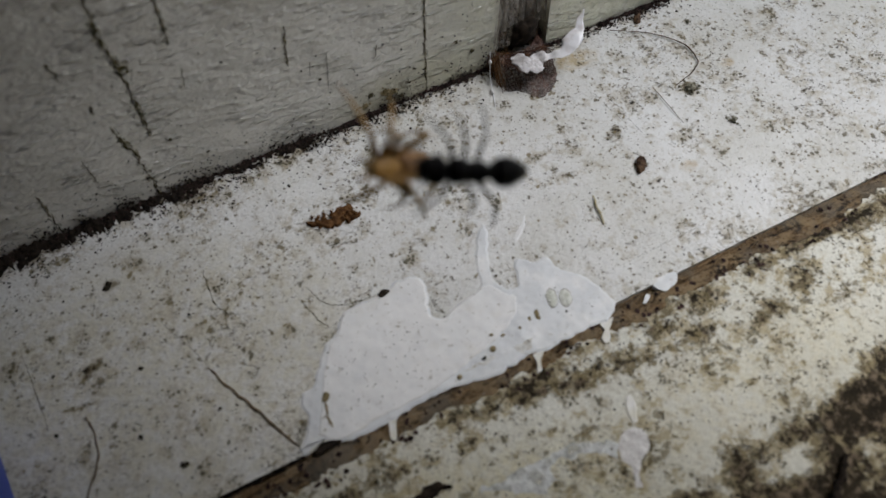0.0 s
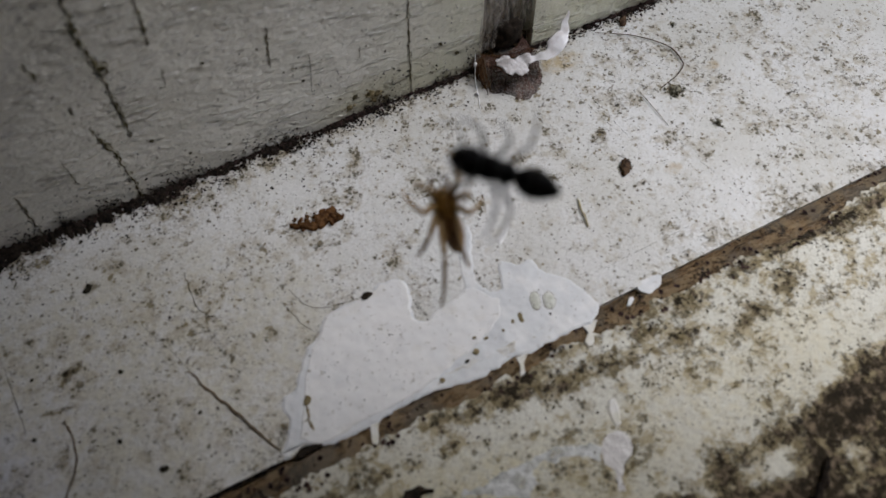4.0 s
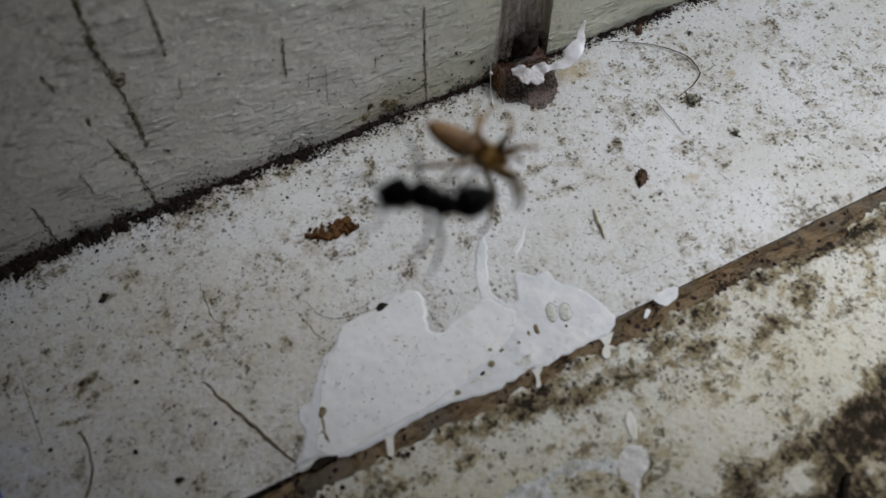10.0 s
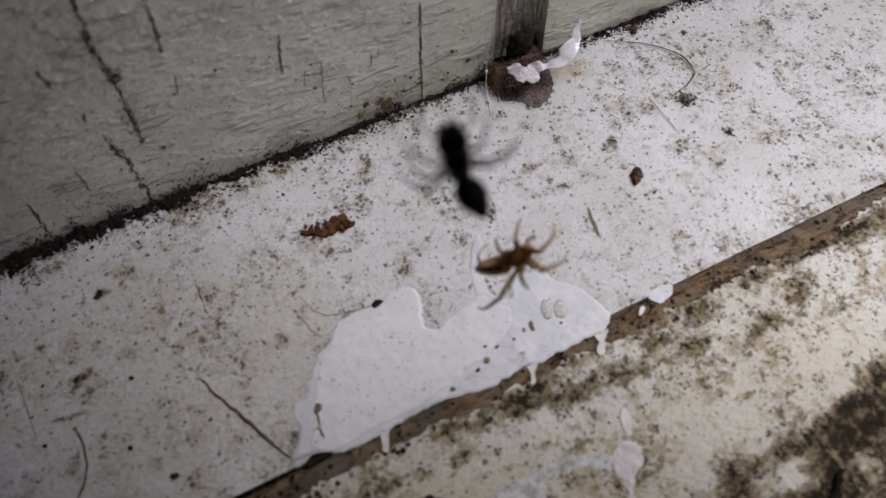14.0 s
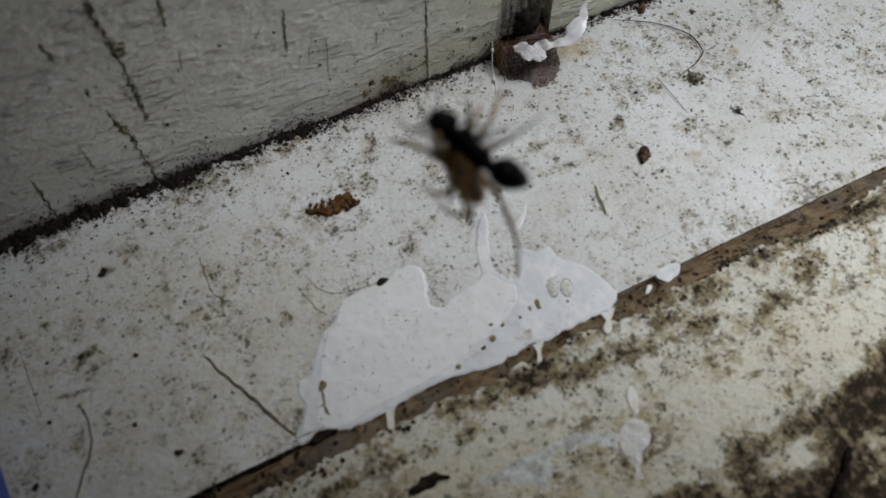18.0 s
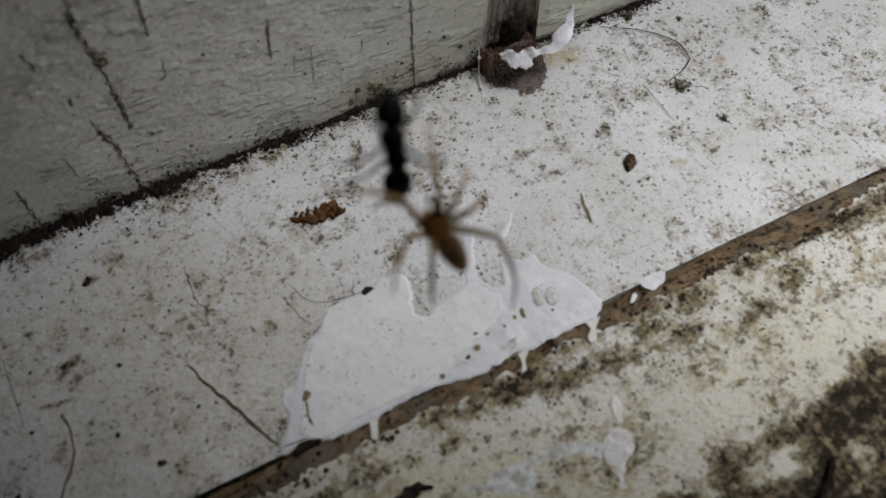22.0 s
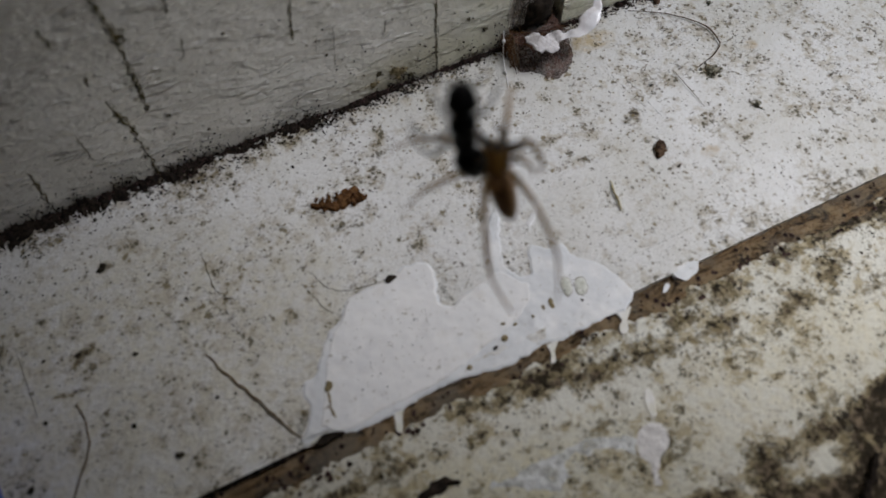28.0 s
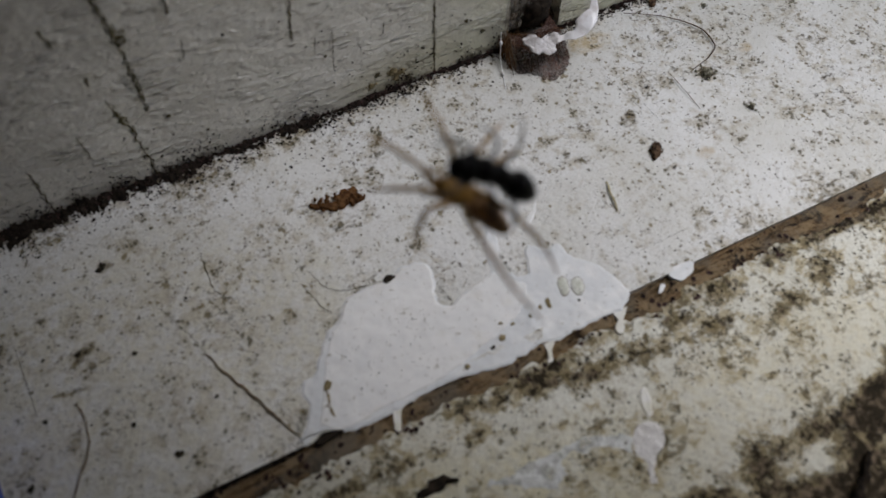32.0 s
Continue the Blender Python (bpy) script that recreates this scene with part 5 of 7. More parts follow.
# rows: seconds, place in millimetres, turn in degrees; for head, tail and abdomen: seconds and turn; for the legs: seconds, turn of the thigh and bend at the knee
ANT_ROWS = [
    (0, 17.22, -32.37, 31.95, -33.6, -24.2, 167.7), (0.2, 17.12, -32.87, 32.52, -41.3, -43.2, 165.5), (0.5, 18.68, -30.68, 35.51, -87.2, -74.7, 179.5),
    (0.8, 17.45, -32.2, 32.76, -40, -56.9, 139.1), (1, 17.48, -31.54, 32.34, -36.3, -52.8, 135), (1.2, 17.41, -32.14, 32.43, -30.7, -57.6, 119.7),
    (1.5, 17.83, -32.95, 34.28, -39.4, -74, 120.2), (1.8, 17.31, -33.84, 35.38, -26.4, -52.3, 114.5), (2, 17.22, -33.71, 36.12, -23.3, -43.1, 111.6),
    (2.2, 16.86, -34.29, 36.16, -34, -58, 125.9), (2.5, 17.19, -34.27, 36.62, -59.6, -69.1, 155.2), (4.5, 19.45, -33.59, 32.12, -36.6, -32.5, 165.7),
    (4.7, 19.38, -32.7, 32.51, -35.6, -36.5, 150.2), (5, 19.38, -33.35, 31.5, -34.3, -27.9, 157.4), (5.2, 17.23, -32.04, 31.24, -65.1, -67, 166.9),
    (5.5, 18.31, -32.03, 31.32, -56.6, -53.5, -169.7), (5.6, 17.54, -33.54, 30.2, -71, -64.9, -178.6), (5.8, 18.31, -34.05, 29.9, -73.8, -68.2, 177.5),
    (6, 17.16, -33.14, 29.8, -34.7, -27.6, 176.9), (6.1, 15.75, -31.58, 30.21, -44.7, -45.5, 175.1), (6.5, 16.94, -31.96, 30.01, -34.9, -28.1, 170),
    (6.8, 17.54, -31.56, 30.16, -31.9, -29.2, 144.8), (7, 18.27, -31.99, 30.2, -26.5, -25.2, 125.9), (7.2, 17.77, -31.88, 31.04, -34.8, -46.6, 138.7),
    (7.5, 17.1, -33.08, 33.25, -51.6, -62.2, 155.9), (7.8, 16.47, -33.37, 34.41, -39.8, -65.3, 130.8), (8, 16.22, -32.8, 34.65, -24.8, -69.3, 103.2),
    (8.2, 16.47, -32.63, 34.71, -29.8, -75.7, 106.2), (8.5, 16.93, -32.27, 35.06, -137.2, -81.5, -147.8), (8.7, 17.19, -32.76, 34.72, -13.4, -81.7, 81.1),
    (9, 18.05, -33.73, 32.85, 17.7, -70.8, 37.6), (9.2, 17.84, -32.39, 32.89, 20.7, -71.2, 33.6), (9.5, 17.44, -31.3, 33.84, 19.2, -81.7, 41.4),
    (9.8, 16.11, -32.04, 33.95, -34.5, -61, 125.3), (10, 15.19, -33.25, 33.86, -36.8, -38.3, 154.2), (10.1, 15.43, -32.97, 34.21, -50.1, -49.3, -175.2),
    (10.3, 16.33, -31.59, 33.82, -46.4, -66.6, 144.4), (10.5, 17.23, -30.22, 33.43, 2.8, -73.6, 60.5), (10.8, 16.1, -30.73, 33.2, 61.2, -72.3, -23.2),
    (10.9, 16.04, -30.96, 33.31, 90.8, -81.1, -41.6), (11, 17.87, -33.37, 32.57, -34.5, -51.5, 131.9), (11.1, 17.89, -31.99, 33.15, -59.2, -81.3, 136),
    (11.3, 18.11, -31.74, 32.73, -103.3, -79.7, -174.9), (11.4, 17.54, -32.94, 31.72, -88.3, -76.8, 175.8), (11.5, 16.67, -31.19, 32.33, -123.3, -81.5, -159.9),
    (11.7, 16.66, -30.42, 32.75, -42.1, -42.9, 166.3), (12, 17.13, -30.9, 32.62, -32.6, -49.6, 129.1), (12.5, 16.35, -32.53, 35.35, -85.2, -69.3, -171.5),
    (13, 16.14, -33.49, 35.57, -35.3, -67.1, 120.1), (13.3, 16.68, -33.2, 34.82, -82.9, -82.8, 159.2), (13.5, 16.8, -32.59, 34.52, -123.2, -82.3, -161.3),
    (15.5, 17.74, -32.6, 32.73, -93.8, -75.3, -175.6), (15.7, 17.23, -32.86, 33.29, -52, -77.3, 133), (16, 16.39, -32.99, 33.26, -13, -86.2, 79.2),
    (16.3, 17.62, -32.94, 31.6, -95.3, -74.1, -171), (16.4, 17.49, -32.38, 31.43, -64, -57, -170.1), (16.5, 17.35, -31.82, 31.27, -41.4, -41.9, -157.7),
    (16.8, 16.99, -31.12, 31.2, -71.1, -61.4, -167.2), (17, 16.73, -31.81, 30.44, -46.8, -46.2, -160.9), (17.2, 19.53, -32.48, 30.2, -69.4, -63.2, -175.7),
    (17.3, 18.49, -32.35, 29.8, -48, -45.5, -162.7), (17.4, 17.46, -32.23, 29.41, -26.8, -31.7, -145.5), (17.5, 16.98, -31.7, 29.59, -52.1, -50.3, -164.9),
    (17.6, 16.58, -31.03, 30.14, -92.1, -71.6, -173.1), (17.7, 16.18, -30.37, 30.69, 132.3, -78.4, -82.9), (17.85, 16.93, -31.22, 30.98, -32.7, -62, 101.2),
    (18, 17.67, -32.08, 31.27, -22.2, -23.3, 113.6), (18.2, 17.03, -32.13, 30.82, -32.4, -50.7, 129.4), (18.5, 17.67, -31.96, 29.7, -45.6, -47.5, 173.5),
    (18.8, 16.37, -31.7, 28.85, -83.2, -86.1, 154.8), (19, 16.09, -31.51, 28.85, 39.3, -73.5, 8.7), (19.2, 16.22, -31.35, 28.91, 127.7, -81.7, -74.3),
    (19.3, 16.23, -31.16, 29.08, -85.4, -69.1, -176.8), (19.4, 16.23, -30.97, 29.24, -52.3, -46.2, -162), (19.5, 16.24, -30.78, 29.41, -21.6, -30.9, -138.1),
    (19.8, 16.15, -30.72, 30.11, -63.2, -56.8, -164.4), (20, 16.53, -31.25, 30.12, -36.4, -33, -169.8), (20.2, 16.38, -31.2, 29.89, -52.7, -50.2, -161.5),
    (20.5, 16.8, -30.33, 29.83, -51.5, -49.5, -160.4), (20.8, 15.36, -29.87, 29.84, -46.6, -52.6, 160.7), (21, 14.13, -28.79, 30.22, -27.4, -59.3, 112.5),
    (21.2, 15.91, -29.42, 30.45, -46.4, -76.3, 127.3), (21.5, 16.18, -29.95, 30.57, -126.3, -79, -153.1), (21.8, 15.45, -30.49, 31.02, -64.9, -76.2, 151),
    (22, 15.8, -30.29, 31.59, -10.2, -64.2, 81.5), (22.3, 16.08, -30.68, 30.86, -49.2, -58.8, 155.4), (22.5, 17.13, -29.91, 31.13, -51.2, -50.7, -178),
    (22.8, 16.84, -30.57, 30.3, -54.5, -54.9, 176.5), (23, 17.11, -31.5, 29.75, -52.9, -50.4, -165.1), (23.2, 16.34, -30.43, 30.16, -77.4, -67.7, -177.2),
    (23.5, 16.23, -30.83, 30.55, -100.8, -84.8, 174.1), (23.6, 16.51, -31.8, 30.61, -73.1, -67.7, 177.4), (23.7, 16.79, -32.77, 30.66, -55.1, -52.1, -168),
    (24, 18.32, -34.85, 31.27, -35.3, -31.1, -168.7), (24.2, 17.25, -33.93, 31.11, -45.1, -44.2, -163.7), (24.5, 15.7, -31.53, 31.04, -57.9, -54.5, -170.6),
    (24.7, 15.18, -31.82, 31.34, -64.1, -61.8, 178.3), (25, 15.03, -33.03, 32.66, -52.2, -62, 155.9), (25.3, 15.52, -31.7, 33.02, -70.3, -64.1, -176.5),
    (25.5, 15.22, -30.9, 32.3, -83.7, -66.8, -165.2), (27.5, 17.02, -29.73, 29.48, -58.5, -55.1, -166.8), (27.8, 16.9, -30.91, 30.26, -86.6, -75.1, 178.9),
    (28, 16.58, -31.28, 31.4, -65.3, -86.7, 135.7), (28.3, 16.27, -31.8, 32.37, -122.4, -82.6, -161.5), (28.5, 15.11, -32.2, 32.02, -71.5, -64, -173.3),
    (29, 14.49, -31.53, 31.48, -46.3, -47.1, -155.6), (29.3, 15.6, -30.56, 30.33, -59.7, -56.4, -169.5), (29.5, 15.65, -30.7, 29.12, -59.8, -59, 179.9),
    (30, 16.3, -30.22, 28.55, -90.4, -70.6, -167.7), (30.3, 17.66, -32.5, 28.88, -41.6, -41.3, -170.8), (30.5, 17.04, -33.38, 28.82, -48.3, -48.1, -167.9),
    (30.8, 16.53, -32.27, 29.16, -38.6, -40.4, -156.2), (31, 16.74, -31.97, 29.21, -26.5, -32.2, -144.5), (31.3, 18.67, -31.78, 29.85, -27.5, -26.9, -152.7),
    (31.5, 18.94, -32.12, 29.8, -32.9, -30.8, -161.8), (32, 17.29, -32.59, 29.52, -42, -42.5, 172.5),
]
ANT_HEAD_ROWS = [
    (0, -0, 3, 0.7), (0.2, -0, 8.2, -4.1), (0.5, 0, 49, -5.9), (0.8, 0, 8.1, -3.6), (1, -0, -5.8, -2.2), (1.2, -0, 1.9, -1.2), (1.5, 0, 28.1, 12.2),
    (1.8, -0, 2.2, -8.5), (2, 0, -8.2, -13.4), (2.2, 0, 25.9, -10), (2.5, -0, 43.4, -2.1), (4.5, -0, -11.7, -3.1), (4.7, 0, -16.3, -4.9), (5, -0, -23.7, -7.7),
    (5.2, 0, 7.3, 7), (5.5, -0, -0.7, -2.2), (5.6, -0, 5.9, -1), (5.8, -0, 4.5, 5), (6, -0, 18.1, -4.3), (6.1, 0, -2.9, -6.6), (6.5, -0, -8.3, -3.3),
    (6.8, 0, -12.6, 41.9), (7, 0, -21.7, 66.1), (7.2, 0, -20.2, 43.3), (7.5, 0, 1.7, 19.9), (7.8, 0, -0.8, 16.8), (8, -0, 9.3, 17.2), (8.2, -0, 5.9, 11.4),
    (8.5, -0, 11, -3.8), (8.7, 0, 5.5, 3.3), (9, -0, 5.6, 4.6), (9.2, -0, -0.6, 2.1), (9.5, -0, 14.4, -16.4), (9.8, -0, -19.4, 20.3), (10, -0, 22.2, 35.5),
    (10.1, 0, 8.6, -6.8), (10.5, 0, 4.2, 0), (10.8, -0, 7.9, -7.5), (10.9, -0, 11.2, -4.2), (11, 0, 28, 26.9), (11.1, -0, 10.6, 4.5), (11.3, 0, 38.4, -4.9),
    (11.4, 0, 0.1, 1.3), (11.5, -0, 3.4, 2.8), (11.7, 0, 8.3, -4.5), (12, 0, -0.6, 19.9), (12.5, -0, 42.6, 17.8), (13, -0, 31.5, 23.4), (13.3, 0, 35.8, 13),
    (13.5, 0, 32.5, -2.3), (15.5, 0, 4.7, -4.5), (15.7, 0, -3.3, -1.2), (16, 0, -11.8, -0.8), (16.3, -0, 0.5, 4.2), (16.5, 0, -0.2, 15.8), (16.8, 0, 3.6, 0.4),
    (17, 0, 6.5, -12.3), (17.2, 0, 4.6, -1.3), (17.4, -0, 10.4, -4.7), (17.5, -0, 4.9, -3), (17.7, -0, 0, -0.4), (18, 0, -4.9, 10.7), (18.2, 0, 9.5, 9.9),
    (18.5, 0, 12.1, -6.5), (18.8, -0, 18.1, 38.2), (19, 0, 0.6, 52.1), (19.2, 0, -3.3, 35.2), (19.5, -0, -0.5, -2.5), (19.8, -0, 0.6, 6.3), (20, 0, 13.1, -1.2),
    (20.2, 0, 5.1, 0.3), (20.5, 0, -1, -3.5), (20.8, 0, -7.3, -6.1), (21, 0, -4.2, -10), (21.2, 0, 10.1, -5.8), (21.5, -0, 23.3, 0.1), (21.8, 0, 11.8, -9.7),
    (22, -0, 22.1, -11.7), (22.3, 0, 4.4, -13.5), (22.5, -0, 19, -34.1), (22.8, 0, 3.3, -0.3), (23, 0, 6.2, 6.1), (23.2, -0, 2.9, 1.5), (23.5, -0, 17.5, -3.6),
    (23.7, 0, -0.1, -3.8), (24, -0, 47.1, -2), (24.2, -0, 19.6, -0.9), (24.5, -0, 11.4, -2.6), (24.7, 0, 25.1, -6.2), (25, 0, 39.4, -11.2), (25.3, -0, 43.5, -3.9),
    (25.5, -0, 32.4, 11.2), (27.5, -0, 13.5, -14.4), (27.8, 0, 22.3, -8.8), (28, -0, 37.1, -4.9), (28.3, 0, 35.3, -1.3), (28.5, 0, 32.2, -20), (29, 0, 18.5, -54.1),
    (29.3, 0, 30, -29), (29.5, -0, 14.2, -2.3), (30, -0, 14.1, -1.1), (30.3, 0, 11.2, -11.9), (30.5, 0, 23.6, -10.5), (30.8, -0, -1.3, -5.3), (31, -0, -1, -5),
    (31.3, -0, 9, -1.8), (31.5, 0, 29.7, 1.6), (32, 0, 1.7, 13.8),
]
ANT_TAIL_ROWS = [
    (0, 0, -1, 4.9), (0.2, -0, 7.5, 0.4), (0.5, 0, 38.1, -3), (0.8, 0, 29.1, 8.4), (1, -0, 36.7, 13.7), (1.2, 0, 24.7, 11.3), (1.5, 0, 28.4, 9.9),
    (1.8, -0, 7.3, -2.9), (2, -0, -2.5, -7.1), (2.2, -0, 24.8, -5.5), (2.5, 0, 53.9, -3.8), (4.5, -0, 35.3, -11.7), (4.7, 0, 33.1, -11.7), (5, 0, 9.3, -10.4),
    (5.2, 0, 14.8, 0.4), (5.5, 0, 11.6, -12.4), (5.6, -0, 2, 1.9), (5.8, -0, 1.8, 0.4), (6, 0, 1.7, -0.9), (6.1, 0, 5.2, -8.3), (6.5, 0, 13.4, 2.7),
    (6.8, 0, -1, 14.8), (7, 0, -18.5, 21.3), (7.2, -0, 10.3, 18.4), (7.5, -0, 51.9, 21.9), (7.8, 0, 41.9, 32.2), (8, -0, 34.6, 39.2), (8.2, -0, 40.5, 35.7),
    (8.5, 0, 59.7, 26.7), (8.7, 0, 44.4, 33.7), (9, 0, 35.6, 38.4), (9.2, 0, 20.9, 30.9), (9.5, -0, 45, 30.4), (9.8, 0, -9, 19.3), (10, 0, 0, 34.4),
    (10.1, 0, 58.7, 7.1), (10.5, 0, 26.9, 10.7), (10.8, -0, 23.4, 3.1), (10.9, 0, 50.7, 45.2), (11, -0, -11.1, 41.4), (11.1, 0, 31.2, 23.4), (11.3, 0, 52.5, 21.7),
    (11.4, -0, 1.7, 7.5), (11.5, 0, 38.5, 6.9), (11.7, 0, 41.5, -21.2), (12, -0, 22.3, 20), (12.5, -0, 52.4, 13.5), (13, 0, 11.2, 8.9), (13.3, -0, 26.9, 14.9),
    (13.5, -0, 49.2, 25.5), (15.5, -0, 28.2, -4.6), (15.7, -0, 52.5, 6.6), (16, 0, 49.5, 36), (16.3, 0, 29.1, 5.7), (16.5, 0, -5.3, -14.1), (16.8, -0, 13.3, 1),
    (17, 0, 14.9, -2.5), (17.2, 0, 15.4, -2.3), (17.4, -0, 23.7, -4.4), (17.5, 0, 7.9, 0), (17.7, -0, -1, 9.8), (18, -0, -19.1, 23.4), (18.2, 0, 0.2, 18.1),
    (18.5, -0, 11.2, -1.5), (18.8, -0, 10.6, 41.9), (19, 0, -8.5, 53.2), (19.2, -0, -6.5, 36.7), (19.5, 0, 1.3, -1.9), (19.8, -0, -13.9, -22.7),
    (20, -0, -18.4, -14.2), (20.2, 0, -7.7, -17.8), (20.5, 0, 2.8, -5.5), (20.8, 0, -4, -10.4), (21, 0, 2.6, -15.6), (21.2, 0, 24.2, -11.3), (21.5, -0, 48.4, -1.1),
    (21.8, 0, 2.2, -4.7), (22, 0, -20.3, -11.5), (22.3, 0, -1.7, -4.8), (22.5, -0, 13.8, -30.2), (22.8, 0, 16.4, -10.2), (23, -0, 13.3, -10.9), (23.2, 0, 19, -6.2),
    (23.5, -0, 22, -3.2), (23.7, 0, 1.2, -2.6), (24, -0, 35.3, 2.7), (24.2, 0, 23, -2.7), (24.5, 0, 38.9, -12.2), (24.7, -0, 19.6, -4.9), (25, 0, 1.5, -11),
    (25.3, 0, 25.2, -3.8), (25.5, -0, 54.3, 3.3), (27.5, 0, 25.8, -12.8), (27.8, -0, 14.9, 10.1), (28, 0, 0.5, 13.3), (28.3, 0, 16.1, 9.9), (28.5, -0, 32.9, -10),
    (29, -0, 9.8, -28.4), (29.3, 0, 28.6, -19), (29.5, -0, 51.1, -8), (30, 0, 2.1, 5.9), (30.3, 0, 20.5, 0.8), (30.5, 0, 23.6, 7.7), (30.8, 0, 4, 1.4),
    (31, 0, 0.3, -6.5), (31.3, -0, 18.2, -4.7), (31.5, -0, 21.3, 2.8), (32, 0, 1.6, -12.1),
]
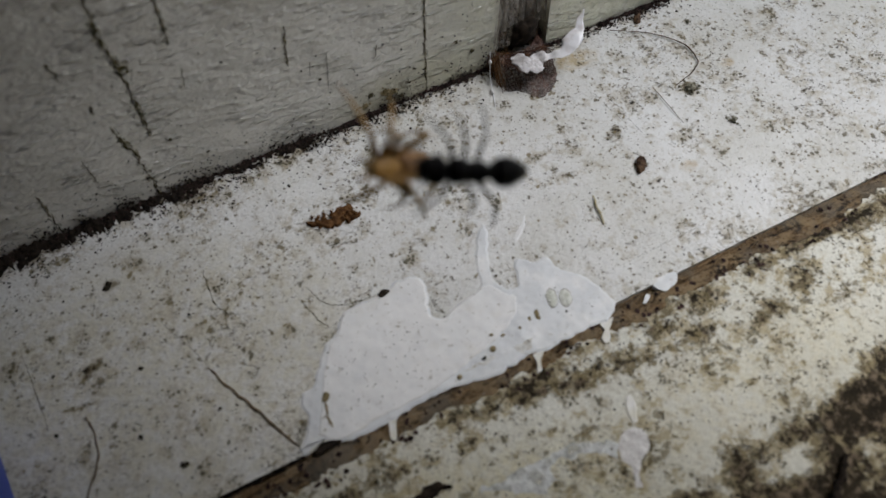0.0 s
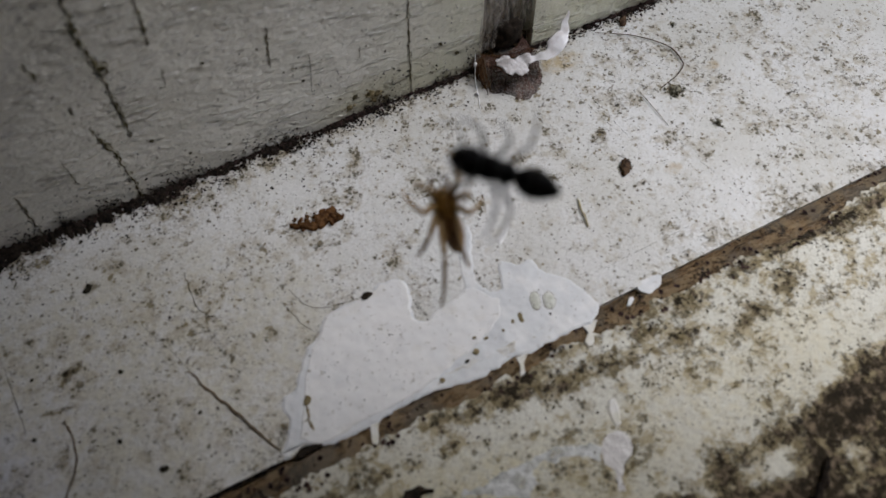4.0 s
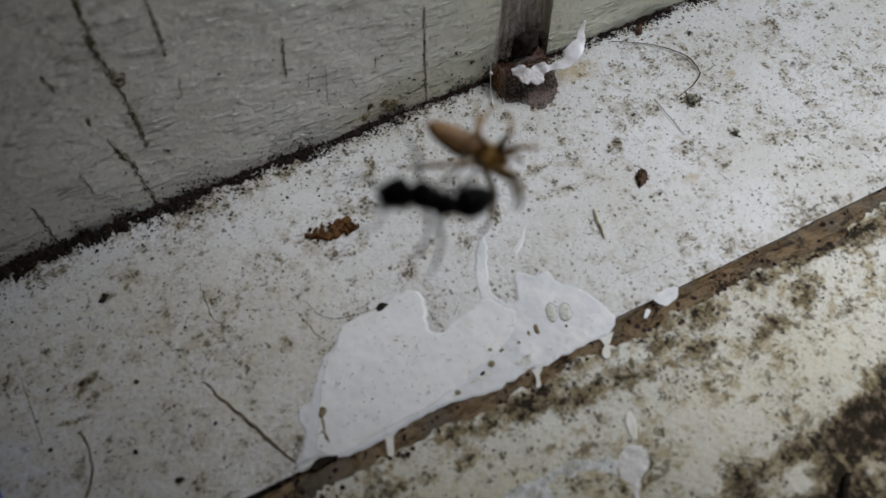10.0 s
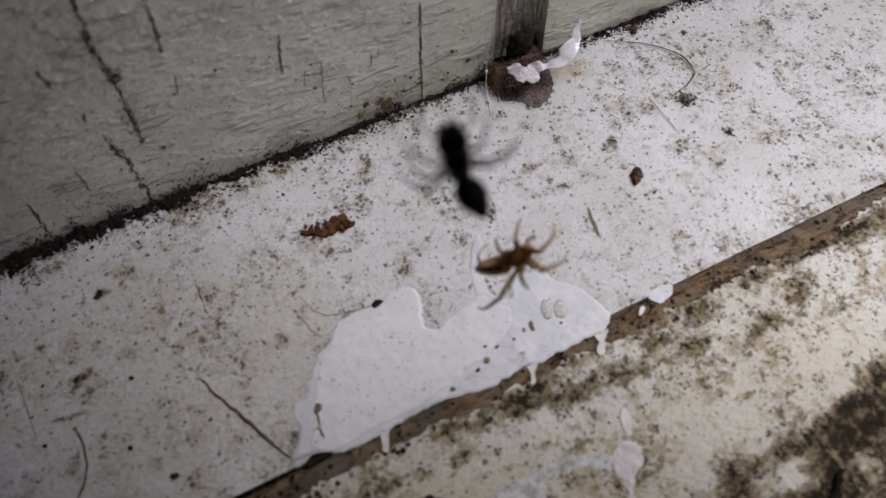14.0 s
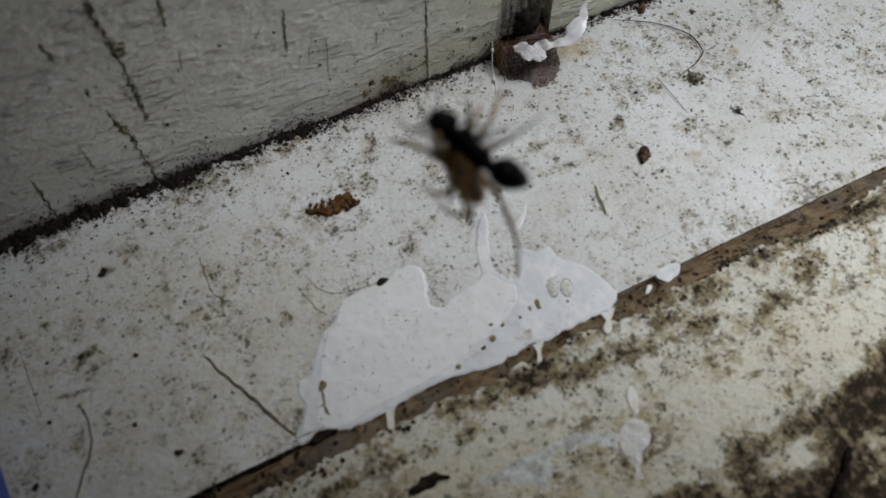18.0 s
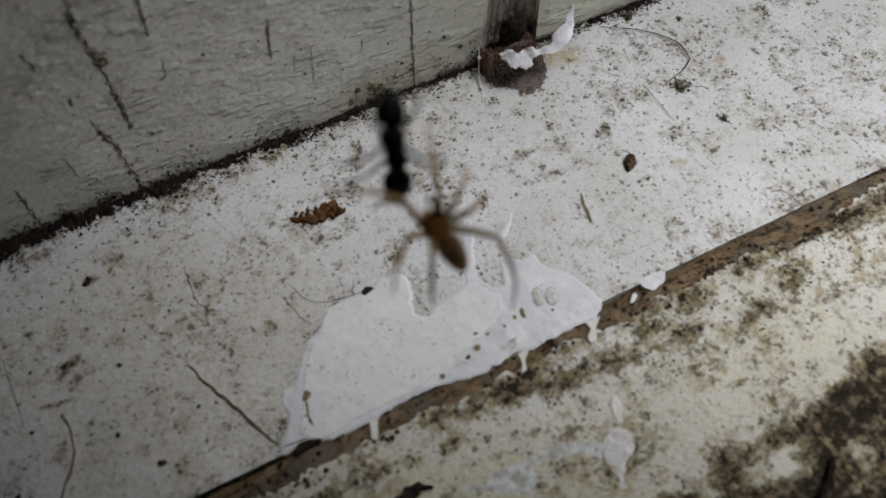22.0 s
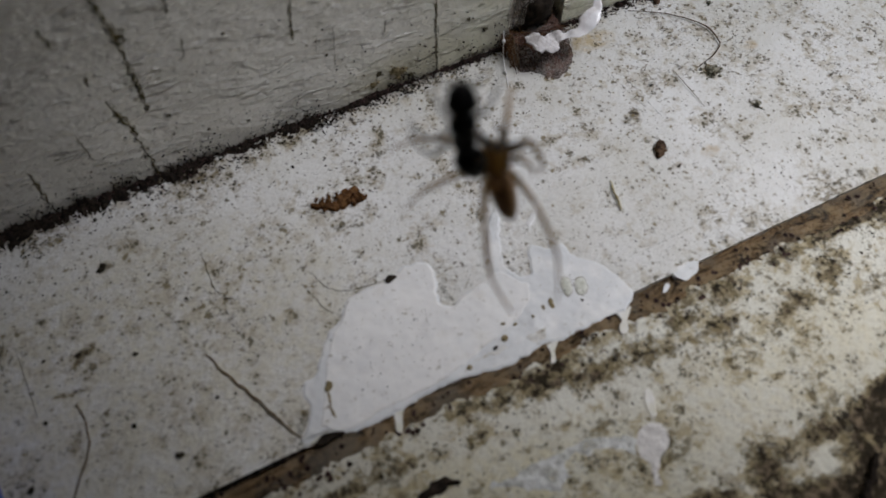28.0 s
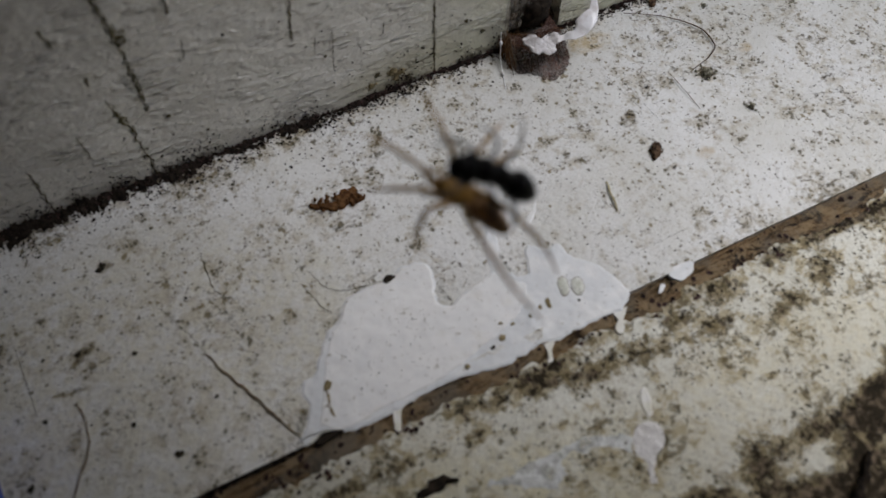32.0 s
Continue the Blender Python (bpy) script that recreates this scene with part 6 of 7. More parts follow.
SPIDER_ROWS = [
    (0, 15.22, -28.17, 28.57, -35.1, -29.8, -175.5), (0.2, 15.67, -29.94, 26.3, -30.3, -9, 149.1), (0.3, 16.29, -31.01, 24.8, -30.3, -5.4, 152.5),
    (0.5, 18.31, -31.81, 21.9, -25.7, -7.5, -166.8), (0.8, 18.06, -27.56, 19.98, -30.7, -7.7, 156.3), (1, 17.14, -25.14, 20.16, -39.4, -37.8, 170.6),
    (1.2, 17.11, -26, 19.52, -36.6, -31.9, 172), (1.5, 18.26, -28.06, 18.73, -30.8, -14.1, 174.4), (1.8, 17.48, -26.63, 19.49, -36.8, -32.6, 174.4),
    (2, 16.71, -26.65, 19.41, -38.1, -35, 175.2), (2.2, 16.98, -26.66, 19.35, -32.3, -23.2, 152.3), (2.5, 17.44, -26.63, 19.35, -31.6, -22.5, 147.6),
    (3.5, 18.44, -28.3, 21.57, -31, -46, 120.3), (4.5, 19.44, -29.97, 23.8, -4.8, -64.6, 71.5), (4.7, 19.37, -29.01, 24.32, -8.5, -62.9, 77.7),
    (5, 19.73, -27.32, 25.42, -7.4, -67.5, 75.1), (5.2, 20.14, -27.15, 25.64, -27.4, -68.5, 106.2), (5.5, 18.75, -26.77, 25.52, 12.4, -74.8, 46.6),
    (5.6, 18.91, -26.52, 25.63, 25.2, -79.3, 31.6), (5.8, 19.25, -26.77, 25.45, 5.9, -79.9, 56.8), (6, 19.82, -26.82, 25.43, -24, -70.1, 101),
    (6.2, 19.61, -26.54, 25.6, -38.9, -84, 109.8), (6.5, 19.12, -27.03, 26.65, -151.5, -85.1, -139.8), (6.8, 20.31, -26.57, 30.89, -4.2, -73.7, 70.7),
    (7, 21.42, -27.02, 32.85, 3.1, -72.2, 60.1), (7.2, 21.18, -27.31, 33.66, 4.8, -68.3, 57.2), (7.5, 19.43, -25.8, 34.38, 71.9, -75.2, -32.3),
    (7.8, 20.59, -26.33, 34.55, 102, -85.7, -44.6), (8, 20.79, -26.4, 34.65, 136.6, -85.4, -77.4), (8.2, 20.48, -26.26, 34.59, 146.9, -82.1, -90),
    (8.5, 19.85, -25.62, 34.7, 105.9, -76.4, -65.8), (8.6, 19.62, -26.26, 34.46, 64.5, -57.8, -58.6), (8.7, 19.39, -26.89, 34.21, 39.1, -40.7, -70.6),
    (9, 17.68, -27.97, 33.54, 20, -13.1, -82), (9.2, 17.62, -27.86, 33.76, 16.4, -8.3, -87.1), (9.5, 19.16, -27.12, 33.74, 4.1, 4, -107.5),
    (9.8, 19.31, -28.58, 31.06, 18.4, -16.8, -87.6), (10, 19.72, -29.03, 29.79, 27.4, -12.3, -63), (10.2, 20.4, -28.72, 28.73, 22.7, -12, -76.4),
    (10.5, 21.37, -25.99, 26.09, 17.7, -0.4, -82.9), (10.8, 20.26, -31.33, 18.99, 4.5, -6.5, -108.4), (10.9, 20.26, -31.65, 18.14, -6.8, 24.4, -128.8),
    (11, 19.55, -31.85, 17.45, 24, -17, -77.9), (11.2, 18.53, -30.41, 16.95, 44.7, -43.3, -54.7), (11.4, 18.35, -31.07, 15.82, 34.9, -31.1, -25.5),
    (11.5, 19.59, -31.1, 15.92, 29.2, -52.3, 9.2), (12, 20.77, -31.11, 15.68, 32, -42.5, -3.4), (12.5, 20.25, -30.81, 16.05, 32.3, -24.7, -18.9),
    (13, 20.04, -31.01, 17.53, 27.4, -18.4, 0.7), (13.3, 21.7, -29.97, 16.99, 36, -38.9, -19.7), (13.5, 22.23, -29.9, 16.54, 37.1, -48.9, -11.7),
    (15.5, 22.96, -30.35, 16.38, 32.4, -38, -8.6), (15.7, 22.43, -30.19, 16.59, 41.1, -46.1, -27.1), (16, 21.5, -30, 17.47, 58.6, -56, -55.4),
    (16.3, 21.54, -31.06, 18.77, 59.1, -57.6, -51.1), (16.5, 21.41, -31.95, 19.41, 28, -21, -1.7), (16.8, 19.25, -31.76, 20.55, 46.5, -83.8, 10.7),
    (17, 18.42, -31.76, 21.59, -22, -78.3, 93.7), (17.2, 19.41, -32, 23.51, 62, -78.3, -14.9), (17.5, 20.24, -32.26, 26.86, 81, -78.2, -36.6),
    (17.7, 18.95, -33.21, 27.42, -53.6, -80.3, 131.6), (18, 17.55, -31.6, 28.95, -38.2, -60.9, 132.3), (18.2, 17.91, -31.65, 29.3, -25.7, -67.8, 105.6),
    (18.5, 19.38, -30.68, 30.31, -59.3, -88.1, 127.2), (18.8, 18.37, -30.96, 30, -28.3, -74.5, 105), (19, 18.12, -31.01, 29.96, -7.1, -54.4, 77.7),
    (19.2, 17.98, -30.98, 29.83, -12.1, -54.9, 86.7), (19.5, 17.65, -31.3, 29.39, -25.5, -51.9, 113.2), (19.8, 18.32, -31.28, 29.43, -49.2, -72.3, 136.2),
    (20, 18.44, -31.7, 29.14, -72.7, -73.3, 165.6), (20.2, 18.74, -31.48, 29.12, -53.5, -73.2, 140.9), (20.5, 18.48, -30.24, 29.28, -45.4, -75.4, 127.1),
    (20.8, 18.36, -32.78, 28.02, -38, -66.8, 125.2), (21, 17.66, -34.16, 27.19, 13.8, -68.8, 43.1), (21.2, 17.02, -34.09, 26.85, -15.5, -65.6, 89.6),
    (21.5, 16.49, -34.66, 26.13, -22.5, -47.5, 108.8), (21.8, 16.62, -33.72, 26.96, -34, -61.7, 123.3), (22, 16.78, -33.49, 27.3, -41.1, -64, 133.6),
    (22.3, 17.32, -34.3, 27.36, -36, -58.3, 129.5), (22.5, 17.32, -34.12, 27.68, -30.3, -54.1, 121.2), (22.8, 17.28, -33.96, 27.92, -38.7, -58, 134.6),
    (23, 17.1, -34.05, 27.91, -47, -62.1, 145.4), (23.2, 17.35, -33.63, 28.28, -32.3, -62.6, 118.9), (23.5, 17.61, -33.48, 28.44, -3.2, -35.6, 70.9),
    (23.7, 17.45, -33.23, 28.34, -10.6, -59.1, 82.9), (24, 17.23, -33.02, 28.03, -19.2, -52.8, 100.2), (24.2, 17.43, -33.02, 27.92, -19.1, -57, 98.7),
    (24.5, 17.66, -32.81, 27.82, -10.8, -34.5, 86.1), (24.7, 17.23, -32.49, 27.81, -30, -66.7, 112.5), (24.85, 16.82, -32.66, 27.54, -53.7, -84.5, 125.7),
    (25, 16.41, -32.83, 27.29, 70.5, -84.4, -14.9), (25.15, 17.1, -33.13, 27.33, -43.9, -81.6, 118.2), (25.3, 17.78, -33.42, 27.42, -24.3, -59.5, 107.5),
    (25.5, 18.69, -34.03, 27.46, -12.5, -30.8, 90.3), (27.5, 18.62, -33.46, 26.16, 0.7, -35.7, 64.1), (27.8, 18.03, -32.16, 26.55, -9.9, -54.6, 83.3),
    (28, 18.5, -31.37, 27.09, -16.3, -65.1, 91.8), (28.3, 17.92, -33.35, 25.99, -13.4, -48.3, 90.8), (28.5, 17.13, -34.01, 25.61, -8.7, -31.7, 82.6),
    (29, 17.21, -33.22, 26.64, -19.6, -66.3, 96.8), (29.3, 17.21, -33.23, 26.26, -9.6, -58.1, 81.9), (29.5, 17.16, -33.11, 26.21, -3.1, -35, 70.8),
    (30, 16.96, -33.06, 25.82, -9.3, -41.4, 82.8), (30.3, 17.23, -32.09, 26.6, -23.4, -48, 111.1), (30.5, 16.91, -32.51, 26.46, -19.7, -39.5, 105.4),
    (31, 17.29, -31.7, 26.6, -23.3, -58.5, 106.6), (31.3, 17.38, -31.21, 26.97, -25, -48.3, 114.1), (31.5, 16.93, -31.35, 26.84, -23.3, -47.8, 110.5),
    (32, 16.7, -31.84, 26.89, -31.2, -25.9, 144.1),
]
ABDOMEN_ROWS = [
    (0, 0, -13.7, 8.7), (0.2, -0, -28.6, 0.4), (0.3, -0, -8.6, -0.5), (0.5, -0, -11.1, -0.4), (0.8, 0, -23.3, -2.4), (1, -0, -9.3, -4.4), (1.2, 0, -7.7, -2.4),
    (1.5, -0, -13.4, 0.3), (1.8, 0, 12, 0.4), (2, 0, 26.5, 1.9), (2.2, -0, 5.5, 2.4), (2.5, 0, -18.5, 0.4), (4.5, 0, -8.6, 0.2), (4.7, -0, -13.2, -14.7),
    (5, 0, -5.1, -40.8), (5.2, 0, -14.8, -21.2), (5.5, -0, -6.4, -0.2), (5.6, 0, 18, -2.4), (5.8, 0, 14.6, -3.9), (6, -0, 11.2, -5), (6.2, -0, 4.2, -2.8),
    (6.5, -0, -5, 0.2), (6.8, -0, -8.8, 0.9), (7, -0, -13.3, 0.5), (7.2, -0, -9.4, 0.5), (7.5, 0, -3.6, -0.7), (7.8, 0, 7.6, -1.1), (8, 0, 13.1, -2.4),
    (8.2, -0, 8.6, -1.6), (8.5, -0, -2.5, -0.5), (8.7, 0, 4.5, -3.1), (9, 0, 16.7, 6.3), (9.2, 0, 11.9, 4.8), (9.5, 0, -6.9, -0.6), (9.8, 0, 14, -1),
    (10, 0, 35.1, -4.3), (10.2, 0, 17.7, -1.4), (10.5, 0, -9.8, -1.2), (10.8, 0, 12.7, 14.6), (10.9, 0, -34.6, 16.1), (11, -0, -16, 9), (11.2, -0, 14, -14.1),
    (11.4, 0, -3.7, -19.4), (11.5, 0, 16.6, -44.9), (12, -0, 5, -31), (12.5, -0, -16.7, 1.6), (13, 0, -44.6, -49.2), (13.3, 0, -7.2, -39.4), (13.5, 0, -3.9, -35),
    (15.5, -0, -16.2, 4.3), (15.7, -0, -18.2, -2.4), (16, 0, -13.3, -21.2), (16.3, 0, -20.4, -26.5), (16.5, 0, -38.2, -63.6), (16.8, 0, -5.8, -3.6),
    (17, -0, -11.4, 1), (17.2, -0, 2.8, -8.7), (17.5, -0, -3, 0.3), (17.7, 0, -4.5, -0.4), (18, -0, -14.6, -2.2), (18.2, -0, -4.7, -5.2), (18.5, -0, 21.4, 1.2),
    (18.8, 0, 2.3, 2.6), (19, 0, -6.2, 4.4), (19.2, -0, -4.8, 2.2), (19.5, -0, -10.9, 0.8), (19.8, 0, 5.7, -5.9), (20, -0, 5.7, -8.9), (20.2, 0, 7.2, -7.9),
    (20.5, 0, -4.2, 0.3), (20.8, 0, 8.3, -12.2), (21, 0, 41, -16.1), (21.2, -0, 9, -10.6), (21.5, -0, -11.5, 0), (21.8, -0, -3.6, -1.3), (22, -0, -1, -1.8),
    (22.3, 0, 2.1, -2), (22.5, -0, -7.8, 0.2), (22.8, 0, 27.5, -8), (23, 0, 50.4, -17), (23.2, -0, 22.2, -2.8), (23.5, -0, -25.2, 1.6), (23.7, -0, -3.8, -4.6),
    (24, 0, 3.2, -12.8), (24.2, -0, -2.3, -7.5), (24.5, 0, -25.7, 2), (24.7, 0, -4.2, 1.2), (24.85, 0, -1.4, -1.1), (25, 0, -5.3, -3.4), (25.15, 0, -1.4, -1.1),
    (25.3, 0, -5.4, 1.1), (25.5, -0, -25.4, 3.3), (27.5, -0, -25.9, 2.9), (27.8, -0, -6.9, 4.9), (28, -0, -0.5, 5.5), (28.3, -0, -3, 1.8), (28.5, -0, -25.9, 1.7),
    (29, 0, 39.2, -18.7), (29.3, 0, 15.4, -9.7), (29.5, -0, -25.7, 1.1), (30, 0, -3.4, -14.8), (30.3, 0, -8.7, -7.3), (30.5, -0, -17.1, 1.1), (31, -0, 8.9, -9.5),
    (31.3, 0, 0.3, -7.9), (31.5, 0, -12.6, 0.8), (32, 0, -10.6, -19),
]
LEG_ROWS = [
    [(0, 0, -62, 28, 128), (1, 28, -26, 19, 110), (2, 4, -23, 12, 113), (5, 38, -48, 1, 151), (5.5, 13, -37, -16, 138), (6, -12, -33, -35, 125), (6.5, -1, -46, -7, 127), (7, 0, -62, 28, 128), (8, 0, -62, 28, 128), (9, 5, -11, -14, 115), (10, 24, -36, 12, 128), (11, 0, -62, 28, 128), (11.5, 15, -22, -2, 103), (12, 10, 19, -20, 78), (12.5, 10, -19, -26, 99), (13, 17, -56, -37, 121), (14.5, 10, -14, -30, 111), (16, 7, 29, -28, 102), (16.5, 22, -4, -4, 125), (17, 23, -39, 17, 149), (18, -5, -23, -10, 121), (19, 15, -48, -3, 123), (20, -24, -4, -7, 99), (20.5, 6, -21, 18, 106), (21, 32, -47, 35, 113), (22, 73, 6, 2, 45), (23, 43, 6, -11, 66), (24, 18, -20, -12, 67), (25, 0, -62, 28, 128), (28, 0, -62, 28, 128), (28.5, 24, -32, 0, 86), (29, 29, 2, -11, 44), (30, 28, 5, -6, 33), (31, 4, 3, 5, 61), (32, 16, -10, -26, 46)],
    [(0, 23, -46, 117, 86), (1, 52, -48, 56, 91), (2, 34, -40, 36, 120), (5, 0, -62, 58, 128), (6, 60, -36, 15, 142), (7, 0, -62, 58, 128), (8, 0, -62, 58, 128), (8.5, 62, -56, 25, 127), (9, 103, -39, 16, 126), (10, 71, -45, 34, 126), (11, 0, -62, 58, 128), (12, 19, -11, 10, 108), (13, 0, -62, 58, 128), (14.5, 25, -31, 16, 126), (16, 23, 4, -7, 123), (16.5, 25, -31, 16, 126), (17, 0, -62, 58, 128), (18, 21, -7, 16, 96), (18.5, 38, -36, 32, 119), (19, 53, -67, 41, 142), (19.5, 47, -11, 43, 84), (20, 42, 45, 39, 25), (20.5, 40, 3, 44, 57), (21, 35, -39, 50, 89), (22, 30, 11, 2, 95), (23, 49, 17, 12, 86), (24, 41, -34, 23, 43), (25, 0, -62, 58, 128), (26.5, 44, -21, 38, 84), (28, 74, 20, 50, 39), (28.5, 59, -8, 34, 88), (29, 52, -39, 23, 137), (30, 13, -53, 28, 117), (31, 18, -20, 41, 60), (32, 13, -23, 6, 71)],
    [(0, 0, -62, 100, 128), (1, -33, -26, 131, 16), (1.5, 5, -50, 117, 62), (2, 69, -57, 72, 108), (5, -8, -30, 148, 49), (5.5, 10, -48, 85, 96), (6, 41, -42, 11, 143), (7, 0, -62, 100, 128), (8, 0, -62, 100, 128), (9, 120, -52, 30, 121), (10, 144, -82, -13, 111), (11, 0, -62, 100, 128), (11.5, 45, -25, 43, 101), (12, 47, 23, 19, 74), (12.5, 45, -25, 43, 101), (13, 0, -62, 100, 128), (16, 108, -52, 22, 135), (16.5, 24, -69, 93, 96), (17, -31, -40, 135, 56), (18, 0, -62, 100, 128), (19, 0, -62, 100, 128), (20, 0, 5, 85, -6), (21, 4, -31, 135, 66), (21.5, 60, -48, 81, 70), (22, 109, -23, 35, 74), (23, 68, -17, 39, 66), (24, 35, -34, 65, 55), (24.5, 94, -12, 68, 61), (25, 151, -2, 88, 66), (28, 95, -2, 95, 8), (29, 74, 16, 65, 59), (30, 32, -26, 71, 69), (31, 58, -15, 63, 62), (32, 42, -18, 34, 90)],
    [(0, 0, -62, 146, 128), (1, -34, -37, 157, 34), (2, 9, -65, 163, 68), (5, -9, -33, 164, 40), (6, 0, -62, 146, 128), (6.5, -59, -50, 175, 82), (7, -96, -30, 178, 36), (7.5, -59, -50, 175, 82), (8, 0, -62, 146, 128), (9, 0, -62, 146, 128), (10, 109, -77, -4, 140), (11, 0, -62, 146, 128), (11.5, 40, -53, 79, 115), (12, 49, -30, 41, 102), (12.5, 40, -53, 79, 115), (13, 0, -62, 146, 128), (16, 0, -62, 146, 128), (17, -59, -52, -174, 35), (18, 0, -62, 146, 128), (19, 0, -62, 146, 128), (20, 107, -39, 51, 90), (21, -59, -89, -117, 112), (22, 128, -60, 20, 119), (23, 111, -66, 34, 105), (24, 29, -57, 98, 51), (25, 68, -41, 40, 130), (26, 84, -25, 79, 91), (27, 106, -22, 119, 53), (28, 126, -33, 158, 14), (28.5, 93, -41, 122, 49), (29, 65, -63, 89, 84), (30, 8, -34, 154, 68), (31, 64, -61, 95, 39), (32, 39, -43, 130, 14)],
    [(0, -38, -43, -43, 81), (1, -27, -27, -42, 91), (2, -31, -35, -22, 87), (5, 21, -32, -26, 128), (6, -24, -50, -27, 131), (7, 0, -62, -28, 128), (8, 0, -62, -28, 128), (9, 0, -9, -4, 107), (10, -26, -26, 1, 118), (11, 16, -52, -48, 124), (12, -25, -43, -24, 124), (13, 28, -76, -83, 127), (14.5, -1, -28, -35, 117), (16, 10, 21, -13, 107), (16.5, -37, -0, -30, 123), (17, -83, -26, -26, 138), (18, -38, -31, -37, 118), (19, -4, -44, 1, 122), (20, -44, -24, -10, 122), (21, 7, -16, 16, 62), (22, -19, -21, -15, 76), (23, -55, -46, -20, 135), (24, 7, -39, -41, 80), (24.5, -34, 1, -17, 83), (25, -69, 47, -23, 87), (26.5, -40, 10, -6, 96), (28, -19, -30, -7, 106), (29, -21, -20, -32, 49), (30, -4, -34, -39, 31), (31, -3, -19, -42, 59), (32, -3, -52, -46, 78)],
    [(0, -53, -62, -62, 93), (1, -80, -56, -36, 129), (2, -37, -44, -47, 111), (5, -93, -53, -35, 167), (6, -124, -56, -19, 167), (6.5, -66, -64, -34, 148), (7, 0, -62, -58, 128), (8, 0, -62, -58, 128), (9, -8, -21, -10, 125), (10, -22, -17, -8, 109), (11, -50, -37, -16, 128), (12, -43, -34, -58, 92), (13, 0, -62, -58, 128), (16, -88, -27, -11, 152), (17, -37, -25, -18, 124), (18, -24, -21, -63, 75), (19, -7, -49, -41, 117), (19.5, -50, -54, -35, 122), (20, -97, -55, -24, 127), (20.5, -49, -41, -39, 107), (21, -13, -25, -37, 86), (22, -42, -36, -31, 107), (23, -41, -4, -71, 62), (23.5, -22, -32, -59, 95), (24, 0, -62, -58, 128), (25, -53, -21, -23, 131), (28, -84, -37, -50, 123), (29, -41, -26, -36, 115), (30, -12, -44, -54, 102), (31, -27, -27, -77, 90), (32, -18, -13, -102, 53)],
    [(0, 0, -62, -100, 128), (1, -53, -64, -87, 94), (2, -59, -61, -69, 106), (5, 0, -62, -100, 128), (5.5, -33, -43, -120, 95), (6, -66, -34, -146, 62), (6.5, -33, -43, -120, 95), (7, 0, -62, -100, 128), (8, 0, -62, -100, 128), (9, 0, -62, -100, 128), (9.5, -57, -26, -50, 87), (10, -76, 23, -43, 46), (10.5, -78, -25, -49, 77), (11, -71, -73, -61, 108), (11.5, -58, -46, -96, 88), (12, -65, -20, -116, 67), (12.5, -36, -47, -108, 99), (13, 19, -71, -132, 130), (16, -94, -49, -68, 100), (17, -88, -78, -55, 117), (18, -35, -17, -98, 60), (19, 3, -30, -77, 85), (19.5, -53, -36, -94, 78), (20, -117, -52, -98, 72), (20.33, 164, -42, -65, 61), (20.67, 109, -18, -65, 50), (21, 58, -3, -85, 40), (21.5, 12, -25, -84, 68), (22, -45, -38, -63, 96), (23, -60, -36, -64, 96), (24, -17, -49, -74, 105), (25, 0, -62, -100, 128), (28, -90, -56, -45, 129), (29, -29, -49, -75, 100), (30, -15, -29, -78, 87), (31, -53, -55, -65, 87), (32, -6, -19, -126, 45)],
    [(0, 0, -62, -146, 128), (1, -110, -80, -33, 130), (2, -65, -68, -78, 118), (3.5, -3, -59, -166, 96), (5, 5, -31, 158, 73), (6, -28, -78, -166, 108), (7, 0, -62, -146, 128), (8, 0, -62, -146, 128), (9, 0, -62, -146, 128), (10, -77, -70, -79, 102), (11, -45, -47, -86, 96), (12, -76, -65, -115, 92), (13, -22, -8, -154, 50), (14.5, -17, -61, -162, 87), (16, 142, -65, 36, 125), (17, -98, -80, -90, 109), (18, -35, -42, -178, 32), (19, -77, -16, -120, 60), (19.5, -96, -47, -101, 77), (20, -153, -63, -43, 93), (21, -31, -61, -120, 103), (22, -89, -34, -126, 63), (23, -130, -57, -101, 74), (24, -89, -60, -124, 42), (25, -91, -57, -54, 95), (26.5, -86, -58, -100, 57), (28, -82, -56, -145, 19), (29, -61, -40, -128, 77), (30, -63, -14, -131, 68), (31, -90, -68, -123, 39), (32, -26, -22, 169, 30)],
]
# end of creature rows


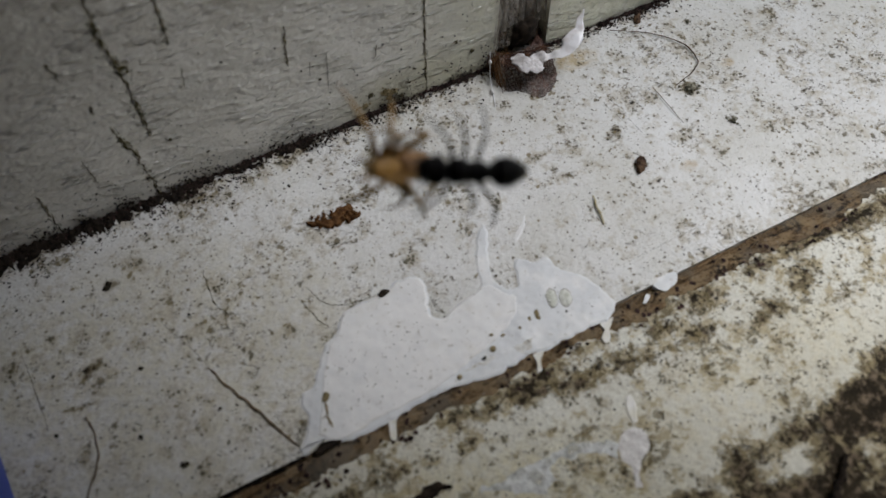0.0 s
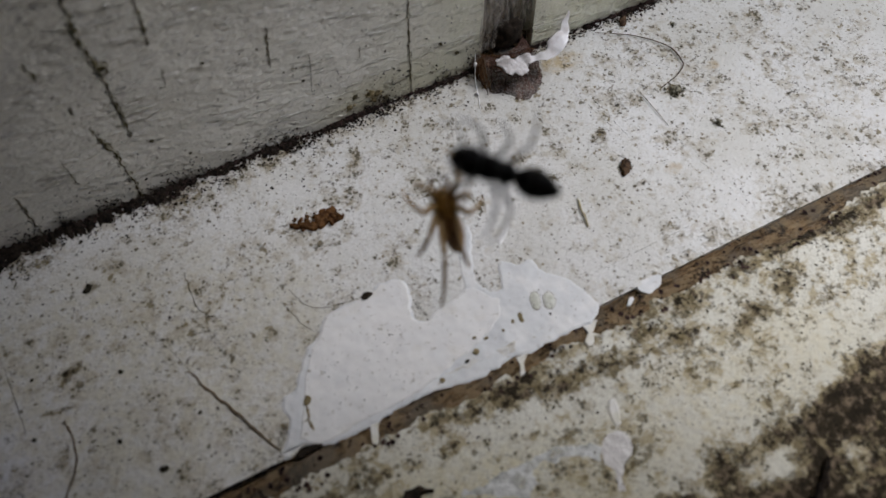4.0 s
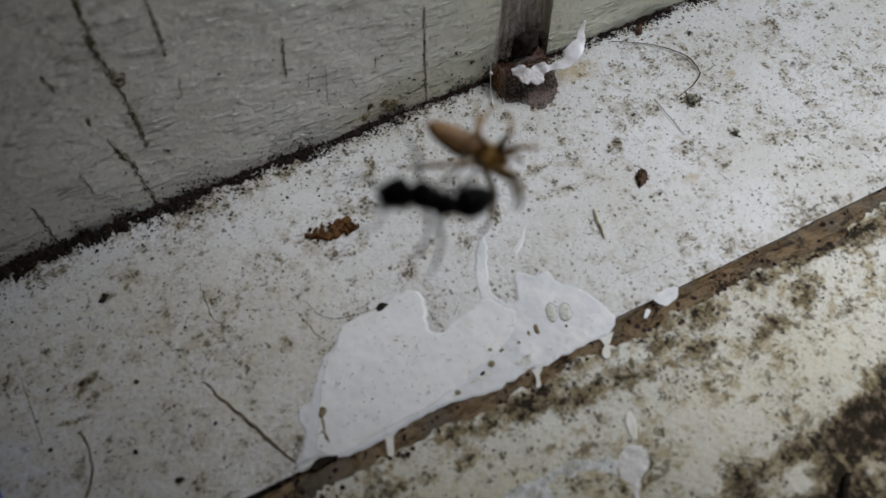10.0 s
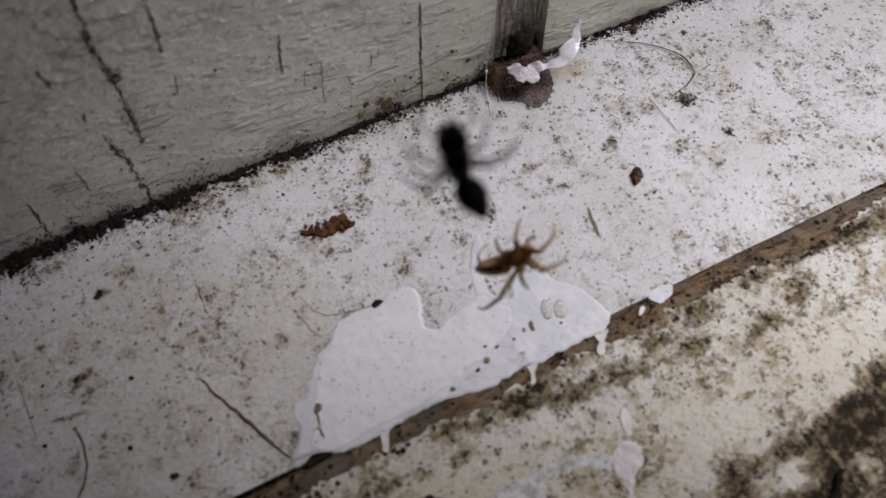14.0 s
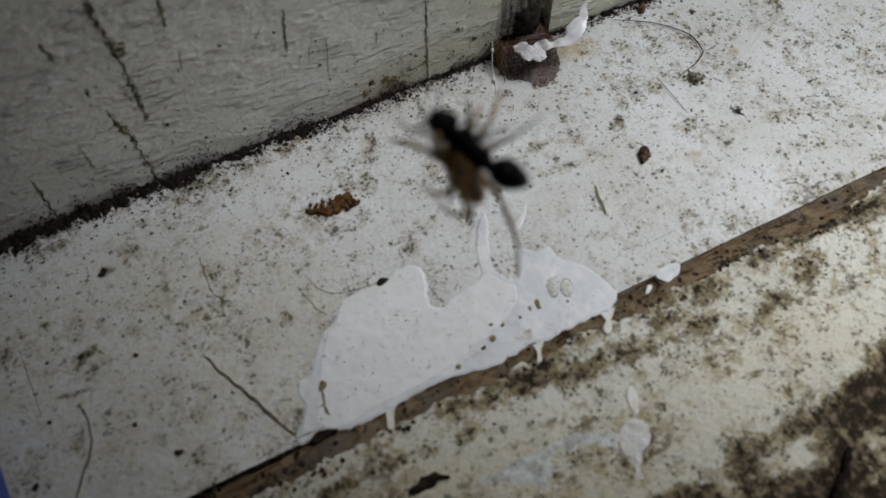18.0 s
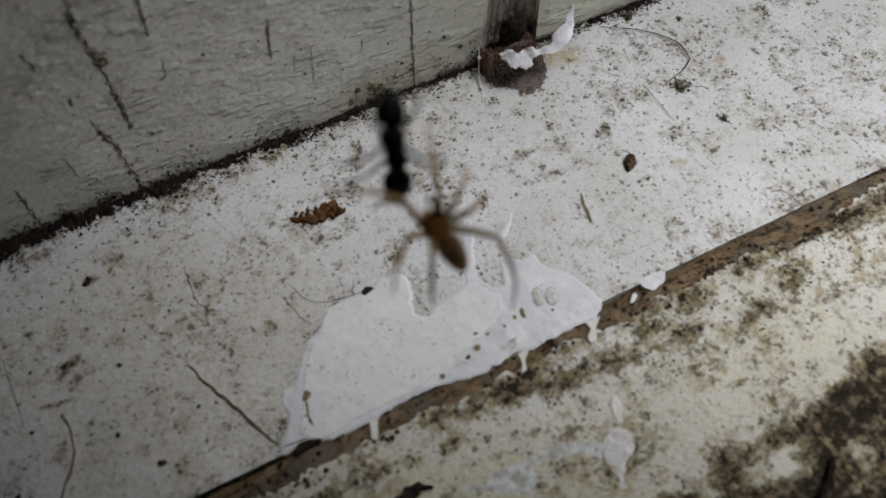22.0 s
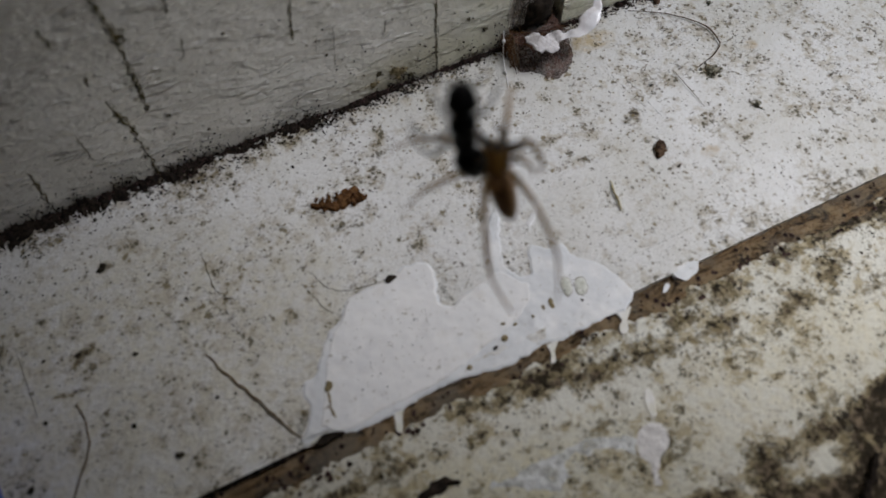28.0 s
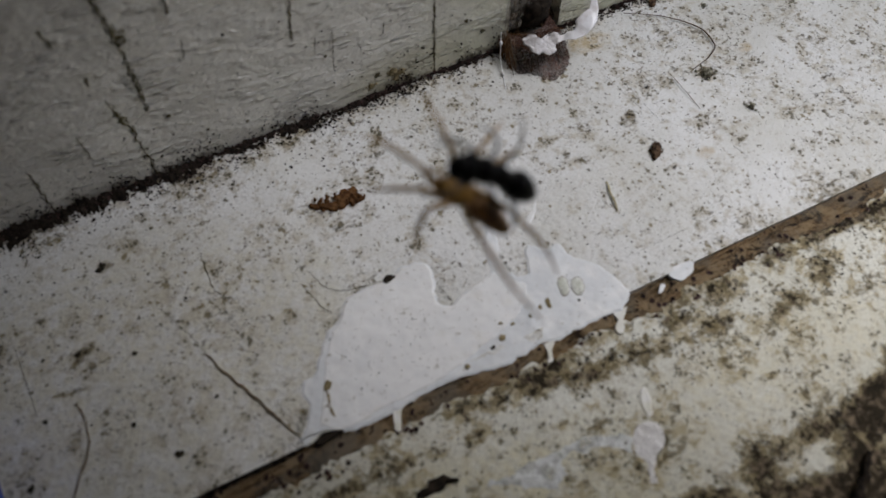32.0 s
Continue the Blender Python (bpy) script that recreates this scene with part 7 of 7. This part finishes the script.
def motions():
    walk(ant, [(t, pose(x * MM, y * MM, z * MM, rx, ry, rz)) for t, x, y, z, rx, ry, rz in ANT_ROWS])
    walk(ant_head, [(t, pose(1.1 * MM, 0, 0, rx, ry, rz)) for t, rx, ry, rz in ANT_HEAD_ROWS])
    walk(gaster, [(t, pose(-1.15 * MM, 0, 0, rx, ry, rz)) for t, rx, ry, rz in ANT_TAIL_ROWS])
    walk(spider, [(t, pose(x * MM, y * MM, z * MM, rx, ry, rz)) for t, x, y, z, rx, ry, rz in SPIDER_ROWS])
    walk(abdomen, [(t, pose(-0.1 * MM, 0, 0, rx, ry, rz)) for t, rx, ry, rz in ABDOMEN_ROWS])
    walk(line, [(t, pose(x * MM, y * MM, z * MM)) for t, x, y, z, rx, ry, rz in SPIDER_ROWS])
    times = [0.5 * i for i in range(65)]
    for i, (u, v, L, hip, s, yaw) in enumerate(ant_legs):
        rows, low = [], []
        for t in times:
            a = yaw + 22 * math.sin(t * 3.1 + i * 2.3) + 10 * math.sin(t * 7.3 + i)
            rows.append((t, pose(hip[0] * MM, hip[1] * MM, hip[2] * MM, 0, -15 + 12 * math.sin(t * 2.2 + i * 1.7), s * a)))
            low.append((t, pose(L * MM, 0, 0, 0, 50 + 18 * math.sin(t * 2.7 + i), -s * 12)))
        walk(u, rows)
        walk(v, low)
    for (u, v, L, hip, s, yaw), table in zip(spider_legs, LEG_ROWS):
        walk(u, [(t, pose(hip[0] * MM, hip[1] * MM, hip[2] * MM, rx, ry, rz)) for t, rx, ry, rz, bend in table])
        walk(v, [(t, pose(L * MM, 0, 0, 0, bend, 0)) for t, rx, ry, rz, bend in table])


motions()
